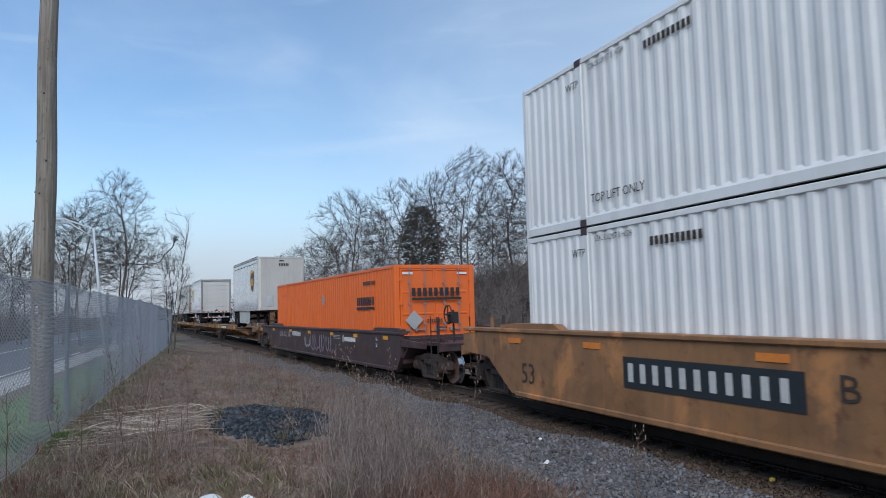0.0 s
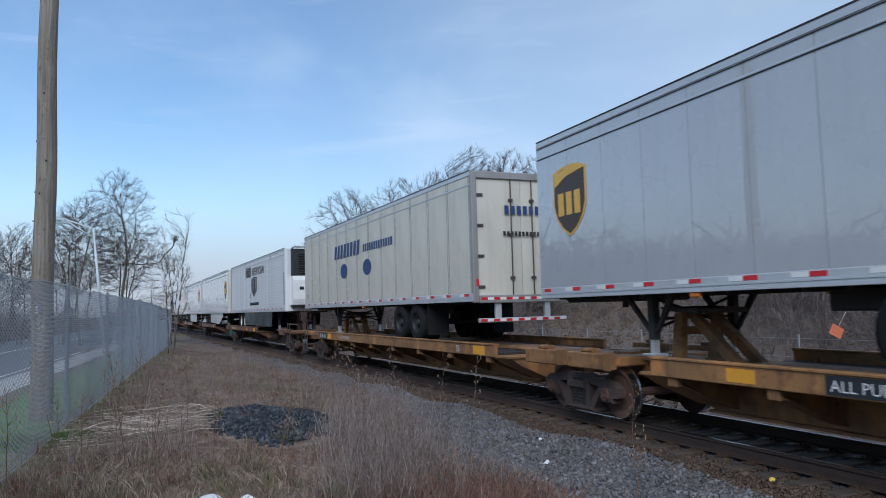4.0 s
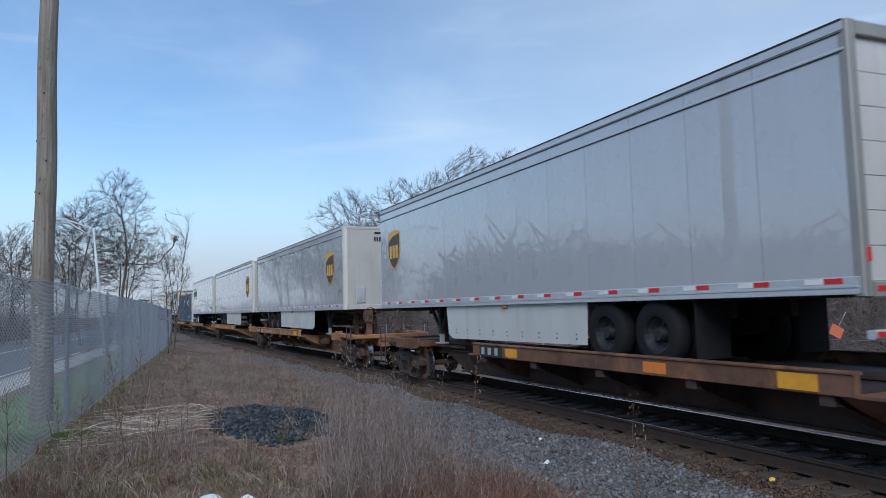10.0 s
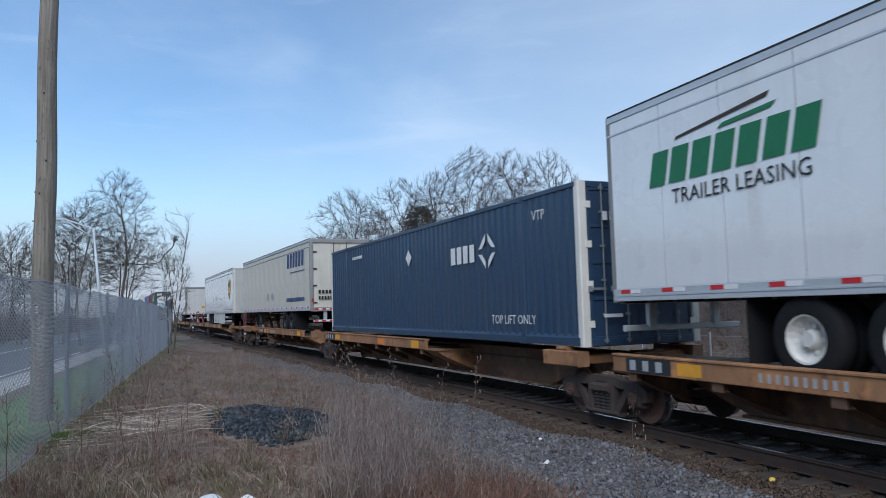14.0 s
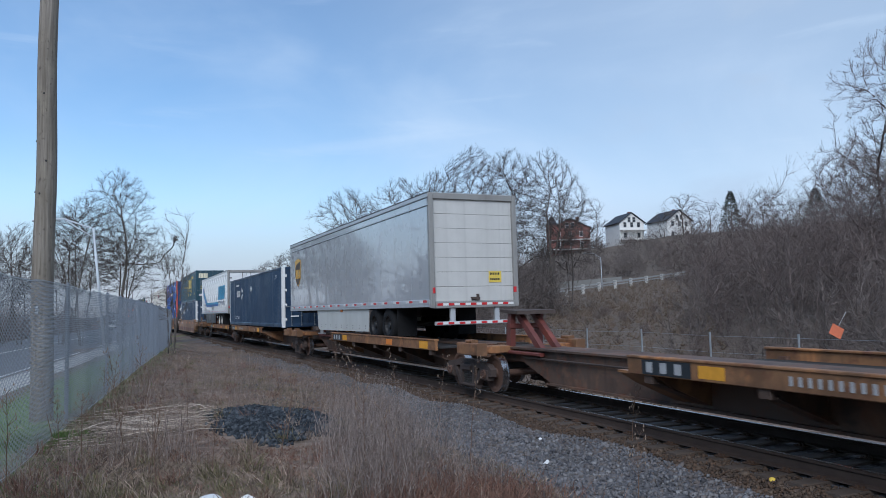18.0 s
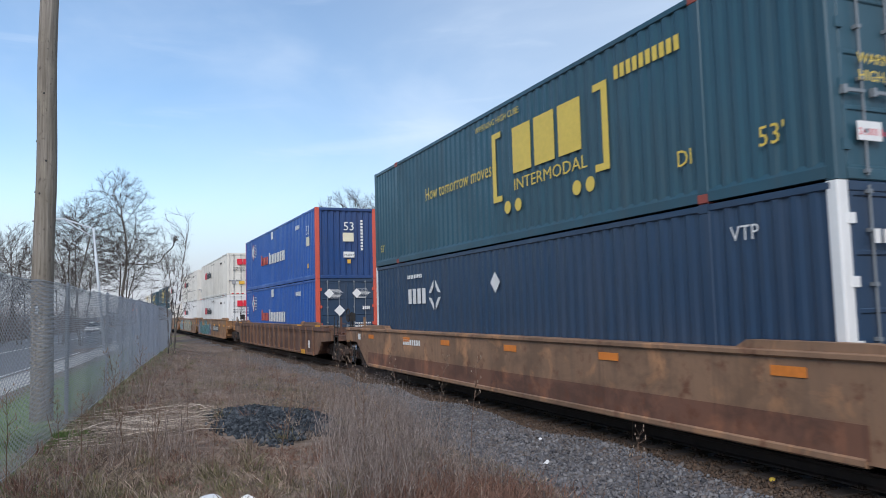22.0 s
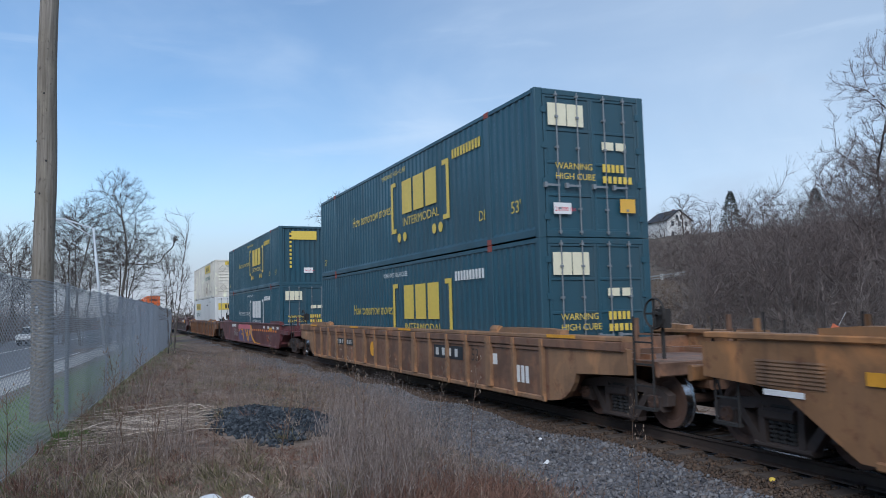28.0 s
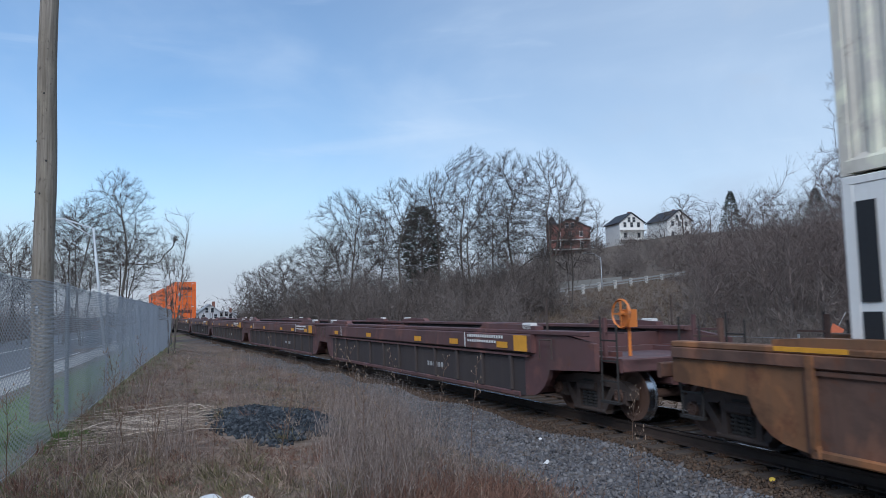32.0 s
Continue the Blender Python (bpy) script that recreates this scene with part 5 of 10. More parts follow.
    bump_ = once(key + ("icc",), lambda: flip(Shape().box(-L - 0.02, -L + 0.08, -1.15, 1.15, 0.52, 0.62, 0.015).box(-L, -L + 0.10, -0.72, -0.58, 0.58, TB - 0.02, 0.01).box(-L, -L + 0.10, 0.58, 0.72, 0.58, TB - 0.02, 0.01), "rear_guard", BARE))
    part("rear_guard", bump_, BARE, tr)
    def rear_tape(k):
        sh = Shape()
        for i in range(14):
            if i % 2 == k:
                y = -1.12 + i * 0.16
                sh.box(-L - 0.028, -L, y, y + 0.155, 0.545, 0.60).box(-L - 0.066, -L, y, y + 0.155, TB + 0.03, TB + 0.09)
        return sh
    part("red_tape", once(key + ("rrt",), lambda: flip(rear_tape(0), "red_tape", RED)), RED, tr, "red reflective tape")
    part("white_tape", once(key + ("rwt",), lambda: flip(rear_tape(1), "white_tape", WHITE)), WHITE, tr, "white reflective tape")
    for y in (-1.2, 1.2):
        part("tail_lamp", once(key + ("tail",), lambda: flip(Shape().box(-L - 0.06, -L, -0.04, 0.04, TB + 0.35, TB + 0.50, 0.015), "tail_lamp", RED)), RED, tr).matrix_basis = pose(0, y, 0)
    if reefer:
        hz = TB + 0.30
        part("reefer_housing", once(key + ("rfa",), lambda: flip(Shape().side([(L, hz), (L + 0.38, hz), (L + 0.45, hz + 0.25), (L + 0.45, hz + 1.15), (L + 0.38, hz + 1.35), (L, hz + 1.35)], -1.02, 1.02), "reefer_housing", WHITE)), WHITE, tr, "white cooling unit housing")
        part("reefer_grille", once(key + ("rfb",), lambda: flip(reefer_grille(L, hz), "reefer_grille", BLACK)), BLACK, tr, "black louvred cooling unit grille")
        part("reefer_guard", once(key + ("rfc",), lambda: flip(Shape().box(L, L + 0.42, -1.05, 1.05, hz - 0.10, hz, 0.02).tube((L, -0.95, TH - 0.02), (L + 0.4, -0.95, TH + 0.02), 0.025, n=6).tube((L + 0.4, -0.95, TH + 0.02), (L + 0.4, 0.95, TH + 0.02), 0.025, n=6)
             .tube((L + 0.4, 0.95, TH + 0.02), (L, 0.95, TH - 0.02), 0.025, n=6).tube((L, 0, TH - 0.02), (L + 0.4, 0, TH + 0.02), 0.02, n=6), "reefer_guard", BLACK)), BLACK, tr)
    return tr


def reefer_grille(L, hz):
    sh = Shape().side([(L, hz + 1.35), (L + 0.36, hz + 1.35), (L + 0.30, TH - 0.06), (L, TH - 0.02)], -1.02, 1.02)
    for i in range(9):
        z = hz + 1.45 + i * 0.115
        if z < TH - 0.15:
            sh.side([(L + 0.30, z), (L + 0.41, z + 0.02), (L + 0.40, z + 0.05), (L + 0.30, z + 0.06)], -0.72, 0.80)
    return sh


def floor_frame(L):
    sh = Shape().box(-L + 0.08, L - 0.1, -CW + 0.06, CW - 0.06, TB + 0.06, TB + 0.10)
    n = int(L * 2 / 0.6)
    for i in range(n):
        x = -L + 0.2 + i * 0.6
        sh.box(x - 0.03, x + 0.03, -CW + 0.06, CW - 0.06, TB - 0.03, TB + 0.06)
    return sh

# ---- paints of the train ----
YELLOW_WELL = paint("yellow_well_paint", (0.33, 0.165, 0.066), 0.55, 0.45, 0.2)
MAROON_DARK = paint("dark_maroon_paint", (0.058, 0.034, 0.036), 0.5, 0.35, 0.08)
BROWN_WELL = paint("brown_well_paint", (0.32, 0.185, 0.105), 0.6, 0.5, 0.25)
RUST_WELL = paint("rusty_brown_paint", (0.150, 0.078, 0.055), 0.65, 0.6, 0.34)
ORANGE_RUST = paint("orange_rust_paint", (0.225, 0.122, 0.074), 0.6, 0.55, 0.3)
# rusty brown, darkened as the shaded lower slope of a well side
LOW_SHADE_RUST = paint("low_shade_rust_paint", (0.20, 0.092, 0.055), 0.6, 0.3, 0.3)
RIB_GOLD = paint("golden_rib_paint", (0.25, 0.115, 0.048), 0.6, 0.6, 0.34)
RIB_BROWN = paint("brown_rib_paint", (0.215, 0.118, 0.070), 0.6, 0.6, 0.3)
RIB_TAN = paint("tan_rib_paint", (0.33, 0.185, 0.095), 0.6, 0.55, 0.22)
MAROON = paint("maroon_paint", (0.125, 0.038, 0.043), 0.5, 0.5, 0.14)
EMPTY_MAROON = paint("faded_maroon_paint", (0.13, 0.062, 0.062), 0.6, 0.45, 0.15)
SPINE_YELLOW = paint("spine_yellow_paint", (0.33, 0.165, 0.055), 0.6, 0.5, 0.32)
SPINE_BROWN = paint("spine_brown_paint", (0.075, 0.045, 0.034), 0.7, 0.4, 0.4)
SPINE_RUST = paint("spine_rust_paint", (0.195, 0.102, 0.05), 0.65, 0.65, 0.5)
SPINE_DULL = paint("spine_dull_paint", (0.11, 0.066, 0.044), 0.65, 0.5, 0.45)
EDGE_ORANGE = paint("edge_orange_paint", (0.19, 0.092, 0.048), 0.65, 0.6, 0.45)
EDGE_WORN = paint("edge_worn_paint", (0.30, 0.145, 0.058), 0.6, 0.6, 0.36)
EDGE_TAN = paint("edge_tan_paint", (0.37, 0.185, 0.08), 0.6, 0.5, 0.25)
RED_HITCH = paint("red_hitch_paint", (0.16, 0.042, 0.034), 0.5, 0.4, 0.2)
BOX_WHITE = paint("white_box_paint", (0.84, 0.835, 0.81), 0.42, 0.20)
BOX_DIRTY = paint("dirty_cream_paint", (0.76, 0.71, 0.61), 0.5, 0.3, 0.05)
BOX_CREAM = paint("cream_box_paint", (0.80, 0.76, 0.675), 0.45, 0.32)
BOX_ORANGE = paint("orange_box_paint", (0.80, 0.155, 0.020), 0.42, 0.15)
BOX_NAVY = paint("navy_box_paint", (0.024, 0.052, 0.102), 0.42, 0.25)
BOX_GREEN = paint("bluegreen_box_paint", (0.027, 0.084, 0.118), 0.42, 0.28)
BOX_BLUE = paint("blue_box_paint", (0.030, 0.105, 0.38), 0.42, 0.22)
BOX_DEEP = paint("deep_blue_box_paint", (0.020, 0.060, 0.19), 0.42, 0.3)
POST_RED = paint("red_post_paint", (0.62, 0.10, 0.06), 0.5, 0.25)
CAST_RED = paint("dull_red_casting", (0.33, 0.07, 0.05), 0.6, 0.4)
GREY_TRAILER = paint("grey_trailer_paint", (0.47, 0.48, 0.50), 0.3, 0.10, coat=1.0)
WHITE_TRAILER = paint("white_trailer_paint", (0.83, 0.83, 0.82), 0.3, 0.10, coat=0.8)
CREAM_TRAILER = paint("cream_trailer_paint", (0.66, 0.62, 0.52), 0.4, 0.25)
WAVE_WHITE = paint("fluted_white_paint", (0.70, 0.71, 0.71), 0.35, 0.2)
SKIRT_GREY = paint("skirt_grey", (0.60, 0.61, 0.58), 0.4, 0.2)
SKIRT_BLACK = paint("skirt_black", (0.018, 0.026, 0.032), 0.35, 0.1)

RUST_ORANGE = paint("orange_brake_paint", (0.70, 0.22, 0.04), 0.5, 0.2, 0.1)

# ---- the train, from its head: distances along the line at the clip's start ----
V0, ACC, JERK = 16.3985, 0.01869, 1.47e-6


def travelled(t):
    return V0 * t + ACC * t * t + JERK * t ** 3


TRAIN = []          # thing, wagon centre, half the bogie distance, pose on the wagon


def on_train(ob, centre, half, off=None):
    TRAIN.append((ob, centre, half, off or Matrix.Identity(4)))
    return ob


def well(centre, *args, **kw):
    half = kw.get("half", 10.0)
    return on_train(well_car("well_wagon", *args, **kw), centre, half)


def stack(centre, at, box, level, half=10.0, z=None):
    zz = (0.345, 3.255)[level] if z is None else z
    return on_train(box, centre, half, pose(at - centre, 0, zz))


def spine(t1, t2, *args, **kw):
    c, h = (t1 + t2) / 2, (t1 - t2) / 2
    deck = kw.pop("deck")
    car = spine_unit("spine_wagon", args[0], args[1], h, (deck[0] - h, deck[1] - h), **kw)
    on_train(car, c, h)
    return c, h


def haul(unit, at, tr, z=0.985):
    return on_train(tr, unit[0], unit[1], pose(at - unit[0], 0, z))


L_SPINE = "rusty spine wagon with wheel runways"
# head of the train: a yellow well with two white boxes, a dark well with one orange box
well(9.49, "yellow-brown smooth-sided double-stack well wagon", YELLOW_WELL, "smooth", 1.46)
W1 = stack(9.49, 9.49, container("white corrugated container, lower of a stack", BOX_WHITE, "door", casting_mat=MAROON_DARK), 0)
W2 = stack(9.49, 9.49, container("white corrugated container, stacked on another", BOX_WHITE, "door", casting_mat=MAROON_DARK), 1)
well(-14.44, "dark maroon smooth-sided well wagon", MAROON_DARK, "smooth", 1.26)
SCH = stack(-14.44, -14.44, container("bright orange corrugated container in a dark well wagon", BOX_ORANGE, "door"), 0)
# first spine wagon: two short grey trailers and a cream one
U1 = spine(-27.5, -45.2, L_SPINE + ", yellow", SPINE_YELLOW, deck=(1.0, 10.6), front_end="coupler", hitch=7.4)
U2 = spine(-45.2, -63.3, L_SPINE + ", yellow and lettered", SPINE_YELLOW, deck=(2.6, 16.0), front_bogie=True, rear_bogie=True, hitch=-7.0)
U3 = spine(-63.3, -81.5, L_SPINE + ", yellow", SPINE_YELLOW, deck=(1.0, 15.6), front_bogie=False, rear_end="coupler", hitch=-7.6)
PUP_A = haul(U1, -31.85, trailer("short grey van trailer with a brown and gold shield", GREY_TRAILER, 8.7, 1, SKIRT_GREY, (0.24, 0.66), BLACK_RIM, 1, 1.0, corner=CREAM, axle_pos=-3.3), z=1.08)
PUP_B = haul(U2, -59.88, trailer("short grey van trailer, its rear door leading", GREY_TRAILER, 8.7, -1, None, rim=BLACK_RIM, axles=1, seams=1.0, axle_pos=-3.1), z=1.08)
ALLI = haul(U3, -75.09, trailer("cream van trailer with swing doors leading", CREAM_TRAILER, 16.15, -1, None, rim=BLACK_RIM, seams=1.22, door="swing", ribs=True), z=1.08)
# second spine wagon, five platforms
T2 = (-86.5, -103.4, -120.7, -138.3, -155.3, -172.1)
S2 = []
for i in range(5):
    S2.append(spine(T2[i], T2[i + 1], L_SPINE + ", dark brown", SPINE_BROWN, deck=(1.0, 9.9) if i < 4 else (5.4, 14.6), rear_bogie=i == 4, front_end="coupler" if i == 0 else "join",
                    rear_end="coupler" if i == 4 else "join", hitch=6.9 if i < 4 else -6.9, edge_mat=EDGE_ORANGE, hitch_mat=RED_HITCH if i == 1 else None))
PRIME = haul(S2[0], -94.84, trailer("white fluted refrigerated trailer with black and white cooling unit", WAVE_WHITE, 16.15, 1, SKIRT_BLACK, (0.30, 0.80), WHITE_RIM, wave=True, reefer=True, corner=WAVE_WHITE, name="refrigerated_trailer"))
TA = haul(S2[1], -112.43, trailer("grey van trailer with brown and gold shield and belly fairing", GREY_TRAILER, 16.15, 1, SKIRT_GREY, (0.36, 0.80), BLACK_RIM, corner=CREAM, belly=True))
TB_ = haul(S2[2], -129.61, trailer("grey van trailer with a brown and gold shield and side skirt", GREY_TRAILER, 16.15, 1, SKIRT_GREY, (0.362, 0.745), BLACK_RIM, corner=CREAM))
TC = haul(S2[3], -147.23, trailer("white panelled van trailer with white wheels", WHITE_TRAILER, 16.15, 1, None, rim=WHITE_RIM, ribs=True, corner=CREAM))
TD = haul(S2[4], -165.47, trailer("grey van trailer, its rear door leading, brown and gold shield", GREY_TRAILER, 16.15, -1, SKIRT_GREY, (0.318, 0.69), BLACK_RIM, axle_pos=-4.05))
# third spine wagon
T3 = (-177.4, -194.4, -212.0, -230.0, -247.8, -265.0)
S3 = []
for i in range(5):
    S3.append(spine(T3[i], T3[i + 1], L_SPINE + ", dull yellow", SPINE_RUST, deck=(1.0, 10.8) if i < 4 else (5.0, 14.6), rear_bogie=i == 4, front_end="coupler" if i == 0 else "join",
                    rear_end="coupler" if i == 4 else "join", hitch=None if i == 3 else (6.9 if i < 4 else -6.9), edge_mat=EDGE_TAN))
TE = haul(S3[0], -185.42, trailer("grey van trailer with brown and gold shield and cream nose", GREY_TRAILER, 16.15, 1, SKIRT_GREY, (0.352, 0.738), BLACK_RIM, corner=CREAM))
TF = haul(S3[1], -203.21, trailer("grey van trailer with a brown and gold shield", GREY_TRAILER, 16.15, 1, SKIRT_GREY, (0.355, 0.735), BLACK_RIM, corner=CREAM))
TG = haul(S3[2], -221.04, trailer("white van trailer with green lettering bars", WHITE_TRAILER, 16.15, 1, None, rim=WHITE_RIM, corner=CREAM, lip=False))
UM1 = stack(S3[3][0], -238.2, container("navy corrugated container with a white diamond emblem", BOX_NAVY, "door", post_mat=BOX_CREAM, end_mat=BOX_NAVY), 0, S3[3][1], 1.22)
WHE = haul(S3[4], -257.6, trailer("cream van trailer with swing doors leading and blue bars", CREAM_TRAILER, 16.15, -1, None, rim=BLACK_RIM, door="swing"))
# fourth spine wagon
T4 = (-269.5, -285.8, -303.35, -320.7, -338.4, -355.5)
S4 = []
for i in range(5):
    S4.append(spine(T4[i], T4[i + 1], L_SPINE + (", empty" if i == 1 else ", brown and yellow"), SPINE_DULL, deck=(6.8, 16.2) if i in (1, 2, 4) else (1.0, 10.8), rear_bogie=i == 4, front_end="coupler" if i == 0 else "join",
                    rear_end="coupler" if i == 4 else "join", hitch=None if i == 3 else (-7.7 if i == 1 else -6.6 if i in (2, 4) else 6.6), edge_mat=EDGE_WORN, hitch_mat=RED_HITCH))
TJ = haul(S4[0], -277.62, trailer("grey van trailer with brown and gold shield and bright corners", GREY_TRAILER, 16.15, 1, SKIRT_GREY, (0.352, 0.738), BLACK_RIM, corner=CREAM))
TK = haul(S4[2], -313.03, trailer("grey van trailer, its roll-up door leading", GREY_TRAILER, 16.15, -1, SKIRT_GREY, (0.314, 0.71), BLACK_RIM, axle_pos=-4.1))
UM2 = stack(S4[3][0], -330.9, container("navy corrugated container with a white diamond emblem", BOX_NAVY, "door", post_mat=BOX_WHITE, end_mat=BOX_NAVY), 0, S4[3][1], 1.22)
MAR = haul(S4[4], -348.2, trailer("white van trailer with a blue arrow band", WHITE_TRAILER, 16.15, -1, SKIRT_BLACK, (0.42, 0.80), WHITE_RIM, door="swing", axle_pos=-4.2, lip=False))
# double stacks
well(-369.64, "brown and tan smooth-sided double-stack well wagon", BROWN_WELL, "smooth", 1.32)
N1 = stack(-369.64, -369.64, container("navy corrugated container with white posts, lower of a stack", BOX_NAVY, "door", post_mat=BOX_WHITE, end_mat=BOX_NAVY), 0)
N2 = stack(-369.64, -369.64, container("blue-green corrugated container with yellow marks, stacked on another", BOX_GREEN, "door", casting_mat=CAST_RED), 1)
well(-393.2, "rusty brown ribbed double-stack well wagon", RUST_WELL, "ribbed", 1.36, rib_mat=RIB_BROWN)
O1 = stack(-393.2, -393.2, container("blue corrugated container with red posts, doors leading", BOX_BLUE, "door", post_mat=POST_RED, end_mat=BOX_NAVY), 0)
O2 = stack(-393.2, -393.2, container("blue corrugated container with coral-red end posts, stacked on another", BOX_BLUE, "ribbed", post_mat=POST_RED, end_mat=BOX_DEEP), 1)
XP = []
for i, c in enumerate((-417.0, -436.85, -456.75)):
    well(c, "yellow-brown articulated well wagon covered in graffiti", YELLOW_WELL, "smooth", 1.50, front_end="coupler" if i == 0 else "join", rear_end="coupler" if i == 2 else "join", rear_bogie=i == 2)
    XP.append((stack(c, c, container("white corrugated container with red and black bars, lower of a stack", BOX_WHITE if i < 2 else BOX_CREAM, "door" if i != 1 else "slats", casting_mat=CAST_RED), 0),
               stack(c, c, container("white corrugated container with red and black bars, stacked on another", BOX_CREAM if i < 2 else BOX_WHITE, "door" if i < 2 else "slats", casting_mat=CAST_RED), 1)))
well(-480.1, "orange-brown ribbed double-stack well wagon", ORANGE_RUST, "ribbed", 1.38, rib_mat=RIB_TAN)
C1 = stack(-480.1, -480.1, container("blue-green corrugated container with yellow marks, lower of a stack", BOX_GREEN, "door", casting_mat=CAST_RED), 0)
C2 = stack(-480.1, -480.1, container("blue-green corrugated container with yellow marks, stacked on another", BOX_GREEN, "door", casting_mat=CAST_RED), 1)
well(-504.0, "maroon smooth-sided double-stack well wagon with graffiti", MAROON, "smooth", 1.36)
C3 = stack(-504.0, -504.0, container("blue-green corrugated container with white marks, lower of a stack", BOX_GREEN, "door", casting_mat=CAST_RED), 0)
C4 = stack(-504.0, -504.0, container("blue-green corrugated container with yellow marks and a ribbed leading end", BOX_GREEN, "ribbed", casting_mat=CAST_RED), 1)
well(-527.5, "rusty ribbed double-stack well wagon with golden ends", RUST_WELL, "ribbed", 1.36, rib_mat=RIB_GOLD)
J1 = stack(-527.5, -527.5, container("white flat-panelled container with yellow bands, lower of a stack", BOX_WHITE, "door", plate=True), 0)
J2 = stack(-527.5, -527.5, container("dirty white corrugated container with a yellow band, stacked on another", BOX_DIRTY, "slats", casting_mat=MAROON_DARK), 1)
TV = (-541.06, -557.6, -574.2, -590.8, -607.3, -623.9)
for i in range(5):
    h = (TV[i] - TV[i + 1]) / 2
    well((TV[i] + TV[i + 1]) / 2, "empty faded maroon articulated well wagon", EMPTY_MAROON, "band", 1.44, half=round(h, 2), front_end="coupler" if i == 0 else "join", rear_end="coupler" if i == 4 else "join", rear_bogie=i == 4, brake_mat=RUST_ORANGE)
for c in (-638.44, -662.3, -686.2):
    well(c, "dark maroon smooth-sided well wagon", MAROON_DARK, "smooth", 1.36)
    stack(c, c, container("bright orange corrugated container, lower of a stack", BOX_ORANGE, "door"), 0)
    stack(c, c, container("bright orange corrugated container, stacked on another", BOX_ORANGE, "door"), 1)

# ---- growth ----
def ribbons(base, tip, w0, mid_off, up=None):
    """Thin tapered stems, each bent once: arrays of base and tip (n, 3), width (n,), sideways bend (n, 3)."""
    n = len(base)
    mid = (base + tip) / 2 + mid_off
    d = tip - base
    side = np.cross(d, np.random.default_rng(n).normal(size=(n, 3)))
    side /= np.linalg.norm(side, axis=1)[:, None] + 1e-9
    w = w0[:, None]
    v = np.stack([base - side * w, base + side * w, mid - side * w * 0.75, mid + side * w * 0.75, tip - side * w * 0.2, tip + side * w * 0.2], 1)
    f = np.array([(0, 1, 3, 2), (2, 3, 5, 4)])
    return v.reshape(-1, 3), (f[None] + (np.arange(n) * 6)[:, None, None]).reshape(-1, 4)


def tubes(segs, n):
    """Many tapered tubes at once: rows of p0, p1, r0, r1."""
    a = np.asarray(segs, dtype=float)
    p0, p1, r0, r1 = a[:, 0:3], a[:, 3:6], a[:, 6], a[:, 7]
    d = p1 - p0
    d /= np.linalg.norm(d, axis=1)[:, None] + 1e-9
    h = np.where(np.abs(d[:, 2:3]) < 0.9, np.array([[0, 0, 1.0]]), np.array([[1.0, 0, 0]]))
    u = np.cross(d, h)
    u /= np.linalg.norm(u, axis=1)[:, None] + 1e-9
    w = np.cross(d, u)
    t = np.arange(n) * 2 * np.pi / n
    ring = np.cos(t)[None, :, None] * u[:, None, :] + np.sin(t)[None, :, None] * w[:, None, :]
    v = np.concatenate([p0[:, None, :] + ring * r0[:, None, None], p1[:, None, :] + ring * r1[:, None, None]], 1)
    i = np.arange(n)
    f = np.stack([i, (i + 1) % n, n + (i + 1) % n, n + i], 1)
    return v.reshape(-1, 3), (f[None] + (np.arange(len(a)) * 2 * n)[:, None, None]).reshape(-1, 4)


def slivers(segs, seed):
    """Fine twigs: one tapered blade for each row of p0, p1, r0, r1."""
    a = np.asarray(segs, dtype=float)
    p0, p1 = a[:, 0:3], a[:, 3:6]
    side = np.cross(p1 - p0, np.random.default_rng(seed).normal(size=(len(a), 3)))
    side /= np.linalg.norm(side, axis=1)[:, None] + 1e-9
    v = np.stack([p0 - side * a[:, 6:7], p0 + side * a[:, 6:7], p1 + side * a[:, 7:8], p1 - side * a[:, 7:8]], 1)
    return v.reshape(-1, 3), np.arange(len(a) * 4).reshape(-1, 4)


BARK = island("bark", [(0.062, 0.053, 0.048), (0.115, 0.098, 0.088), (0.085, 0.072, 0.065)], 0.9)
SCRUB = island("scrub", [(0.115, 0.098, 0.090), (0.215, 0.182, 0.165), (0.155, 0.130, 0.118)], 0.9)
TRUNK = plain("trunk_bark", (0.105, 0.090, 0.076), 0.95, 0, 0.5, 6)
TWIG = island("twigs", [(0.105, 0.092, 0.082), (0.19, 0.167, 0.149), (0.14, 0.123, 0.110)], 0.9)
BUD = island("budding_twigs", [(0.105, 0.084, 0.077), (0.195, 0.158, 0.145), (0.145, 0.115, 0.105)], 0.9)


def crown_points(rng, n, h, base, radius, gaps=5):
    """Points through a crown: fullest below the middle, with bays and hollows in its outline."""
    out = []
    holes = [(rng.uniform(0, 6.283), rng.uniform(0.35, 0.95), rng.uniform(0.35, 0.7)) for _ in range(gaps)]
    lobes = rng.uniform(0, 6.283), rng.uniform(0, 6.283)
    while len(out) < n:
        t = rng.random()
        a = rng.uniform(0, 6.283)
        full = math.sin(math.pi * min(1.0, 0.10 + 0.90 * t) ** 0.85) ** 0.55 * (1 + 0.16 * math.sin(3 * a + lobes[0]) + 0.10 * math.sin(5 * a + 4 * t + lobes[1]))
        q = math.sqrt(rng.random())
        r = radius * full * q
        if any(q > w and abs((a - b + math.pi) % (2 * math.pi) - math.pi) < 0.45 and abs(t - c) < 0.16 for b, c, w in holes):
            continue
        out.append((r * math.cos(a), r * math.sin(a), base + (h - base) * t))
    return np.array(out)


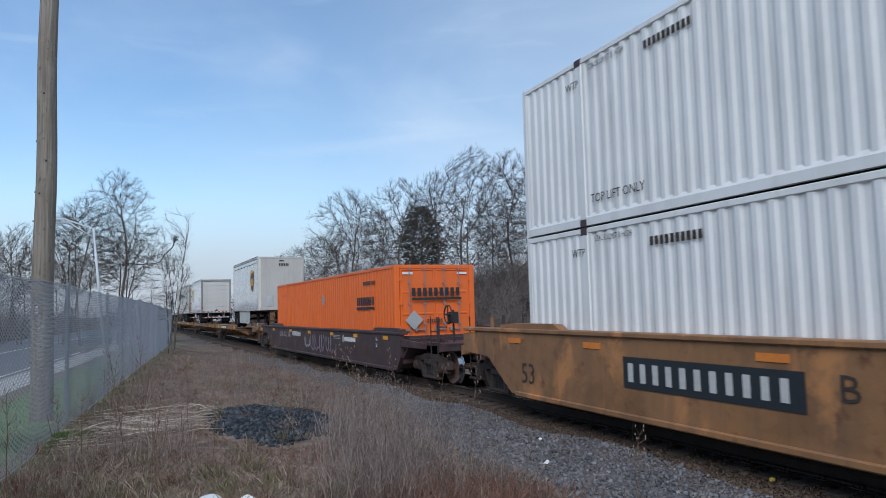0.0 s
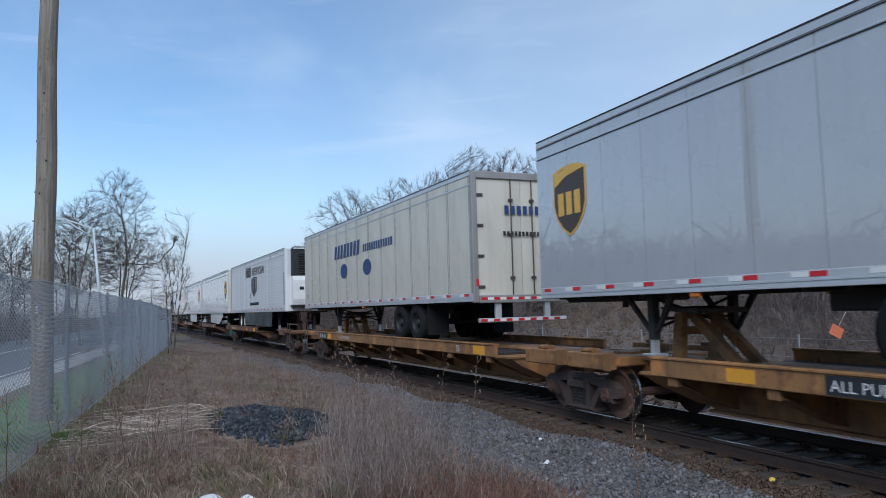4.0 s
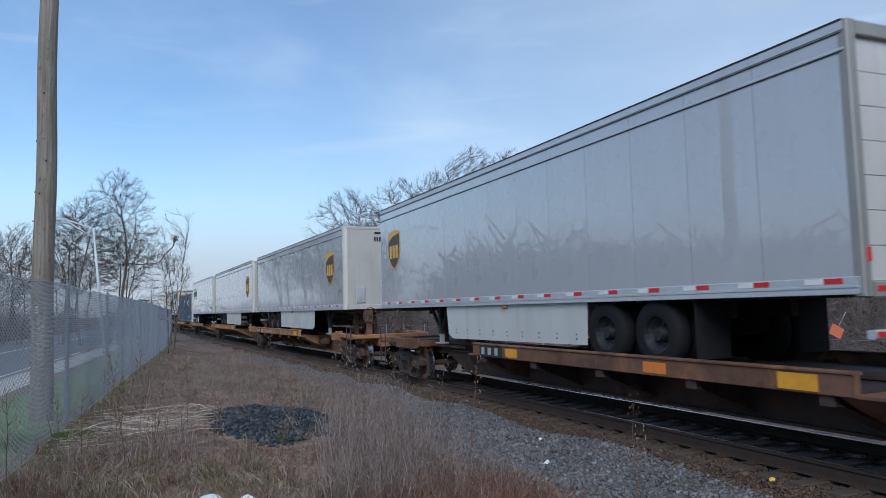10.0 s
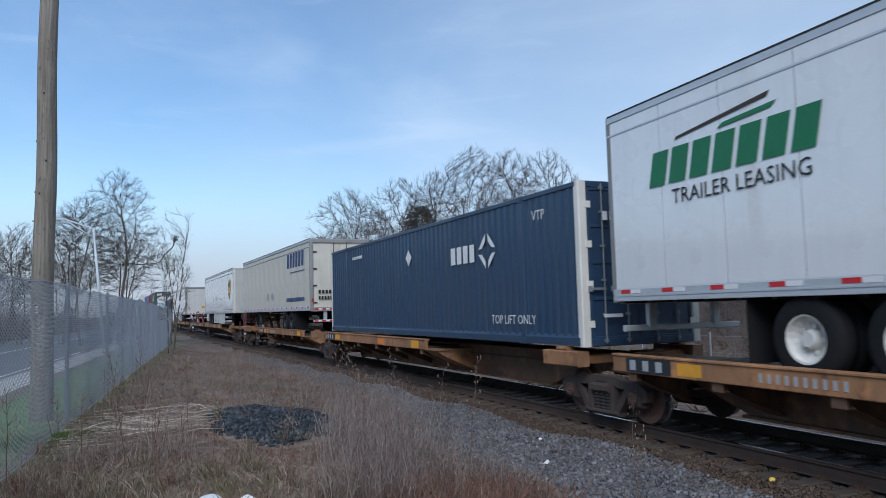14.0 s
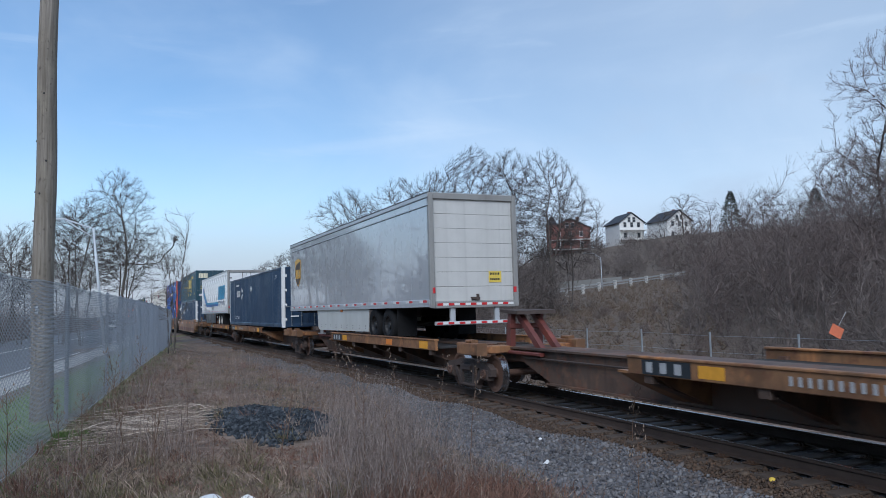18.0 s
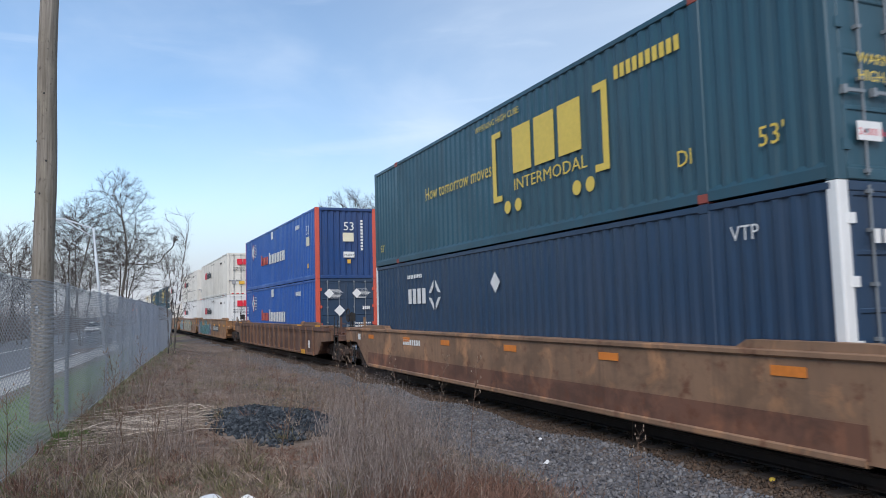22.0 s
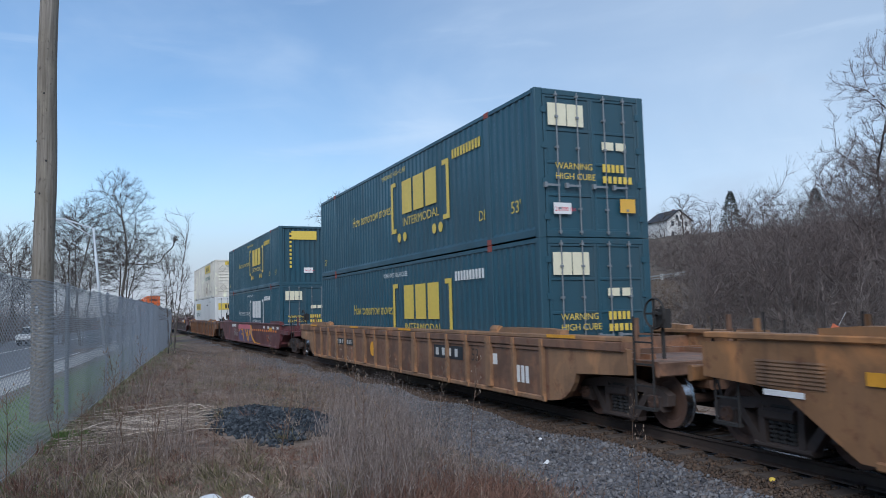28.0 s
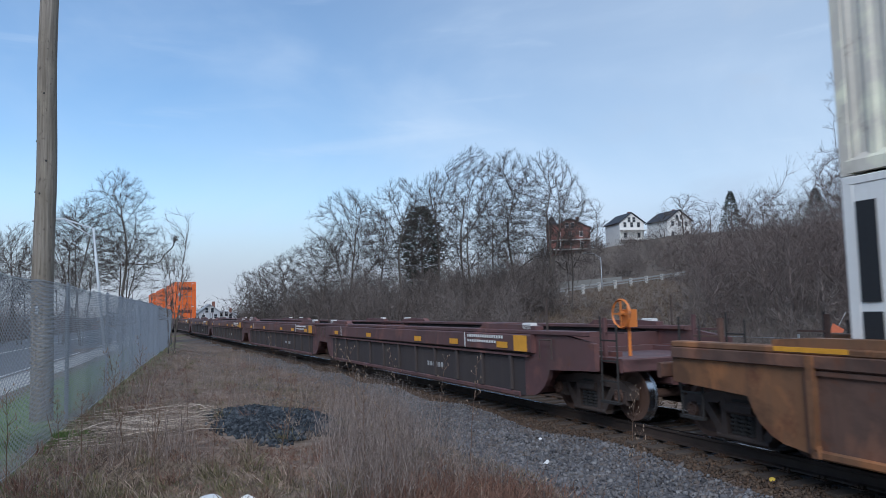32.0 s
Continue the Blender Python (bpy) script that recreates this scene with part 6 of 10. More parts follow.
def colonise(rng, nodes, parents, pts, step, reach, kill, rise=0.16, rounds=110, keep_on=0.35):
    """Branches grow towards the free points of a crown, mostly straight on, and fork where these pull apart."""
    N = np.array([np.asarray(p, float) for p in nodes])
    parents = list(parents)
    D = np.array([N[i] - N[p] if p >= 0 else (0.0, 0.0, step) for i, p in enumerate(parents)]) / step
    dd = np.linalg.norm(pts[:, None, :] - N[None], axis=2)
    near, dist = dd.argmin(1), dd.min(1)
    nr = np.random.default_rng(rng.randrange(1 << 30))
    for _ in range(rounds):
        act = dist < reach
        if not act.any():
            reach *= 1.5
            if reach > 60:
                break
            continue
        who = near[act]
        pull = pts[act] - N[who]
        pull /= np.linalg.norm(pull, axis=1)[:, None] + 1e-9
        ids, inv = np.unique(who, return_inverse=True)
        d = np.zeros((len(ids), 3))
        np.add.at(d, inv, pull)
        d /= np.linalg.norm(d, axis=1)[:, None] + 1e-9
        d += D[ids] * keep_on + nr.normal(0, 0.10, d.shape)
        d[:, 2] += rise
        d /= np.linalg.norm(d, axis=1)[:, None] + 1e-9
        fresh = N[ids] + d * step
        start = len(N)
        N, D = np.concatenate([N, fresh]), np.concatenate([D, d])
        parents.extend(ids.tolist())
        d2 = np.linalg.norm(pts[:, None, :] - fresh[None], axis=2)
        k, m = d2.argmin(1), d2.min(1)
        closer = m < dist
        near, dist = np.where(closer, start + k, near), np.where(closer, m, dist)
        alive = dist > kill
        pts, near, dist = pts[alive], near[alive], dist[alive]
        if len(pts) == 0:
            break
    return N, np.array(parents)


def skeleton(seed, h, base, radius, stems=1, leader=0.62, n=700, step=0.26, lean=0.06, tip=0.006, power=2.3, twigs=3, twig_len=0.55, boughs=(), limbs=9, slant=1.0):
    """A bare tree as rows of p0, p1, r0, r1: thick limbs, then thin branches and twigs, then the tips."""
    rng = random.Random(seed)
    nodes, parents = [], []
    for k in range(stems):
        a = rng.uniform(0, 6.283) if stems > 1 else rng.uniform(-0.6, 0.6)
        p = np.array((math.cos(a), math.sin(a), 0)) * (0.0 if stems == 1 else 0.22)
        d = np.array((math.cos(a) * lean * (1 if stems == 1 else 2.6), math.sin(a) * lean * (1 if stems == 1 else 2.6), 1.0))
        last = -1
        top = base + (h - base) * leader * (1 if k == 0 else rng.uniform(0.5, 0.95))
        while p[2] < top:
            nodes.append(p.copy())
            parents.append(last)
            last = len(nodes) - 1
            d += np.array((rng.gauss(0, 0.035) - 0.05 * p[0] * (stems == 1), rng.gauss(0, 0.035) - 0.05 * p[1] * (stems == 1), 0.03))
            d /= np.linalg.norm(d)
            p = p + d * step
    stem_end = len(nodes)
    # main limbs: out at a slant from the stems, then more upright
    for k in range(limbs):
        j = rng.choice([i for i in range(stem_end) if nodes[i][2] > base * 0.72] or [stem_end - 1])
        ang = k * 2.4 + rng.uniform(-0.5, 0.5)
        p, last = nodes[j].copy(), j
        high = (p[2] - base * 0.72) / max(0.1, h - base * 0.72)
        m = int(radius * rng.uniform(0.7, 1.1) * (1.1 - 0.5 * high) / step)
        flat = rng.uniform(0.75, 1.25) * slant
        for i in range(m):
            v = np.array((math.cos(ang) * flat, math.sin(ang) * flat, 0.45 + 0.9 * high + 0.5 * i / max(m, 1))) + np.array((rng.gauss(0, 0.14), rng.gauss(0, 0.14), rng.gauss(0, 0.12)))
            p = p + v / np.linalg.norm(v) * step
            if p[2] > h * 0.97:
                break
            nodes.append(p.copy())
            parents.append(last)
            last = len(nodes) - 1
    for z, ang, reach_out, lift in boughs:
        # a long low bough that sags out and then turns up
        j = min(range(stem_end), key=lambda i: abs(nodes[i][2] - z))
        p, last = nodes[j].copy(), j
        m = int(reach_out / step)
        for i in range(m):
            up = -0.10 + lift * (i / m) ** 1.3
            v = np.array((math.cos(ang + 0.08 * math.sin(i)), math.sin(ang), up + rng.gauss(0, 0.07)))
            p = p + v / np.linalg.norm(v) * step
            nodes.append(p.copy())
            parents.append(last)
            last = len(nodes) - 1
    pts = crown_points(rng, n, h, base, radius)
    if boughs:
        e = nodes[-1]
        pts = np.concatenate([pts, e + np.random.default_rng(seed).normal(0, 0.55, (n // 12, 3)) + np.array((0, 0, 0.6))])
    N, par = colonise(rng, nodes, parents, pts, step, radius * 0.7 + 0.6, step * 1.9)
    kids = np.zeros(len(N), int)
    area = np.zeros(len(N))
    for i in range(len(N) - 1, -1, -1):
        if kids[i] == 0:
            area[i] = tip ** power
        if par[i] >= 0:
            kids[par[i]] += 1
            area[par[i]] += area[i]
    r = area ** (1 / power)
    has = par >= 0
    seg = np.concatenate([N[par[has]], N[has], np.minimum(r[par[has]], r[has] * 1.25)[:, None], r[has][:, None]], 1)
    thick = seg[:, 6] > tip * 5
    nr = np.random.default_rng(seed)
    fine = np.nonzero(has & (r < tip * 2.6))[0]
    fine = np.repeat(fine, twigs)
    d = N[fine] - N[par[fine]]
    d /= np.linalg.norm(d, axis=1)[:, None] + 1e-9
    out = N[fine] - np.array((0, 0, base + (h - base) * 0.2))
    out /= np.linalg.norm(out, axis=1)[:, None] + 1e-9
    d = d * 0.75 + out * 0.35 + nr.normal(0, 0.36, d.shape) + np.array((0, 0, 0.12))
    d /= np.linalg.norm(d, axis=1)[:, None] + 1e-9
    p0 = N[fine] - (N[fine] - N[par[fine]]) * nr.random((len(fine), 1))
    l = twig_len * nr.uniform(0.35, 1.0, len(fine))[:, None]
    p1 = p0 + d * l
    tw = np.concatenate([p0, p1, np.full((len(fine), 1), tip * 0.52), np.full((len(fine), 1), tip * 0.24)], 1)
    side = d + nr.normal(0, 0.38, d.shape)
    mid = p0 + d * l * 0.5
    tw2 = np.concatenate([mid, mid + side / (np.linalg.norm(side, axis=1)[:, None] + 1e-9) * l * 0.5, np.full((len(fine), 1), tip * 0.42), np.full((len(fine), 1), tip * 0.22)], 1)
    return seg[thick], np.concatenate([seg[~thick], tw, tw2]), p1


def bare_tree(x, y, height, label, seed, base=None, radius=None, z=None, twig=None, name="bare_tree", turn=0.0, buds=0.0, **kw):
    z = ground_at(x, y) - 0.1 if z is None else z
    tree = tagged(new(name), label, "tree", "bare trees")
    tree.matrix_basis = pose(x, y, z, 0, 0, turn)
    limbs, thin, tips = skeleton(seed, height, base if base is not None else height * 0.42, radius or height * 0.26, **kw)
    v, f = tubes(limbs, 7)
    part("trunk", big_mesh("trunk", v, f, TRUNK), TRUNK, tree)
    v, f = slivers(thin * np.array([1, 1, 1, 1, 1, 1, 1.3, 1.3]), seed)
    m = twig or BARK
    crown = part("crown", big_mesh("crown", v, f, m), m, tree, "leafless spreading twigs")
    if buds:
        e = tips[::2]
        row = np.concatenate([e - np.array((0, 0, buds)), e + np.array((0, 0, buds)), np.full((len(e), 1), buds * 0.7), np.full((len(e), 1), buds * 0.5)], 1)
        v, f = slivers(row, seed + 1)
        tagged(part("buds", big_mesh("buds", v, f, BUDS), BUDS, crown, "small reddish buds"), kind="stuff")
    return tree


BUDS = island("red_buds", [(0.10, 0.060, 0.052), (0.17, 0.105, 0.085), (0.13, 0.078, 0.066)], 0.9)
SHRUBS = {}


def shrub_rows(k, tall):
    """Rows of segments of one of a few bare many-stemmed shrubs, one metre high."""
    if (k, tall) not in SHRUBS:
        h = 4.0
        a, b, _ = skeleton(900 + k, h, 0.5 if not tall else 1.2, 1.5 if not tall else 1.15, stems=5, leader=0.75, n=260, step=0.19, lean=0.13, tip=0.0080, twigs=3, twig_len=0.55, limbs=8)
        rows = np.concatenate([a, b])
        rows[:, :6] /= h
        SHRUBS[(k, tall)] = rows
    return SHRUBS[(k, tall)]


def shrubbery(name, label, pts, heights, mat, seed, girth=1.0, tall=False, share=1.0):
    """A thicket of branching bare shrubs in one mesh."""
    rng = np.random.default_rng(seed)
    blocks = []
    for p, h in zip(pts, heights):
        rows = shrub_rows(int(rng.integers(0, 6)), tall)
        if share < 1:
            rows = rows[rng.random(len(rows)) < share]
        a, w = rng.uniform(0, 6.283), rng.uniform(0.85, 1.35)
        c, s_ = math.cos(a) * w, math.sin(a) * w
        rot = np.array([(c, -s_, 0), (s_, c, 0), (0, 0, 1)])
        q = rows.copy()
        q[:, :3] = rows[:, :3] @ rot.T * h + p
        q[:, 3:6] = rows[:, 3:6] @ rot.T * h + p
        q[:, 6:] *= girth * rng.uniform(0.8, 1.3)
        blocks.append(q)
    v, f = slivers(np.concatenate(blocks), seed)
    return tagged(new(name, big_mesh(name, v, f, mat)), label, "shrubs", kind="stuff")


def brush(name, label, pts, heights, per, mat, seed, width=0.014, spread=0.55, straight=False):
    """A thicket of bare shrubs in one mesh."""
    rng = np.random.default_rng(seed)
    pts, heights = np.repeat(pts, per, 0), np.repeat(heights, per)
    n = len(pts)
    a = rng.uniform(0, 2 * np.pi, n)
    lv = rng.random(n)
    h = heights * rng.uniform(0.6, 1.0, n)
    b = rng.uniform(0, 2 * np.pi, n)
    off = spread * 0.55 * h * np.where(lv < 0.25, 0.1, np.sqrt(rng.random(n)))
    z0 = np.where(lv < 0.25, 0.0, h * rng.uniform(0.08, 0.72, n))
    start = pts + np.stack([np.cos(b) * off, np.sin(b) * off, z0], 1)
    l = h * np.where(lv < 0.25, rng.uniform(0.35, 0.6, n), rng.uniform(0.12, 0.34, n))
    rise = rng.uniform(0.15, 1.0, n)
    flat = np.sqrt(1 - rise ** 2 * 0.9)
    tip = start + np.stack([np.cos(a) * flat * l, np.sin(a) * flat * l, rise * l], 1)
    bend = rng.normal(0, 0.10, (n, 3)) * l[:, None]
    w = width * np.where(lv < 0.25, 1.5, 0.8) * rng.uniform(0.6, 1.4, n)
    if straight:
        v, f = slivers(np.concatenate([start, tip, w[:, None], w[:, None] * 0.4], 1), seed)
    else:
        v, f = ribbons(start, tip, w, bend)
    return tagged(new(name, big_mesh(name, v, f, mat)), label, "shrubs", kind="stuff")


# ---- beyond the fence: pole, fence, road ----
def build_pole():
    m, nt, bsdf, co = start_material("weathered_pole")
    grain = noise_node(nt, co, 9, 6, (3.0, 3.0, 0.12), lo=0.3, hi=0.7)
    blot = noise_node(nt, co, 1.6, 5, (1, 1, 0.5))
    c = mix_node(nt, grain, (0.145, 0.125, 0.105), (0.34, 0.30, 0.255))
    c = mix_node(nt, scaled(nt, blot, 0.6), c, (0.15, 0.125, 0.09))
    lich = noise_node(nt, co, 4.5, 6, (1, 1, 0.55), lo=0.52, hi=0.70)
    c = mix_node(nt, scaled(nt, lich, 0.55), c, (0.30, 0.265, 0.20))
    pit = noise_node(nt, co, 16, 4, (1, 1, 0.6), lo=0.60, hi=0.72)
    c = mix_node(nt, scaled(nt, pit, 0.7), c, (0.075, 0.06, 0.05))
    nt.links.new(c, bsdf.inputs["Base Color"])
    bsdf.inputs["Roughness"].default_value = 0.9
    bump(nt, bsdf, grain, 0.6, 0.02)
    pole = tagged(new("utility_pole"), "tall weathered grey-brown timber utility pole behind the fence", "pole")
    x, y = -7.63, 14.0
    pole.matrix_basis = pose(x, y, ground_at(x, y) - 0.2, 0, 0.25, 0)
    rng = random.Random(9)
    vs, fs, n = [], [], 16
    for i in range(25):
        r = 0.205 - 0.0024 * i
        for k in range(n):
            a = 2 * math.pi * k / n
            vs.append((0.012 * math.sin(i * 0.8) + r * math.cos(a), 0.012 * math.cos(i * 0.6) + r * math.sin(a), i * 0.5))
    for i in range(24):
        fs += [(i * n + k, i * n + (k + 1) % n, (i + 1) * n + (k + 1) % n, (i + 1) * n + k) for k in range(n)]
    me = big_mesh("shaft", vs, fs, m)
    me.polygons.foreach_set("use_smooth", [True] * len(me.polygons))
    part("shaft", me, m, pole)
    for i in range(14):
        a, z = rng.uniform(3.4, 6.0), rng.uniform(1.5, 9.5)
        r = 0.195 - 0.0048 * z
        part("knot", once(("knot", i % 2), lambda: Shape().tube((0, 0, 0), (0.012, 0, 0), 0.022, 0.014, 8).mesh("knot", BLACK)), BLACK, pole).matrix_basis = pose(r * math.cos(a), r * math.sin(a), z, 0, 0, math.degrees(a))
    part("pole_tag", Shape().box(-0.03, 0.03, -0.215, -0.205, 2.2, 2.35).mesh("pole_tag", GALV), GALV, pole)


build_pole()
FENCE_H = 2.45


def fence_point(d, z=0.0):
    p = FENCE_A + FENCE_D * d
    return Vector((p[0], p[1], ground_at(p[0], p[1]) + z))


FENCE_POST = plain("dull_galvanised", (0.165, 0.18, 0.20), 0.55, 0.5, 0.25, 7)


def build_fence():
    fence = tagged(new("chain_link_fence"), "tall galvanised chain-link fence with tubular posts along the verge", "fence")
    post = Shape().tube((0, 0, -0.3), (0, 0, FENCE_H), 0.036, n=10).tube((0, 0, FENCE_H), (0, 0, FENCE_H + 0.05), 0.042, 0.01, 10).mesh("post", FENCE_POST)
    ds = [-9.2, 0.0, 5.55, 8.6, 11.6, 14.8, 18.7, 22.0, 25.0, 28.0, 31.0, 34.0, 37.0, 40.0]
    for d in ds:
        p = part("post", post, FENCE_POST, fence)
        p.matrix_basis = Matrix.Translation(fence_point(d))
    # woven wire: two families of slanted wires
    wire_mat = plain("fence_wire", (0.27, 0.29, 0.32), 0.5, 0.5, 0.2, 3)
    segs = []
    a0, a1, pitch = -9.2, 40.0, 0.0745
    n = int((a1 - a0 + FENCE_H) / pitch)
    zs = [fence_point(d).z for d in np.arange(a0 - 3, a1 + 4, 0.5)]
    def gz(d):
        return float(np.interp(d, np.arange(a0 - 3, a1 + 4, 0.5), zs))
    for i in range(n):
        for fam in (0, 1):
            s = a0 - FENCE_H + i * pitch
            da, db = (s, s + FENCE_H) if fam == 0 else (s + FENCE_H, s)
            za, zb = 0.03, FENCE_H
            lo, hi = (da, db) if da < db else (db, da)
            if hi < a0 + 0.02 or lo > a1:
                continue
            A = Vector((*(FENCE_A + FENCE_D * da), gz(da) + za))
            B = Vector((*(FENCE_A + FENCE_D * db), gz(db) + zb))
            if lo < a0:
                t = (a0 - lo) / (hi - lo)
                if da < db:
                    A = A.lerp(B, t)
                else:
                    B = B.lerp(A, t)
            off = 0.004 if fam else -0.004
            N = Vector((-0.951 * off, -0.309 * off, 0)) + Vector((0.951 * 0.045, 0.309 * 0.045, 0))
            segs.append((*(A + N), *(B + N), 0.0025, 0.0025))
    v, f = tubes(segs, 4)
    w = part("wire_mesh", big_mesh("wire_mesh", v, f, wire_mat), wire_mat, fence, "woven diamond wire")
    tagged(w, kind="stuff")
    for z in (FENCE_H - 0.01, 0.06):
        rails = [(*(fence_point(d, z) + Vector((0.045, 0.015, 0))), *(fence_point(d + 1, z) + Vector((0.045, 0.015, 0))), 0.006, 0.006) for d in np.arange(a0, a1, 1.0)]
        v, f = tubes(rails, 5)
        tagged(part("tension_wire", big_mesh("tension_wire", v, f, GALV), GALV, fence), kind="stuff")


build_fence()


def strip(name, label, cat, f0, f1, d0, d1, mat, lift, thick=0.1):
    """A band that runs along the fence between two distances beyond it."""
    ds = np.arange(d0, d1 + 0.1, 3.0)
    sh = Shape()
    n = FENCE_D[1] * -1, FENCE_D[0]
    rows = []
    for d in ds:
        row = []
        for f in (f0, f1):
            p = FENCE_A + FENCE_D * d + np.array((-0.951, -0.309)) * f
            row.append((p[0], p[1]))
        rows.append(row)
    for (a, b), (c, e) in zip(rows, rows[1:]):
        za = lift
        sh.add([(*a, za - thick), (*b, za - thick), (*e, za - thick), (*c, za - thick), (*a, za), (*b, za), (*e, za), (*c, za)], [(4, 5, 6, 7), (0, 1, 5, 4), (2, 3, 7, 6), (1, 2, 6, 5), (3, 0, 4, 7)])
    return tagged(new(name, sh.mesh(name, mat)), label, cat, kind="structure")


ROAD_Z = -0.17
strip("road", "grey asphalt road beyond the fence", "road", 4.1, 15.5, -30, 150, plain("asphalt", (0.15, 0.155, 0.165), 0.8, 0, 0.25, 3), ROAD_Z)
strip("pavement", "pale concrete pavement beside the road", "pavement", 2.2, 4.0, -30, 110, plain("concrete", (0.50, 0.485, 0.455), 0.85, 0, 0.2, 1.4), ROAD_Z + 0.15, 0.2)
strip("kerb", "pale concrete kerb", "kerb", 3.95, 4.12, -30, 110, plain("kerb_concrete", (0.42, 0.41, 0.39), 0.8, 0, 0.2, 3), ROAD_Z + 0.156, 0.25)
strip("road_line", "worn white edge line on the road", "road marking", 9.9, 10.05, -30, 120, WHITE, ROAD_Z + 0.006, 0.004)
strip("road_line", "worn white edge line on the road", "road marking", 4.9, 5.02, -30, 120, WHITE, ROAD_Z + 0.006, 0.004)


def build_street_lamp(x, y, z, h, reach, turn, label, mat, lean=0.0):
    lamp = tagged(new("street_lamp"), label, "street lamp")
    lamp.matrix_basis = pose(x, y, z, 0, lean, turn)
    part("lamp_post", Shape().tube((0, 0, 0), (0, 0, h), 0.085, 0.05, 12).tube((0, 0, 0), (0, 0, 0.4), 0.13, 0.11, 12).mesh("lamp_post", mat, True), mat, lamp)
    sh = Shape()
    pts = [Vector((-reach * t, 0, h - 0.05 + 0.72 * min(1.0, t / 0.62))) for t in np.linspace(0, 1, 9)]
    for a, b in zip(pts, pts[1:]):
        sh.tube(a, b, 0.035, n=8)
    sh.tube((0, 0, h - 0.55), (-reach * 0.55, 0, h + 0.50), 0.022, n=6)
    part("arm", sh.mesh("arm", mat), mat, lamp)
    e = pts[-1]
    part("lamp_head", Shape().box(e.x - 0.6, e.x + 0.05, -0.14, 0.14, e.z - 0.06, e.z + 0.06, 0.05).mesh("lamp_head", mat), mat, lamp)
    return lamp


LAMP_GREY = plain("lamp_grey", (0.50, 0.52, 0.55), 0.5, 0.2, 0.15, 6)
build_street_lamp(-18.6, 40.5, -0.2, 7.1, 2.4, 12, "leaning grey metal street lamp beside the road", LAMP_GREY, -5.5)
build_street_lamp(24.0, 112.0, 2.6, 6.4, 2.0, 0, "slim grey street lamp on the road above", GALV)

# ---- trees ----
ROADSIDE = "tall leafless roadside tree with spreading limbs"
bare_tree(-23.0, 52, 12.6, ROADSIDE + " and one long low bough", 2, 5.4, 2.9, n=2500, step=0.22, lean=0.05, leader=0.7, tip=0.0072, twigs=5, twig_len=0.6, limbs=13, boughs=((3.4, 0.05, 4.0, 1.1), (5.2, 2.9, 2.2, 0.5), (5.8, 0.4, 2.2, 0.4)))
for x, y, h, b, r, sd, st in ((-27.4, 56, 11.6, 4.6, 2.5, 5, 3), (-30.2, 58, 10.6, 4.0, 2.4, 8, 2), (-35.0, 61, 10.4, 3.6, 2.6, 11, 2), (-25.4, 58, 9.8, 4.0, 2.0, 21, 2), (-38.5, 64, 10.0, 3.4, 2.6, 22, 1)):
    bare_tree(x, y, h, ROADSIDE, sd, b, r * 1.15, stems=st + 1, n=2600, step=0.22, lean=0.05, tip=0.0075, twigs=5, twig_len=0.65, limbs=14)
bare_tree(-14.3, 38.4, 7.5, "slender leafless sapling with several upright stems", 31, 1.7, 1.15, stems=5, n=900, leader=0.97, step=0.2, lean=0.022, limbs=26, slant=0.4, tip=0.0065, twigs=3, twig_len=0.6, twig=TWIG, name="bare_sapling")
bare_tree(-14.9, 36.8, 4.6, "slender leafless sapling beside the fence", 33, 1.0, 0.7, stems=3, n=120, leader=0.9, step=0.2, lean=0.05, tip=0.005, twigs=2, twig=TWIG, name="bare_sapling")
BEYOND = "leafless grey-brown tree beyond the track"
for x, y, h, b, r, sd, st, n in ((-8.4, 66, 13.4, 5.6, 3.5, 3, 1, 950), (-12.6, 72, 10.0, 4.2, 2.7, 14, 2, 520), (-3.6, 64, 13.6, 5.6, 3.2, 6, 1, 800), (-0.6, 66, 14.4, 5.8, 3.2, 17, 1, 760), (2.9, 62, 15.3, 5.6, 4.0, 9, 2, 1000),
                                 (6.0, 63, 15.0, 5.6, 3.4, 23, 1, 800), (8.9, 62, 14.2, 5.0, 3.4, 24, 2, 800), (-10.4, 74, 11.4, 4.6, 2.8, 71, 1, 500), (-6.0, 72, 12.2, 4.6, 2.8, 72, 1, 500), (4.6, 70, 13.6, 5.0, 3.0, 74, 1, 520),
                                 (-16.0, 80, 9.6, 3.4, 2.6, 12, 2, 420), (-19.4, 88, 9.4, 3.4, 2.6, 15, 1, 380), (-22.8, 96, 9.0, 3.0, 2.6, 35, 2, 380), (-27, 108, 9.4, 3.2, 2.8, 18, 2, 340), (-32, 120, 9.2, 3.2, 3.0, 20, 2, 320), (11.6, 66, 11.0, 4.0, 2.8, 76, 2, 420)):
    bare_tree(x, y, h, BEYOND, sd, b, r * 1.1, stems=st, n=int(n * 2.3), step=0.25, lean=0.05 if st == 1 else 0.10, tip=0.0085, twig_len=0.75, twigs=5, limbs=13, slant=0.8)
for x, y, h, r, sd, st in ((23.6, 36.5, 15.2, 4.2, 41, 2), (25.4, 40, 12.6, 3.6, 44, 2), (20.6, 37.0, 8.6, 2.6, 46, 3), (18.6, 42, 7.4, 2.4, 48, 3), (26.0, 46, 10.4, 3.2, 50, 2), (15.8, 47, 6.6, 2.2, 49, 3), (23.6, 33.0, 9.4, 2.6, 43, 2)):
    bare_tree(x, y, h, "leafless tree with reddish buds on the slope", sd, h * 0.3, r, stems=st, n=2500, step=0.2, lean=0.07, tip=0.0066, twigs=4, twig=BUD, buds=0.016, limbs=14)
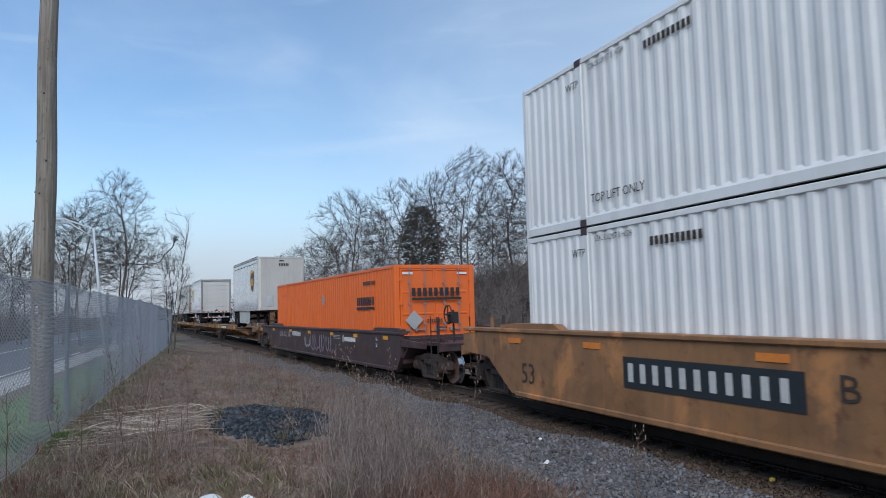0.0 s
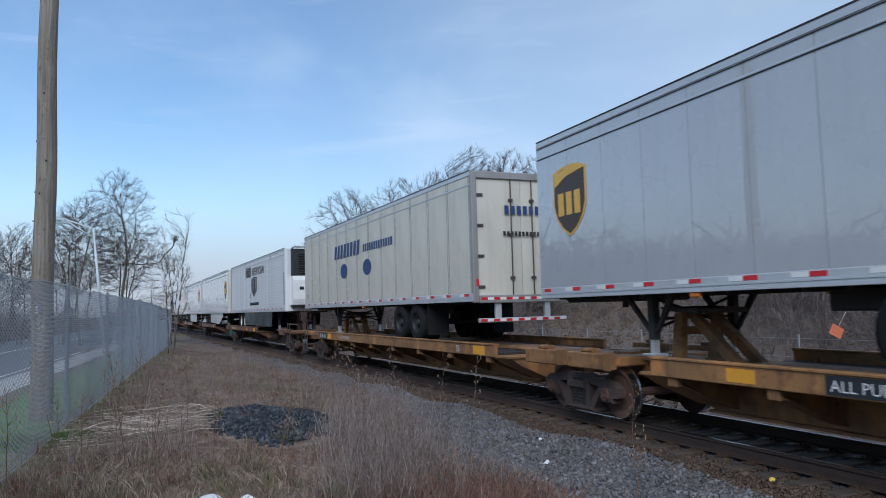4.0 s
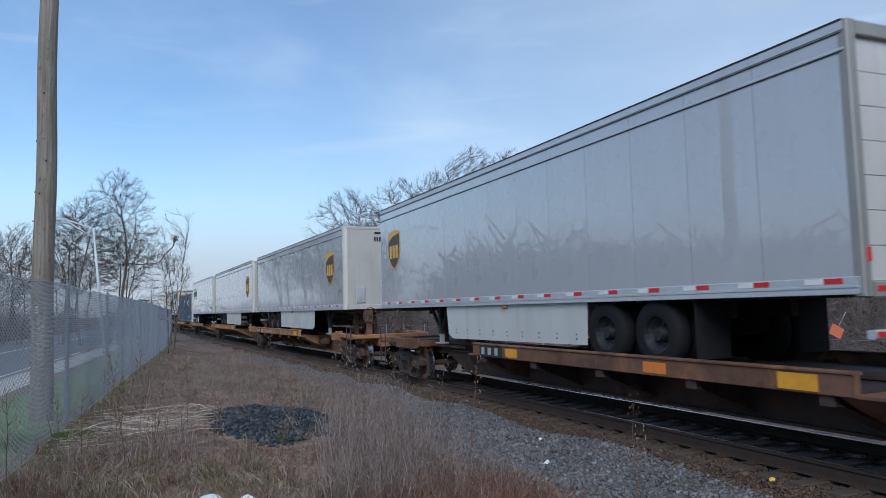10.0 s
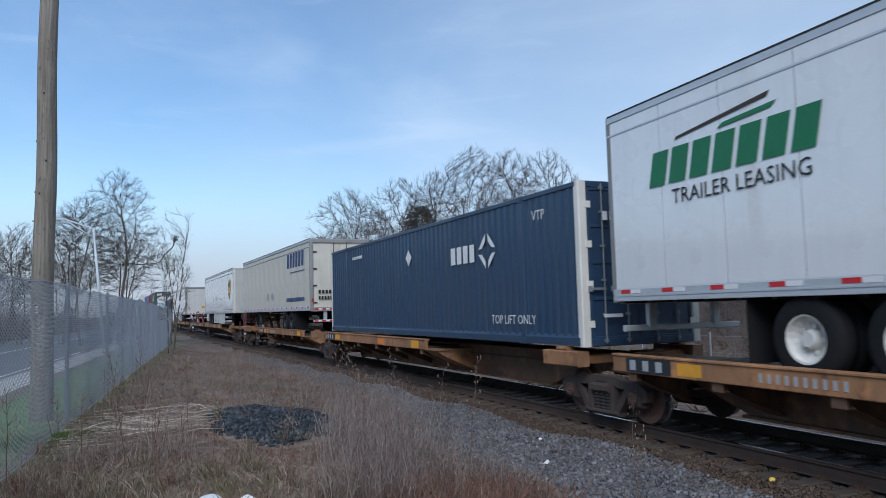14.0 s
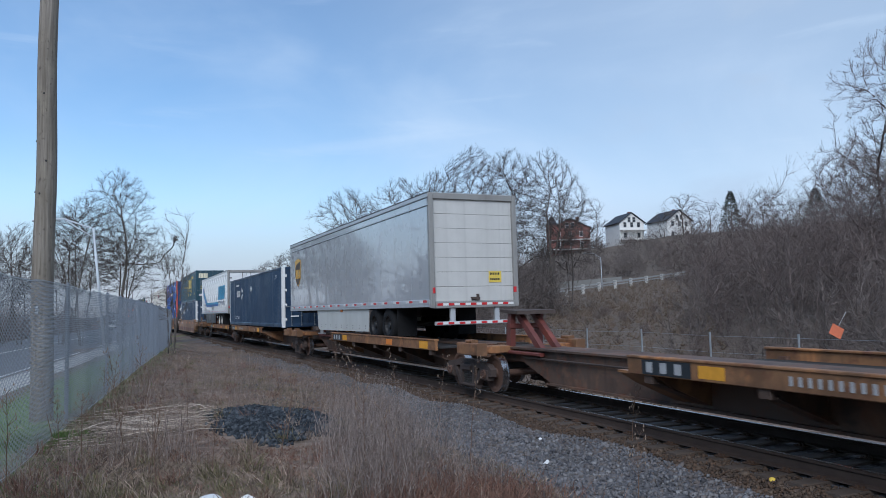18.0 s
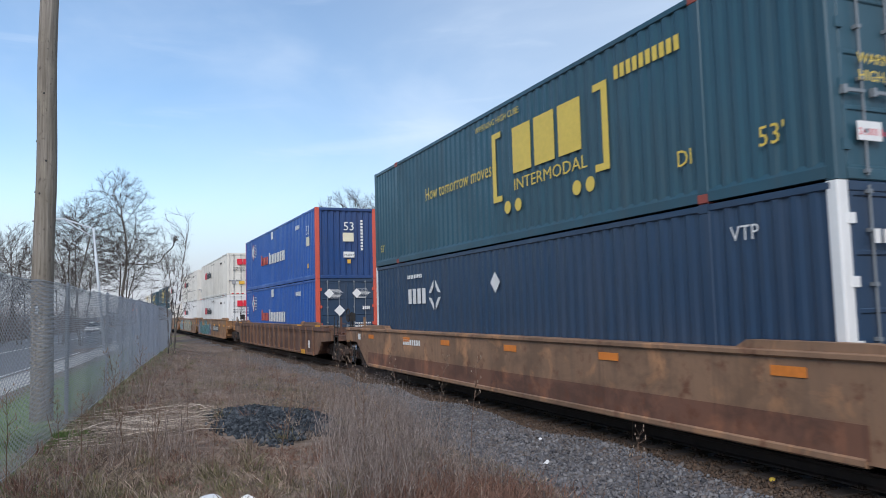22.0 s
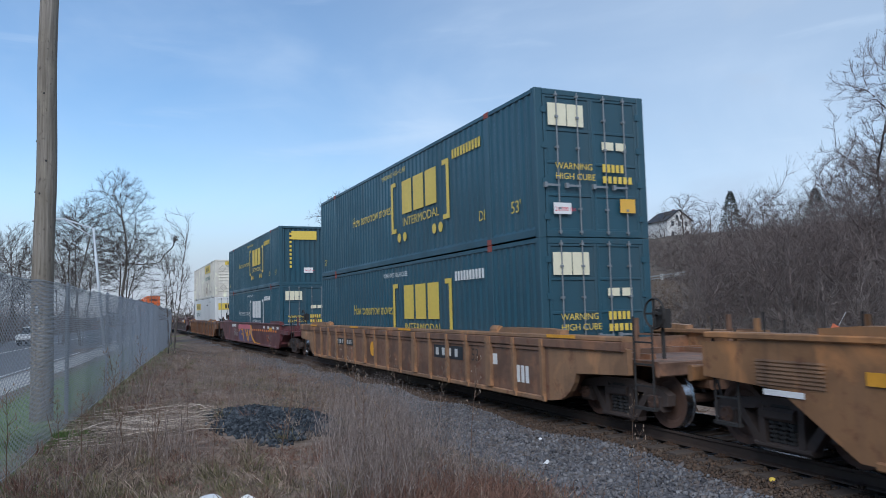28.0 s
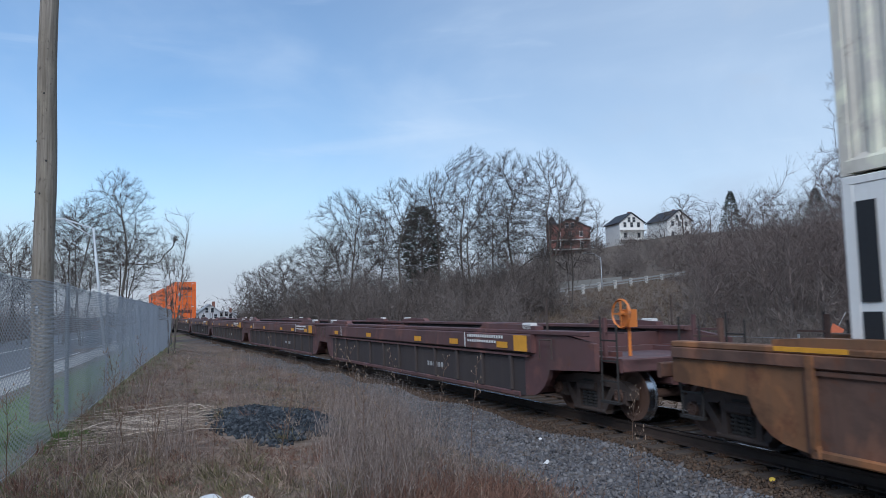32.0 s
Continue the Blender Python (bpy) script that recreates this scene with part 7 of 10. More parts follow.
# on the skyline by the houses
for x, y, h, r, sd, n in ((61.8, 188, 11.5, 6.6, 52, 420), (57.5, 190, 8.0, 3.4, 54, 200), (40.3, 192, 14.5, 3.4, 56, 260), (31.0, 196, 8.5, 3.2, 58, 200), (68, 186, 8.5, 3.6, 60, 200), (79, 180, 8.5, 3.8, 61, 200), (86, 176, 9, 4.0, 63, 200), (95, 170, 9, 4.0, 64, 200)):
    bare_tree(x, y, h, "leafless tree on the hilltop near houses", sd, h * 0.3, r, n=n, step=0.5, tip=0.022, twig=TWIG, twig_len=1.1, twigs=2)


def evergreen(x, y, h, r, label, seed, z=None, low=0.08):
    rng = np.random.default_rng(seed)
    z = ground_at(x, y) if z is None else z
    t = tagged(new("evergreen_tree"), label, "tree")
    t.matrix_basis = pose(x, y, z)
    part("trunk", Shape().tube((0, 0, -0.2), (0, 0, h * 0.95), 0.2, 0.03, 9).mesh("trunk", TRUNK), TRUNK, t)
    n = 4200
    t_ = rng.random(n)
    zz = h * (low + (1 - low) * t_)
    body = np.sin(np.pi * np.clip(0.16 + 0.84 * t_, 0, 1) ** 1.25) ** 0.6 if low > 0.2 else np.clip(1 - t_, 0.03, 1) ** 0.7
    rad = r * body * np.sqrt(rng.random(n)) * rng.uniform(0.6, 1.15, n)
    a = rng.uniform(0, 2 * np.pi, n)
    # boughs stand in whorls with gaps between them
    zz += 0.25 * np.sin(zz * 4.2 + 2 * np.sin(a * 3))
    a = np.round(a * 9 / 6.283) / 9 * 6.283 + rng.normal(0, 0.22, n)
    base = np.stack([rad * np.cos(a), rad * np.sin(a), zz], 1)
    d = np.stack([np.cos(a), np.sin(a), rng.uniform(-0.5, 0.35, n)], 1) * rng.uniform(0.25, 0.55, n)[:, None]
    v, f = ribbons(base, base + d, rng.uniform(0.03, 0.07, n), rng.normal(0, 0.05, (n, 3)))
    m = island("needles", [(0.034, 0.044, 0.034), (0.058, 0.072, 0.054), (0.078, 0.082, 0.066)], 0.9)
    part("crown", big_mesh("crown", v, f, m), m, t, "dark green needles")
    return t


evergreen(-2.0, 70, 11.4, 2.3, "dark rounded evergreen tree among bare trees beyond the track", 5, low=0.40)
evergreen(73.5, 186, 10.5, 3.6, "dark pointed conifer on the hilltop", 6)
evergreen(88.0, 172, 9.5, 3.6, "dark conifer on the hilltop", 7)


def hillside():
    rng = np.random.default_rng(8)
    def field(n, s0, s1, d0, d1, h0, h1):
        s, d = rng.uniform(s0, s1, n), d0 + (d1 - d0) * rng.random(n) ** 1.3
        th = np.interp(s, LINE_S, _th)
        x = np.interp(s, LINE_S, LINE_X) - np.sin(th) * d
        y = np.interp(s, LINE_S, LINE_Y) + np.cos(th) * d
        z = ground_z(x, y)
        # the slope below the hill road carries only low scrub
        bear, far = np.arctan2(x, np.maximum(y, 0.1)), np.hypot(x, y)
        low = (bear > 0.10) & (bear < 0.33) & (far > 36) & (far < 175)
        return np.stack([x, y, z], 1), rng.uniform(h0, h1, n) * np.where(low, 0.40, 1.0)
    def clear(p, h):
        """Keep the view to the hill road and its parapet open."""
        bear, far = np.arctan2(p[:, 0], np.maximum(p[:, 1], 0.1)), np.hypot(p[:, 0], p[:, 1])
        keep = ~((bear > 0.13) & (bear < 0.31) & (far > 14) & (far < 124) & (h > 0.9)) & (bear > -0.27)
        return p[keep], h[keep]
    def weeds_of(n, s0, s1, d0, d1, h0, h1):
        return clear(*field(n, s0, s1, d0, d1, h0, h1))
    p, h = weeds_of(330, -75, 22, 10, 40, 1.6, 4.2)
    shrubbery("thicket", "dense leafless brown thicket on the slope beyond the track", p, h, SCRUB, 3, 0.85)
    p, h = weeds_of(420, -75, 22, 8, 30, 0.7, 2.0)
    shrubbery("thicket", "low tangled leafless shrubs beyond the track", p, h, BUD, 4, 0.55, share=0.6)
    p, h = weeds_of(230, -150, -40, 12, 60, 2.0, 5.0)
    shrubbery("thicket", "leafless grey-brown thicket under the far trees", p, h, SCRUB, 5, 1.1)
    p, h = weeds_of(260, -120, 30, 42, 150, 2.0, 4.6)
    shrubbery("thicket", "leafless brown scrub on the hill", p, h, SCRUB, 7, 1.5, share=0.7)
    p, h = field(900, -100, 22, 5.5, 12, 0.4, 1.2)
    brush("dry_verge", "dry brown weeds along the far side of the track", p, h, 30, island("dry_stem", [(0.11, 0.085, 0.055), (0.20, 0.155, 0.10), (0.15, 0.105, 0.07)], 0.9), 9, 0.006)
    n = 2600
    a, r = rng.uniform(0.10, 0.36, n), 18 + 104 * rng.random(n) ** 0.8
    x, y = np.sin(a) * r, np.cos(a) * r
    brush("dry_verge", "low russet and tan weeds on the bank below the hill road", np.stack([x, y, ground_z(x, y)], 1), rng.uniform(0.3, 0.9, n) + r * 0.004, 18, island("bank_weed", [(0.12, 0.082, 0.062), (0.21, 0.155, 0.115), (0.15, 0.125, 0.085)], 0.9), 10, 0.014)
    n = 190
    a, r = rng.uniform(0.33, 0.66, n), rng.uniform(48, 125, n)
    x, y = np.sin(a) * r, np.cos(a) * r
    shrubbery("thicket", "leafless grey-brown shrubs up the hillside", np.stack([x, y, ground_z(x, y)], 1), rng.uniform(2.5, 6.0, n), SCRUB, 23, 1.3)
    n = 300
    a, r = rng.uniform(0.12, 0.62, n), rng.uniform(128, 192, n)
    x, y = np.sin(a) * r, np.cos(a) * r
    shrubbery("thicket", "leafless brown woods on the brow of the hill", np.stack([x, y, ground_z(x, y)], 1), rng.uniform(2.5, 5.5, n), SCRUB, 19, 2.0, share=0.6)
    n = 130
    a, r = rng.uniform(0.36, 0.78, n), rng.uniform(29, 75, n)
    x, y = np.sin(a) * r, np.cos(a) * r
    shrubbery("thicket", "tall leafless budding shrubs on the slope", np.stack([x, y, ground_z(x, y)], 1), rng.uniform(3.5, 7.0, n), BUD, 15, 0.9, True)
    # undergrowth beneath the trees beyond the track
    n = 400
    x, y = rng.uniform(-23, 10, n), rng.uniform(57, 84, n)
    off, _ = line_offset(x, y)
    x, y = x[(off > 9) & (x > -0.28 * y)], y[(off > 9) & (x > -0.28 * y)]
    n = len(x)
    shrubbery("thicket", "tall grey leafless undergrowth beneath the trees", np.stack([x, y, ground_z(x, y)], 1), rng.uniform(3.0, 6.5, n), SCRUB, 27, 1.25)
    # hedge and woods beyond the road
    n = 1500
    d, f = rng.uniform(-10, 130, n), rng.uniform(16, 34, n)
    x, y = FENCE_A[0] + FENCE_D[0] * d - 0.951 * f, FENCE_A[1] + FENCE_D[1] * d - 0.309 * f
    brush("thicket", "leafless grey thicket beyond the road", np.stack([x, y, ground_z(x, y)], 1), rng.uniform(2.6, 6.2, n), 46, SCRUB, 11, 0.016, straight=True)
    # far woods along the horizon
    n = 2200
    a = rng.uniform(-3.14, 3.14, n)
    r = rng.uniform(210, 420, n)
    x, y = np.sin(a) * r, np.cos(a) * r
    z = np.maximum(ground_z(x, y), -0.5)
    brush("far_woods", "distant leafless woods along the horizon", np.stack([x, y, np.clip(z, -1, 18)], 1), rng.uniform(5, 11, n), 30, BARK, 13, 0.09, straight=True)


    # a line of woods across the road, beside the camera
    n = 1700
    a, r = rng.uniform(-2.0, -0.64, n), rng.uniform(60, 92, n)
    x, y = np.sin(a) * r, np.cos(a) * r
    brush("back_woods", "leafless woods across the road beside the verge", np.stack([x, y, ground_z(x, y) * 0], 1), rng.uniform(8, 12, n), 26, BARK, 29, 0.16, straight=True)
    # low woods where the line runs out of sight
    n = 200
    x, y = rng.uniform(-30, -12, n), rng.uniform(96, 126, n)
    off, _ = line_offset(x, y)
    x, y = x[(off > 8) & (x > -0.28 * y)], y[(off > 8) & (x > -0.28 * y)]
    n = len(x)
    brush("thicket", "grey leafless woods far along the line", np.stack([x, y, ground_z(x, y)], 1), rng.uniform(4.0, 8.5, n), 50, BARK, 31, 0.026, 0.8, straight=True)
    # unseen woods at the camera's back, added for reflections in the trailer sides
    n = 1500
    a, r = rng.uniform(1.5, 4.6, n), rng.uniform(50, 85, n)
    x, y = np.sin(a) * r, np.cos(a) * r
    brush("back_woods", "unseen leafless woods added behind the camera for reflections", np.stack([x, y, ground_z(x, y) * 0], 1), rng.uniform(6, 12, n), 26, BARK, 17, 0.18, straight=True)


hillside()


# ---- houses on the hill ----
def house(name, label, x, y, z, w, dpt, h, roof_h, wall, roof, turn, porch=True, turret=False):
    hs = tagged(new(name), label, "house", "houses on the hill")
    hs.matrix_basis = pose(x, y, z, 0, 0, turn)
    trim = plain("house_trim", (0.62, 0.60, 0.57), 0.6)
    glass = plain("dark_window", (0.03, 0.035, 0.045), 0.08, 0.0, 0.1)
    part("wall", Shape().box(-w / 2, w / 2, -dpt / 2, dpt / 2, -4.0, h).side([(-w / 2, h), (w / 2, h), (0, h + roof_h * 0.96)], -dpt / 2, dpt / 2).mesh("wall", wall), wall, hs)
    sh = Shape()
    for s in (-1, 1):
        sh.side([(s * (w / 2 + 0.4), h - 0.25), (0, h + roof_h), (0, h + roof_h + 0.2), (s * (w / 2 + 0.5), h - 0.05)], -dpt / 2 - 0.4, dpt / 2 + 0.4)
    rf = part("roof", sh.mesh("roof", roof), roof, hs)
    part("chimney", Shape().box(w * 0.18, w * 0.18 + 0.7, -0.4, 0.4, h, h + roof_h + 0.8, 0.03).mesh("chimney", plain("chimney_brick", (0.20, 0.09, 0.065), 0.85)), trim, rf)
    for zc, xs in ((1.6, (-w * 0.28, w * 0.28)), (4.4, (-w * 0.28, 0.0, w * 0.28)), (h + roof_h * 0.3, (-0.7, 0.7))):
        if zc > h + roof_h * 0.5:
            continue
        for xw in xs:
            win = part("window", Shape().box(xw - 0.5, xw + 0.5, -dpt / 2 - 0.05, -dpt / 2 + 0.02, zc - 0.75, zc + 0.75).mesh("window", trim), trim, hs)
            part("pane", Shape().box(xw - 0.4, xw + 0.4, -dpt / 2 - 0.065, -dpt / 2 - 0.04, zc - 0.64, zc - 0.02).mesh("pane", glass), glass, win)
            part("pane", Shape().box(xw - 0.4, xw + 0.4, -dpt / 2 - 0.065, -dpt / 2 - 0.04, zc + 0.03, zc + 0.64).mesh("pane", glass), glass, win)
    if porch:
        pr = part("porch", Shape().box(-w / 2, w / 2, -dpt / 2 - 2.0, -dpt / 2, 2.75, 2.95).box(-w / 2, w / 2, -dpt / 2 - 2.0, -dpt / 2, 0.2, 0.4).mesh("porch", trim), trim, hs)
        for i in range(5):
            xx = -w / 2 + 0.1 + (w - 0.2) * i / 4
            part("porch_post", Shape().box(xx - 0.08, xx + 0.08, -dpt / 2 - 1.95, -dpt / 2 - 1.8, 0.4, 2.75).mesh("porch_post", trim), trim, pr)
    if turret:
        tw = part("turret", Shape().tube((-w / 2 + 0.6, -dpt / 2, 0), (-w / 2 + 0.6, -dpt / 2, h + 1.0), 1.5, n=8).mesh("turret", wall), wall, hs)
        part("turret_roof", Shape().tube((-w / 2 + 0.6, -dpt / 2, h + 1.0), (-w / 2 + 0.6, -dpt / 2, h + 3.6), 1.75, 0.05, 8).mesh("turret_roof", roof), roof, tw)
    return hs


SLATE = plain("dark_slate", (0.035, 0.036, 0.042), 0.6, 0, 0.3, 2)
CLAP_WHITE = plain("white_clapboard", (0.72, 0.71, 0.68), 0.6, 0, 0.15, 1)
CLAP_GREY = plain("grey_clapboard", (0.40, 0.41, 0.43), 0.7, 0, 0.2, 1)
CLAP_RED = plain("red_shingle", (0.19, 0.085, 0.070), 0.8, 0, 0.3, 1.5)
house("hill_house", "white clapboard house with a dark gabled roof on the hill", 49.6, 200, ground_at(49.6, 200) + 0.0, 7.0, 9, 5.0, 2.6, CLAP_WHITE, SLATE, 12)
house("hill_house", "red-brown shingled house with a pointed turret on the hill", 34.6, 200, ground_at(35, 200), 10.6, 9, 6.0, 2.6, CLAP_RED, SLATE, -8, True, True)
house("hill_house", "pale house half hidden by a tree on the hill", 63.4, 205, ground_at(63.4, 205) - 1, 8.0, 9, 5.4, 2.8, CLAP_WHITE, SLATE, 20, False)
house("far_house", "small pale house far along the line", -64.0, 200, -0.4, 5.6, 5, 2.7, 2.2, CLAP_GREY, plain("grey_roof", (0.30, 0.31, 0.33), 0.6), 25, False)
house("far_house", "low pale house far along the line", -61.0, 205, -0.4, 6.5, 5, 2.0, 1.0, CLAP_GREY, plain("grey_roof", (0.30, 0.31, 0.33), 0.6), 10, False)


RAIL_GREY = plain("weathered_rail", (0.27, 0.27, 0.265), 0.6, 0.4, 0.3, 3)


def build_guard_rail():
    gr = tagged(new("guard_rail"), "galvanised guard rail on posts along the hill road", "guard rail")
    a, b = Vector((15.5, 108, 3.3)), Vector((64.0, 121, 8.6))
    n = 20
    for i in range(n):
        p = a.lerp(b, i / (n - 1))
        part("post", once("guard_post", lambda: Shape().box(-0.22, 0.22, -0.12, 0.12, -0.6, 1.0).mesh("post", plain("pale_concrete", (0.42, 0.41, 0.38), 0.8))), GALV, gr).matrix_basis = Matrix.Translation(p)
    for z0, z1 in ((0.30, 0.48), (0.66, 0.90)):
        sh = Shape()
        sh.add([tuple(a + Vector((0, -0.14, z0))), tuple(b + Vector((0, -0.14, z0))), tuple(b + Vector((0, -0.14, z1))), tuple(a + Vector((0, -0.14, z1))),
                tuple(a + Vector((0, -0.06, z0))), tuple(b + Vector((0, -0.06, z0))), tuple(b + Vector((0, -0.06, z1))), tuple(a + Vector((0, -0.06, z1)))],
               [(0, 1, 2, 3), (7, 6, 5, 4), (3, 2, 6, 7), (0, 4, 5, 1)])
        part("rail", sh.mesh("rail", RAIL_GREY), RAIL_GREY, gr)
    wl = plain("stained_concrete", (0.20, 0.195, 0.18), 0.85, 0, 0.35, 0.6)
    sh = Shape()
    p, q = Vector((18.0, 121, 3.0)), Vector((30.0, 124, 4.0))
    sh.add([tuple(p), tuple(q), (q.x, q.y, q.z + 2.4), (p.x, p.y, p.z + 2.6), (p.x, p.y + 0.4, p.z), (q.x, q.y + 0.4, q.z), (q.x, q.y + 0.4, q.z + 2.4), (p.x, p.y + 0.4, p.z + 2.6)],
           [(0, 1, 2, 3), (4, 7, 6, 5), (3, 2, 6, 7), (0, 3, 7, 4), (1, 5, 6, 2)])
    tagged(new("retaining_wall", sh.mesh("retaining_wall", wl)), "pale concrete retaining wall below the hill road", "wall", kind="structure")


build_guard_rail()


def build_far_fence():
    fence = tagged(new("wire_fence"), "low rusty post-and-wire fence beyond the track", "fence")
    wires = []
    last = None
    for i, s in enumerate(np.arange(-34, 16, 2.9)):
        p = beside(s, 6.4)
        p.z = ground_at(p.x, p.y)
        part("post", once("far_post", lambda: Shape().tube((0, 0, -0.2), (0, 0, 1.75), 0.028, n=7).mesh("post", GALV)), GALV, fence).matrix_basis = Matrix.Translation(p)
        if last is not None:
            for z in (0.4, 0.8, 1.2, 1.65):
                wires.append((*(last + Vector((0, 0, z))), *(p + Vector((0, 0, z))), 0.004, 0.004))
        last = p
    v, f = tubes(wires, 4)
    tagged(part("wire", big_mesh("wire", v, f, GALV), GALV, fence), kind="stuff")
    sg = tagged(new("orange_sign"), "small tilted orange diamond plate on the wire fence", "sign")
    sg.matrix_basis = pose(8.55, 16.2, 1.22, 0, 28, 10)
    om = plain("orange_plate", (0.62, 0.17, 0.08), 0.55, 0, 0.3)
    part("plate", Shape().box(-0.15, 0.15, -0.006, 0.006, -0.12, 0.12).mesh("plate", om), om, sg)
    part("hanger", Shape().tube((0, 0.01, 0.1), (0.05, 0.01, 0.5), 0.004, n=5).mesh("hanger", GALV), GALV, sg)


build_far_fence()


# ---- verge in front: dry grass, weeds, litter ----
def near_growth():
    rng = np.random.default_rng(21)
    straw = island("straw", [(0.175, 0.128, 0.098), (0.50, 0.40, 0.31), (0.26, 0.195, 0.15), (0.07, 0.052, 0.043), (0.35, 0.27, 0.205), (0.11, 0.08, 0.065)], 0.9)
    olive = island("olive_straw", [(0.105, 0.098, 0.048), (0.26, 0.225, 0.125), (0.17, 0.145, 0.085), (0.07, 0.065, 0.035)], 0.9)
    weed = island("weed_stem", [(0.085, 0.064, 0.057), (0.30, 0.245, 0.215), (0.165, 0.128, 0.115), (0.46, 0.39, 0.34), (0.12, 0.088, 0.078)], 0.9)
    rust_w = island("russet_weed", [(0.150, 0.078, 0.058), (0.30, 0.175, 0.125), (0.085, 0.05, 0.04), (0.22, 0.13, 0.095)], 0.9)
    green = island("grass_blade", [(0.075, 0.125, 0.035), (0.14, 0.215, 0.06), (0.20, 0.24, 0.10)], 0.85)

    def spots(n, y0, y1, power=1.6):
        y = y0 + (y1 - y0) * rng.random(n) ** power
        x = rng.uniform(-0.66, 0.62, n) * y
        d, _ = line_offset(x, y)
        return x, y, d, fence_offset(x, y)

    def blades(name, label, x, y, h, lean, mat, width, seed, flat=False, cat="grass"):
        r = np.random.default_rng(seed)
        n = len(x)
        base = np.stack([x, y, ground_z(x, y) - 0.01], 1)
        a = r.uniform(0, 2 * np.pi, n)
        l = h * lean * r.random(n)
        tip = base + np.stack([np.cos(a) * l, np.sin(a) * l, h * (0.12 if flat else 1.0) * r.uniform(0.6, 1, n)], 1)
        v, f = ribbons(base, tip, width * r.uniform(0.6, 1.4, n), r.normal(0, 0.08, (n, 3)) * h[:, None])
        tagged(new(name, big_mesh(name, v, f, mat)), label, cat, kind="stuff")

    x, y, d, f = spots(300000, 5.5, 45, 1.7)
    clump = np.sin(x * 2.1 + 1.3 * np.sin(y * 1.1)) * np.sin(y * 1.7 - 0.8 * x)
    heap = ((x + 3.05 + 0.22 * (y - 13.4)) / 1.25) ** 2 + ((y - 13.4) / 2.45) ** 2
    keep = (d < -4.1 - 0.5 * np.sin(x + y) + np.clip((y - 11) * 0.16, 0, 2.4)) & (f < 0.3) & (heap > 1) & (rng.random(len(x)) < 0.65 + 0.35 * clump)
    x, y = x[keep], y[keep]
    # the sward is patchy: tan, russet, olive
    tone = np.sin(0.9 * x + 1.7 * np.sin(0.6 * y)) + np.sin(0.8 * y - 0.5 * x + 1.0) + rng.normal(0, 0.7, len(x))
    for nm, lb, sel, m, h0, h1, sd in (("dry_grass", "matted dry straw-coloured grass on the verge", (tone > -0.7) & (tone < 0.9), straw, 0.04, 0.16, 1),
                                       ("dry_grass", "low russet dead grass in patches on the verge", tone <= -0.7, rust_w, 0.03, 0.12, 41),
                                       ("dry_grass", "olive half-green grass in patches on the verge", tone >= 0.9, olive, 0.03, 0.12, 42)):
        blades(nm, lb, x[sel], y[sel], rng.uniform(h0, h1, sel.sum()), 1.7, m, 0.0040, sd)
    n = 520
    cx, cy, d, f = spots(n, 7.0, 34, 1.5)
    ok = (d < -4.6 + np.clip((cy - 11) * 0.14, 0, 2.0)) & (f < 0)
    cx, cy = cx[ok], cy[ok]
    per = 46
    px, py = np.repeat(cx, per) + rng.normal(0, 0.075, len(cx) * per), np.repeat(cy, per) + rng.normal(0, 0.075, len(cx) * per)
    hh = np.repeat(rng.uniform(0.10, 0.34, len(cx)), per) * rng.uniform(0.5, 1.1, len(px))
    kind = np.repeat(rng.random(len(cx)), per)
    for nm, lb, sel, m, sd in (("grass_tussocks", "bleached bent grass tussocks on the verge", kind < 0.45, straw, 51), ("grass_tussocks", "russet dead tussocks on the verge", (kind >= 0.45) & (kind < 0.78), rust_w, 52), ("grass_tussocks", "olive tussocks on the verge", kind >= 0.78, olive, 53)):
        blades(nm, lb, px[sel], py[sel], hh[sel], 0.9, m, 0.0042, sd)
    x, y, d, f = spots(36000, 7, 45, 1.4)
    keep = (f > -0.5 - 0.5 * rng.random(len(f))) & (f < 2.8) & (d < -4)
    blades("green_grass", "short green grass beyond the fence", x[keep], y[keep], rng.uniform(0.05, 0.13, keep.sum()), 0.8, green, 0.006, 2)
    x, y, d, f = spots(16000, 6, 30, 1.5)
    keep = (d < -5) & (f < 0) & (rng.random(len(x)) < np.clip(np.sin(x * 0.9 + 2) * np.sin(y * 0.7), 0, 1) * 0.6)
    blades("green_grass", "sparse green shoots in the dry grass", x[keep], y[keep], rng.uniform(0.04, 0.10, keep.sum()), 1.0, green, 0.005, 3)
    n = 900
    x, y = np.concatenate([rng.normal(-5.95, 0.16, n), rng.normal(-6.35, 0.25, n)]), np.concatenate([rng.normal(11.7, 0.2, n), rng.normal(11.2, 0.3, n)])
    blades("green_grass", "fresh green tufts at the foot of the fence", x, y, rng.uniform(0.06, 0.22, 2 * n), 0.8, green, 0.005, 43)
    # standing dead weeds, thickest between the heap and the gravel
    cx = np.concatenate([rng.normal(-1.0, 0.65, 300), rng.normal(-1.9, 1.3, 190), rng.normal(-4.6, 1.3, 45), rng.normal(-6.2, 2.4, 130)])
    cy = np.concatenate([rng.uniform(7.2, 15.5, 300), rng.uniform(9, 26, 190), rng.uniform(7.2, 12, 45), rng.uniform(14, 36, 130)])
    d, _ = line_offset(cx, cy)
    heap = ((cx + 3.05 + 0.22 * (cy - 13.4)) / 1.25) ** 2 + ((cy - 13.4) / 2.45) ** 2
    view = 784 + 1302 * cx / cy
    ok = (d < -4.0 + np.clip((cy - 11) * 0.12, 0, 1.8)) & (fence_offset(cx, cy) < -0.1) & (heap > 1) & ~((view > 345) & (view < 575) & (cy < 15.5))
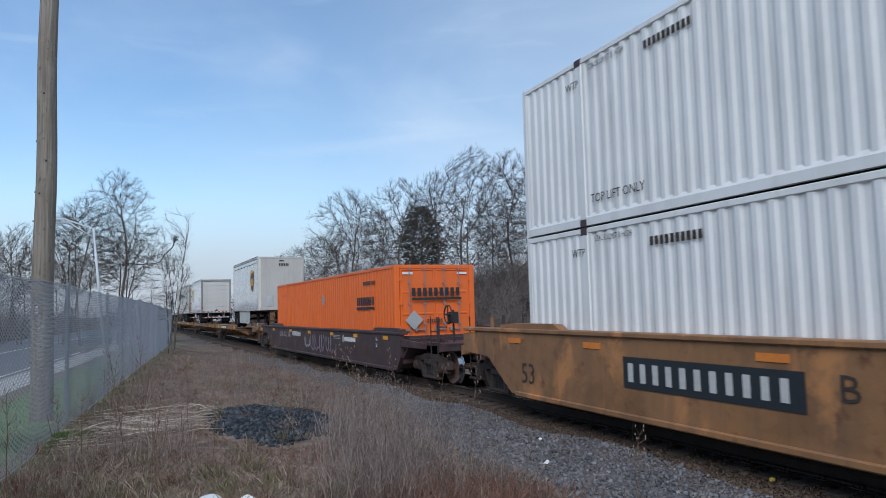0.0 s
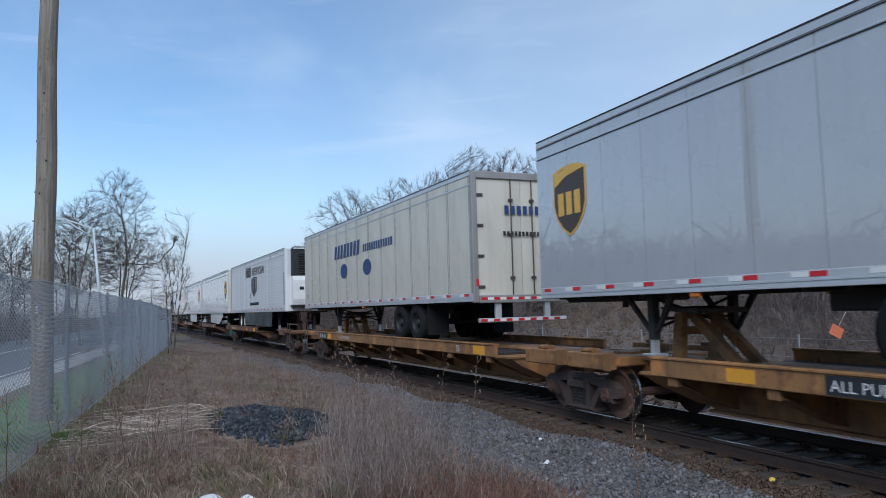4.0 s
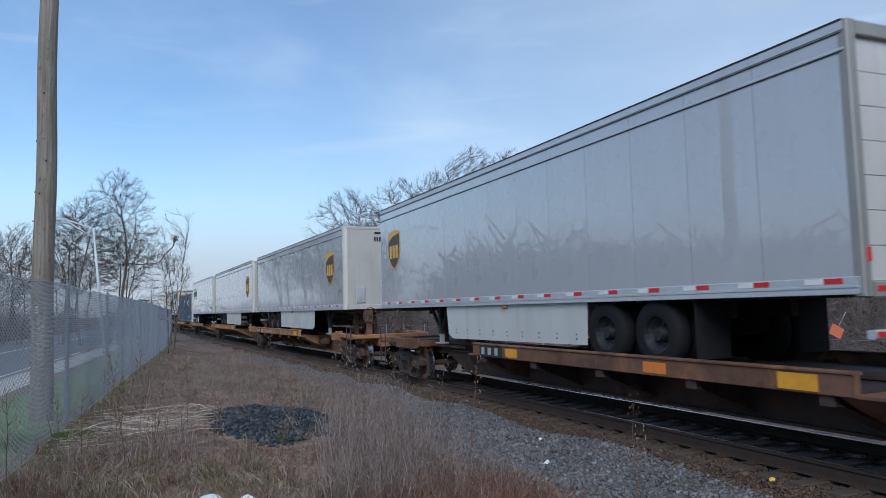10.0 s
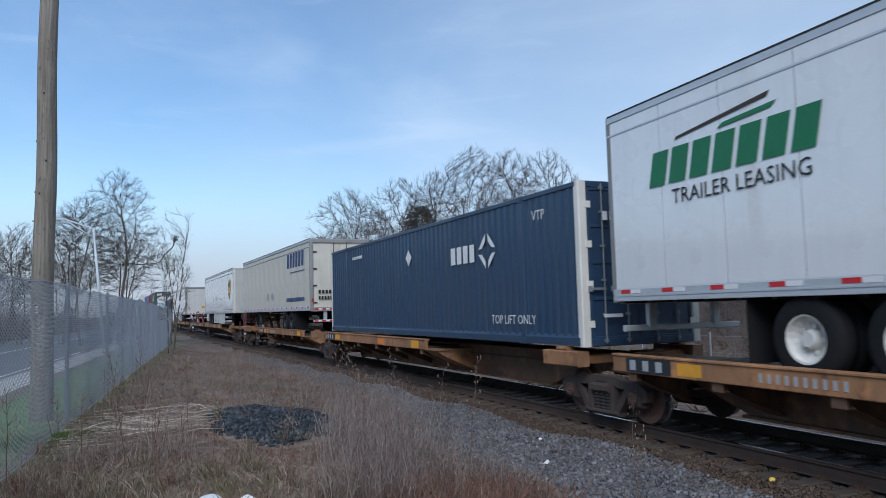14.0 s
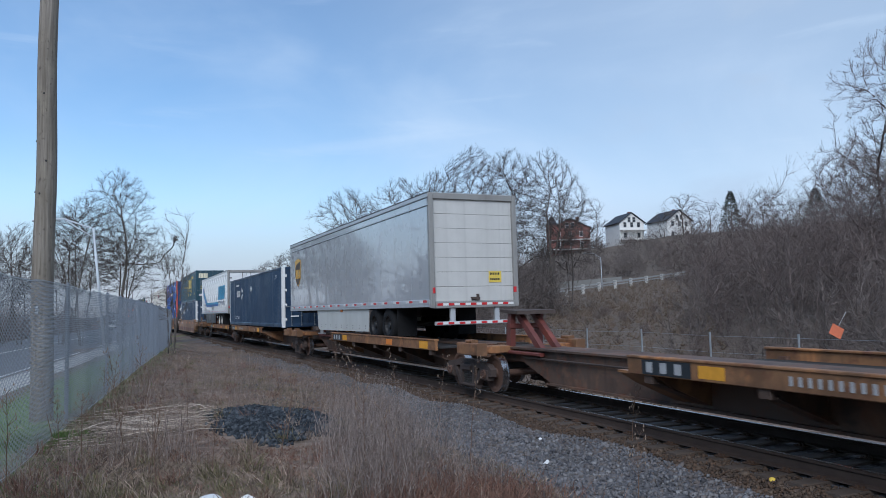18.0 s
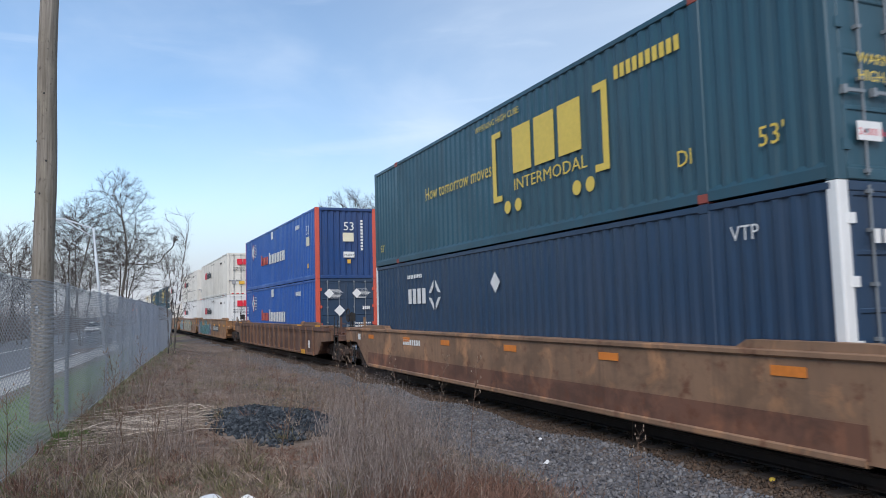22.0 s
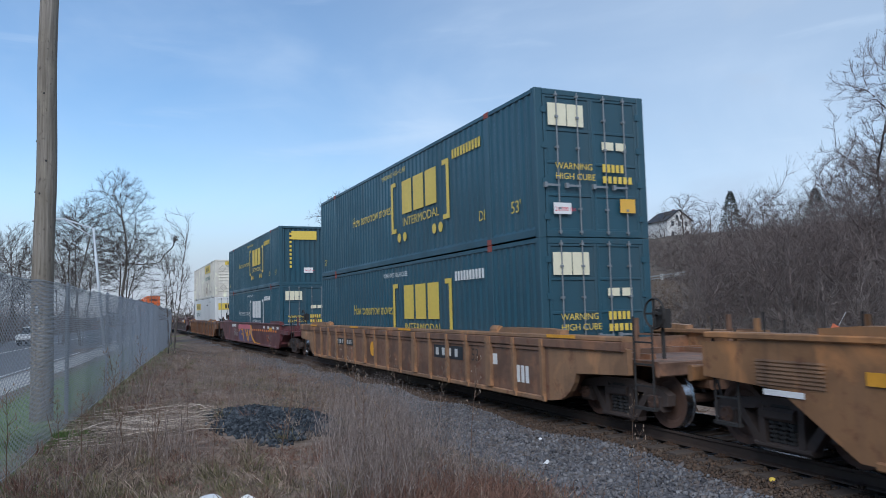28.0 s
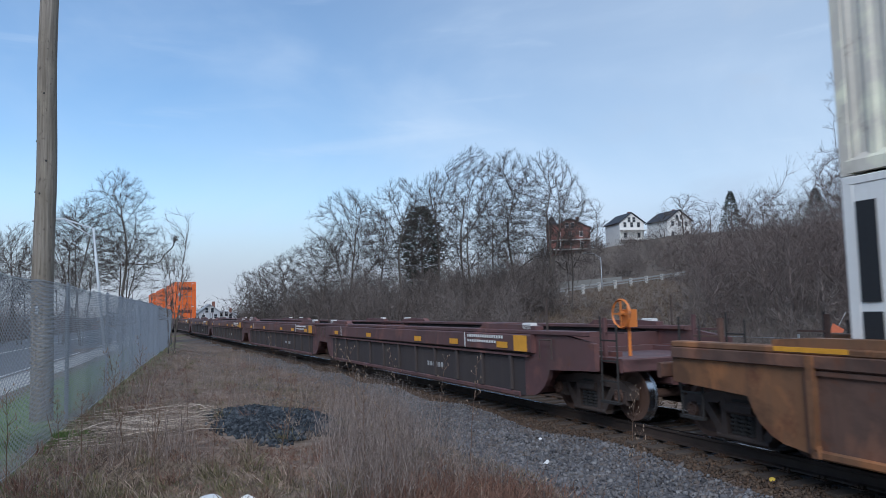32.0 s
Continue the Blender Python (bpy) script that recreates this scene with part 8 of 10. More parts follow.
    cx, cy = cx[ok], cy[ok]
    px, py = np.repeat(cx, 12) + rng.normal(0, 0.16, len(cx) * 12), np.repeat(cy, 12) + rng.normal(0, 0.16, len(cx) * 12)
    tall = np.repeat(rng.uniform(0.30, 1.20, len(cx)) ** 1.25, 12) * rng.uniform(0.5, 1.05, len(px))
    blades("dead_weeds", "standing thicket of thin dead brown weed stems", px, py, tall, 0.30, weed, 0.0030, 5, cat="weeds")
    # fine side twigs of the weeds, with seed heads at their ends
    px, py, tall = np.repeat(px, 3), np.repeat(py, 3), np.repeat(tall, 3)
    n = len(px)
    t = rng.uniform(0.35, 1.0, n)
    base = np.stack([px, py, ground_z(px, py) + tall * t * 0.9], 1) + rng.normal(0, 0.03, (n, 3)) * np.array((1, 1, 0))
    a = rng.uniform(0, 2 * np.pi, n)
    tip = base + np.stack([np.cos(a) * 0.07, np.sin(a) * 0.07, rng.uniform(0.02, 0.12, n)], 1)
    v, f2 = ribbons(base, tip, np.full(n, 0.0018), rng.normal(0, 0.02, (n, 3)))
    tagged(new("weed_twigs", big_mesh("weed_twigs", v, f2, weed)), "fine seed-headed twigs of dead weeds", "weeds", kind="stuff")
    ends = tip[rng.random(n) < 0.4]
    row = np.concatenate([ends - 0.006, ends + 0.008, np.full((len(ends), 1), 0.005), np.full((len(ends), 1), 0.004)], 1)
    v, f2 = slivers(row, 6)
    fluff = island("seed_fluff", [(0.13, 0.10, 0.088), (0.27, 0.225, 0.20), (0.19, 0.15, 0.13)], 0.9)
    tagged(new("seed_heads", big_mesh("seed_heads", v, f2, fluff)), "small dry seed heads on the dead weeds", "weeds", kind="stuff")
    # russet patch at the edge of the gravel
    x, y = rng.normal(0.25, 0.5, 5200), rng.normal(7.9, 0.75, 5200)
    d, _ = line_offset(x, y)
    keep = d < -2.6
    blades("russet_weeds", "low russet dead weeds at the edge of the gravel", x[keep], y[keep], rng.uniform(0.08, 0.34, keep.sum()), 1.0, rust_w, 0.004, 6, cat="weeds")
    # pale fallen stems
    n = 430
    x, y = rng.normal(-5.15, 0.62, n), rng.normal(12.7, 0.85, n)
    a, l = np.where(rng.random(n) < 0.75, rng.normal(-0.10, 0.30, n), rng.uniform(-1.3, 1.3, n)), rng.uniform(0.3, 1.5, n)
    c = np.stack([x, y, ground_z(x, y) + rng.uniform(0.03, 0.14, n)], 1)
    half = np.stack([np.cos(a) * l / 2, np.sin(a) * l / 2, rng.normal(0.01, 0.05, n)], 1)
    b, tip = c - half, c + half
    keep = tip[:, 0] < -0.295 * tip[:, 1]
    b, tip, n = b[keep], tip[keep], int(keep.sum())
    v, f3 = ribbons(b, tip, rng.uniform(0.004, 0.0085, n), rng.normal(0, 0.035, (n, 3)))
    pale = island("pale_straw", [(0.38, 0.30, 0.24), (0.62, 0.53, 0.44), (0.22, 0.17, 0.13)], 0.85)
    tagged(new("fallen_stems", big_mesh("fallen_stems", v, f3, pale)), "pale fallen reed stems lying crossed on the grass", "stems", kind="stuff")


near_growth()


def dead_leaves():
    """Curled fallen leaves in drifts on the verge."""
    rng = np.random.default_rng(77)
    n = 6000
    y = 6 + 26 * rng.random(n) ** 1.6
    x = rng.uniform(-0.62, 0.1, n) * y
    d, _ = line_offset(x, y)
    drift = np.sin(x * 1.7 + 0.6 * y) * np.sin(y * 1.3 - x)
    keep = (d < -4.3) & (fence_offset(x, y) < 0) & (rng.random(n) < 0.35 + 0.6 * np.clip(drift, 0, 1))
    x, y = x[keep], y[keep]
    n = len(x)
    c = np.stack([x, y, ground_z(x, y) + rng.uniform(0.01, 0.06, n)], 1)
    u = rng.normal(size=(n, 3)) * np.array([1, 1, 0.35])
    u /= np.linalg.norm(u, axis=1)[:, None]
    w = np.cross(u, rng.normal(size=(n, 3)) * np.array([0.4, 0.4, 1]))
    w /= np.linalg.norm(w, axis=1)[:, None]
    k = np.cross(u, w) * 0.4
    sz = rng.uniform(0.009, 0.022, n)[:, None]
    v = np.stack([c - u * sz * 1.3, c + w * sz * 0.8 + k * sz, c + u * sz * 1.3, c - w * sz * 0.8 + k * sz, c], 1)
    f = np.array([(0, 1, 4), (1, 2, 4), (2, 3, 4), (3, 0, 4)])[None] + (np.arange(n) * 5)[:, None, None]
    m = island("dead_leaf", [(0.12, 0.065, 0.042), (0.24, 0.14, 0.085), (0.30, 0.21, 0.14), (0.08, 0.05, 0.038)], 0.85)
    me = bpy.data.meshes.new("dead_leaves")
    me.from_pydata(v.reshape(-1, 3).tolist(), [], f.reshape(-1, 3).tolist())
    me.materials.append(m)
    tagged(new("dead_leaves", me), "russet and tan fallen leaves scattered on the verge", "leaves", kind="stuff")


dead_leaves()


def dead_weed(seed, h):
    """One tall dead weed: a stem with short side twigs and seed heads."""
    rng = random.Random(seed)
    segs, heads = [], []
    p = Vector((0, 0, -0.05))
    d = Vector((rng.gauss(0, 0.06), rng.gauss(0, 0.06), 1)).normalized()
    for i in range(9):
        q = p + d * (h / 9)
        segs.append((*p, *q, 0.007 - 0.0006 * i, 0.0064 - 0.0006 * i))
        if i > 2:
            for _ in range(3):
                a = rng.uniform(0, 6.28)
                e = q + Vector((math.cos(a) * 0.11, math.sin(a) * 0.11, rng.uniform(0.06, 0.18))) * (1.1 - i * 0.06)
                segs.append((*q, *e, 0.0028, 0.0014))
                heads.append((*e, *(e + Vector((0, 0, 0.03))), 0.009, 0.003))
        p = q
        d = (d + Vector((rng.gauss(0, 0.05), rng.gauss(0, 0.05), 0))).normalized()
    return segs, heads


def place_weeds():
    stem_m = plain("weed_stalk", (0.15, 0.095, 0.065), 0.9, 0, 0.3, 30)
    head_m = plain("seed_head", (0.24, 0.18, 0.13), 0.95, 0, 0.3, 40)
    temps = []
    for k, h in enumerate((1.45, 1.2, 1.0, 0.85)):
        w = tagged(new("dead_weed"), "single tall dead weed with branching seed heads", "weed", "tall dead weeds")
        s, hd = dead_weed(60 + k, h)
        v, f = tubes(s, 5)
        part("stem", big_mesh("stem", v, f, stem_m), stem_m, w)
        v, f = tubes(hd, 4)
        tagged(part("seed_head", big_mesh("seed_head", v, f, head_m), head_m, w), kind="stuff")
        temps.append(w)
    spots = [(-4.05, 9.4), (-4.9, 8.3), (-3.1, 8.0), (-5.4, 10.4), (-1.55, 13.6), (-1.0, 9.2), (-6.1, 13.2), (-6.8, 16.0), (-0.6, 8.4), (-2.2, 9.9), (-1.9, 16.2), (-3.9, 17.5), (-5.6, 18.8), (-0.2, 12.6), (2.15, 8.6), (2.9, 11.8), (0.3, 10.4), (-4.4, 12.6), (-5.9, 11.2), (-5.0, 11.4), (-4.55, 10.2), (-3.6, 9.0), (-6.5, 14.4), (-7.4, 18.2), (-4.2, 8.6), (-2.5, 11.6), (-1.3, 11.2), (-1.9, 12.5), (-0.9, 14.6), (-2.9, 9.2), (-6.9, 17.2), (-5.3, 13.0)]
    rng = random.Random(4)
    for i, (x, y) in enumerate(spots):
        m = pose(x, y, ground_at(x, y), rng.uniform(-5, 5), rng.uniform(-5, 5), rng.uniform(0, 360))
        if i < 4:
            temps[i].matrix_basis = m
        else:
            copy_thing(temps[rng.randrange(4) if x < 1 else 3], m)


place_weeds()


def litter():
    wm = plain("white_plastic", (0.74, 0.74, 0.73), 0.4, 0, 0.12, 9)
    tub = tagged(new("plastic_tub"), "white plastic tub lying upturned in the weeds", "litter")
    tub.matrix_basis = pose(-2.33, 7.32, ground_at(-2.33, 7.32) - 0.06, 8, -6, 0)
    sh = Shape()
    prof = [(0.0, 0.165), (0.03, 0.165), (0.05, 0.155), (0.13, 0.135), (0.17, 0.10), (0.185, 0.0)]
    n = 20
    for i in range(n):
        a, b = 2 * math.pi * i / n, 2 * math.pi * (i + 1) / n
        for (z0, r0), (z1, r1) in zip(prof, prof[1:]):
            sh.quad((r0 * math.cos(a), r0 * math.sin(a), z0), (r0 * math.cos(b), r0 * math.sin(b), z0), (r1 * math.cos(b), r1 * math.sin(b), z1), (r1 * math.cos(a), r1 * math.sin(a), z1))
    part("shell", sh.mesh("shell", wm, True), wm, tub)
    part("rim", Shape().lathe((0, 0, 0), [(-0.001, 0.168), (0.001, 0.175)], 20).mesh("rim", wm), wm, tub)
    rng = random.Random(12)
    for x, y, s, nm, lb in ((-1.98, 7.38, 0.13, "plastic_scrap", "small white plastic scrap in the weeds"), (1.42, 10.85, 0.075, "plastic_scrap", "crumpled white plastic scrap on the gravel"), (1.55, 12.6, 0.05, "plastic_scrap", "small pale scrap on the gravel"), (-1.75, 15.0, 0.05, "plastic_scrap", "small white scrap in the grass"), (3.9, 9.1, 0.05, "yellow_leaf", "yellow scrap beside the sleepers")):
        sh = Shape()
        pts = [(s * rng.uniform(0.5, 1) * math.cos(a), s * rng.uniform(0.5, 1) * math.sin(a), rng.uniform(0, 0.8) * s) for a in np.linspace(0, 5.6, 8)]
        k = [(0, 0, s * 0.9)] + pts
        sh.add(k, [(0, i, i % 8 + 1) for i in range(1, 9)])
        sh.add([(a, b, c + 0.006) for a, b, c in k], [(0, i, i % 8 + 1) for i in range(1, 9)])
        ob = tagged(new(nm, sh.mesh(nm, LEMON if nm == "yellow_leaf" else wm)), lb, "litter")
        ob.matrix_basis = pose(x, y, ground_at(x, y) + 0.005)


litter()

# ---- marks, plates and lettering on the train ----
GREEN_MARK = plain("green_mark", (0.025, 0.17, 0.07), 0.5, 0, 0.15)
BLUE_MARK = plain("blue_mark", (0.02, 0.12, 0.42), 0.45, 0, 0.15)
CYAN_MARK = plain("cyan_mark", (0.03, 0.28, 0.50), 0.45, 0, 0.15)
PURPLE_MARK = plain("violet_mark", (0.105, 0.078, 0.175), 0.5, 0, 0.2)
PINK_MARK = plain("pink_mark", (0.62, 0.16, 0.20), 0.5, 0, 0.25)
TEAL_MARK = plain("teal_mark", (0.06, 0.36, 0.34), 0.5, 0, 0.3)
RED_MARK = plain("red_mark", (0.66, 0.025, 0.05), 0.45, 0, 0.1)
GOLD_MARK = plain("gold_mark", (0.72, 0.42, 0.06), 0.4, 0, 0.1)
BROWN_MARK = plain("brown_mark", (0.055, 0.030, 0.018), 0.4, 0, 0.1)
GREY_MARK = plain("grey_mark", (0.38, 0.38, 0.38), 0.5, 0, 0.2)
NAVY_MARK = plain("navy_mark", (0.02, 0.05, 0.16), 0.5, 0, 0.15)
DARK_PLATE = plain("dark_plate", (0.022, 0.026, 0.030), 0.55, 0, 0.2)
RUST_PATCH = plain("orange_patch", (0.70, 0.22, 0.03), 0.55, 0, 0.25)
DULL_WHITE = plain("dull_white", (0.56, 0.55, 0.52), 0.6, 0, 0.25)
FADED = plain("faded_black", (0.05, 0.038, 0.03), 0.6, 0, 0.3)


def plate(parent, name, mat, outline, y=-CW - 0.014, label="", thick=0.004):
    """A flat mark on the near side; outline in x, z."""
    return part(name, Shape().side(outline, y, y + thick), mat, parent, label)


def rect(parent, name, mat, x0, x1, z0, z1, y=-CW - 0.014, label="", slant=0.0):
    return plate(parent, name, mat, [(x0, z0), (x1, z0), (x1 + slant, z1), (x0 + slant, z1)], y, label)


def front_rect(parent, name, mat, y0, y1, z0, z1, x=CL + 0.002, label=""):
    return part(name, Shape().box(x, x + 0.004, y0, y1, z0, z1), mat, parent, label)


def bars(parent, name, mat, x0, x1, z0, z1, n, y=-CW - 0.014, label="", slant=0.0, gap=0.34, front=None, tops=None):
    """A row of plain upright bars in place of lettering; long rows of small ones are joined."""
    w = (x1 - x0) / n
    joined, made = Shape(), None
    for i in range(n):
        sh = joined if n > 12 or z1 - z0 < 0.15 else Shape()
        a, b = x0 + i * w, x0 + (i + 1 - gap) * w
        ztop = z1 if tops is None else z0 + (z1 - z0) * tops[i % len(tops)]
        if front is None:
            sh.side([(a, z0), (b, z0), (b + slant, ztop), (a + slant, ztop)], y, y + 0.004)
        else:
            sh.box(front, front + 0.004, a, b, z0, ztop)
        if sh is not joined:
            made = part(name[:-1] if name.endswith("s") else name, sh, mat, parent, label)
    if joined.v:
        made = tagged(part("marking", joined, mat, parent, label), kind="stuff")
    return made


def wording(parent, text, mat, x, z, h, y=-CW - 0.014, front=None, wide=1.0, name="lettering"):
    """Words on the near side from x, z on, h high; or on the leading end, from y = x."""
    def make():
        cu = bpy.data.curves.new("lettering", "FONT")
        cu.body, cu.size, cu.extrude, cu.resolution_u = text, 1.0, 0.0, 2
        ob = bpy.data.objects.new("lettering", cu)
        me = bpy.data.meshes.new_from_object(ob)
        bpy.data.objects.remove(ob)
        me.name = "lettering"
        me.materials.clear()
        me.materials.append(mat)
        return me
    me = once(("text", text, mat.name), make)
    k = h / 0.73
    ob = part(name, me, mat, parent)
    if front is None:
        ob.matrix_basis = pose(x, y, z, 90, 0, 0) @ Matrix.Diagonal((k * wide, k, k, 1))
    else:
        ob.matrix_basis = pose(front, x, z, 90, 0, 90) @ Matrix.Diagonal((k * wide, k, k, 1))
    return ob


def disc(parent, name, mat, x, z, r, y=-CW - 0.014, n=18, rz=None):
    return plate(parent, name, mat, [(x + r * math.cos(2 * math.pi * i / n), z + (rz or r) * math.sin(2 * math.pi * i / n)) for i in range(n)], y)


def shield(tr, x0, x1, z0, z1, y=-CW - 0.010):
    """Brown shield with a gold border, top band and a plain gold bar."""
    def outline(m):
        w, h = x1 - x0 - 2 * m, z1 - z0 - 2 * m
        a, b = x0 + m, z0 + m
        pts = [(0.5, 0.0), (0.72, 0.10), (0.90, 0.25), (1.0, 0.45), (1.0, 0.93), (0.75, 0.985), (0.5, 1.0), (0.25, 0.985), (0.0, 0.93), (0.0, 0.45), (0.10, 0.25), (0.28, 0.10)]
        return [(a + w * p, b + h * q) for p, q in pts]
    plate(tr, "shield_border", GOLD_MARK, outline(0.0), y, "gold shield border")
    plate(tr, "shield_field", BROWN_MARK, outline(0.05), y - 0.004, "dark brown shield field")
    w, h = x1 - x0, z1 - z0
    plate(tr, "shield_crest", GOLD_MARK, [(x0 + 0.06 * w, z0 + 0.72 * h), (x0 + 0.40 * w, z0 + 0.84 * h), (x0 + 0.94 * w, z0 + 0.90 * h), (x0 + 0.75 * w, z0 + 0.955 * h), (x0 + 0.5 * w, z0 + 0.965 * h), (x0 + 0.06 * w, z0 + 0.905 * h)], y - 0.008)
    bars(tr, "shield_bars", GOLD_MARK, x0 + 0.16 * w, x0 + 0.90 * w, z0 + 0.30 * h, z0 + 0.62 * h, 3, y - 0.008, gap=0.3)


for tr, box in ((PUP_A, (1.94, 3.1, 2.04, 3.32)), (PUP_B, (-3.64, -2.55, 2.08, 3.36)), (TA, (6.05, 7.18, 1.97, 3.24)), (TB_, (5.74, 6.82, 2.04, 3.24)), (TD, (-7.24, -6.2, 2.1, 3.26)), (TE, (5.79, 6.89, 1.91, 3.18)), (TF, (5.86, 7.02, 1.88, 3.17)), (TJ, (5.74, 6.88, 1.97, 3.28)), (TK, (-7.0, -5.95, 2.05, 3.26))):
    shield(tr, *box)
for tr, x in ((TA, 7.5), (TB_, 7.4), (TE, 7.5), (TF, 7.5), (TJ, 7.5)):
    wording(tr, "53'", BLACK, x, 1.58, 0.16)
    rect(tr, "small_plate", GREY_MARK, x + 0.02, x + 0.24, 1.46, 1.49)
for tr in (PUP_A, TA, TB_, TE, TF, TJ):
    L = 4.35 if tr is PUP_A else CL
    bars(tr, "number_bars", BLACK, -0.15, 0.42, 3.44, 3.60, 6, front=L + 0.009)
    bars(tr, "number_bars", FADED, 0.25, 0.42, 2.26, 2.32, 3, front=L + 0.002)
for tr, x in ((TK, CL), (TD, CL)):
    front_rect(tr, "caution_plate", LEMON, 0.42, 0.80, 1.62, 1.92, x + 0.002, "yellow caution plate")
    bars(tr, "caution_bars", BLACK, 0.46, 0.76, 1.82, 1.88, 4, front=x + 0.006)
    bars(tr, "caution_bars", BLACK, 0.46, 0.76, 1.68, 1.73, 5, front=x + 0.006)

# white boxes at the head
wording(W2, "TOP LIFT ONLY", BLACK, -5.8, 0.38, 0.15)
wording(W2, "STACK LIMIT 3 HIGH", BLACK, -5.74, 2.62, 0.10, wide=0.8)
bars(W2, "number_bars", FADED, -4.24, -3.18, 2.48, 2.60, 10)
wording(W1, "STACK LIMIT 3 HIGH", BLACK, -5.74, 2.64, 0.10, wide=0.8)
bars(W1, "number_bars", FADED, -4.31, -3.17, 2.45, 2.58, 10)
for b in (W1, W2, J1, J2):
    wording(b, "WTP", BLACK, -6.45, 2.42, 0.14)

# orange boxes: plain bars where the name stands, a pale placard
ORANGE_BOXES = [ob for ob, *_ in TRAIN if ob.name.startswith("shipping_container") and "orange" in ob["label"]]
for b in ORANGE_BOXES:
    bars(b, "name_bars", DARK_PLATE, 4.56, 6.32, 1.76, 2.02, 9)
    rect(b, "name_underline", DARK_PLATE, 4.52, 6.29, 1.62, 1.70)
    plate(b, "placard", GREY_MARK, [(0.10, 2.03), (0.35, 1.80), (0.60, 2.03), (0.35, 2.26)], label="pale diamond placard")
    bars(b, "small_bars", DARK_PLATE, 5.25, 6.4, 2.40, 2.52, 14)
    bars(b, "name_bars", DARK_PLATE, -0.78, 0.82, 1.98, 2.22, 9, front=CL + 0.06)
    rect_y = front_rect(b, "name_underline", DARK_PLATE, -0.78, 0.82, 1.86, 1.93, CL + 0.06)
    front_rect(b, "corner_band", WHITE, -1.05, -0.72, 2.62, 2.68, CL + 0.004)
    front_rect(b, "corner_band", WHITE, 0.72, 1.05, 2.62, 2.68, CL + 0.004)
    pl = part("placard", Shape().box(CL + 0.062, CL + 0.067, -0.2, 0.2, -0.2, 0.2), GREY_MARK, b, "pale diamond placard")
    pl.matrix_basis = pose(0, -0.72, 1.28, 45, 0, 0)
    bars(b, "small_bars", FADED, -0.3, 0.2, 1.2, 1.30, 8, front=CL + 0.06)
    wording(b, "TOP LIFT ONLY", FADED, -6.9, 2.3, 0.10)


def umax(b, x0, code_x):
    """White bars and an open diamond of four pieces; words below."""
    bars(b, "name_bars", WHITE, x0, x0 + 1.35, 1.74, 2.14, 4, gap=0.3)
    c, z, r = x0 + 1.86, 1.94, 0.40
    for i in range(4):
        a = i * math.pi / 2
        p = lambda t, q: (c + q * math.cos(a + t), z + q * math.sin(a + t) * 0.95)
        plate(b, "diamond_piece", WHITE, [p(0.14, r), p(math.pi / 2 - 0.14, r), p(math.pi / 2 - 0.3, r * 0.58), p(0.3, r * 0.58)])
    plate(b, "placard", WHITE, [(-0.3, 2.12), (-0.08, 1.90), (0.14, 2.12), (-0.08, 2.34)], label="white diamond placard")
    wording(b, "TOP LIFT ONLY", WHITE, code_x, 0.38, 0.19)
    bars(b, "number_bars", WHITE, -5.3, -4.2, 2.42, 2.52, 9)
    wording(b, "VTP", WHITE, 6.5, 2.36, 0.20)


umax(UM1, 2.72, 4.72)
umax(UM2, -5.10, -5.93)
umax(N1, -5.25, 4.7)
for b in (UM1, UM2, N1):
    bars(b, "name_bars", WHITE, -0.85, -0.25, 2.20, 2.36, 4, front=CL + 0.06)
    bars(b, "number_bars", WHITE, 0.30, 0.85, 2.24, 2.34, 6, front=CL + 0.06)
    bars(b, "number_bars", WHITE, 0.30, 0.80, 2.06, 2.16, 6, front=CL + 0.06)
    bars(b, "small_bars", GREY_MARK, 0.20, 0.95, 0.72, 0.78, 9, front=CL + 0.06)
    bars(b, "small_bars", GREY_MARK, 0.20, 0.95, 0.86, 0.92, 9, front=CL + 0.06)
    front_rect(b, "warning_plate", WHITE, -0.9, -0.5, 0.5, 0.56, CL + 0.06)
    pl = part("placard", Shape().box(CL + 0.062, CL + 0.067, -0.17, 0.17, -0.17, 0.17), WHITE, b, "white diamond placard")
    pl.matrix_basis = pose(0, 0.72, 1.42, 45, 0, 0)


def green_box(b, m, m2, end_square=True):
    """Blue-green livery: slogan, brackets round heavy bars, four dots."""
    wording(b, "How tomorrow moves", m, -3.85, 1.46, 0.34, wide=0.86)
    for s, x0, x1 in ((1, -0.03, 0.36), (-1, 4.04, 3.65)):
        w = 0.16 * s
        plate(b, "bracket", m, [(x0, 0.86), (x1, 0.86), (x1, 0.98), (x0 + w, 0.98), (x0 + w, 2.20), (x1, 2.20), (x1, 2.32), (x0, 2.32)])
    bars(b, "name_bars", m, 0.86, 3.40, 1.34, 2.26, 3, gap=0.16)
    wording(b, "INTERMODAL", m, 0.86, 1.00, 0.24, wide=1.25)
    for x in (0.58, 1.02, 3.08, 3.48):
        disc(b, "dot", m, x, 0.70, 0.13)
    bars(b, "number_bars", m2, 4.25, 5.8, 2.24, 2.46, 10)
    wording(b, "53'", m2, 7.03, 0.56, 0.26)
    wording(b, "53'", m2, -7.55, 0.42, 0.22)
    wording(b, "DI", m2, 5.58, 0.58, 0.24)
    wording(b, "WARNING HIGH CUBE", m2, -0.82, 2.52, 0.14)


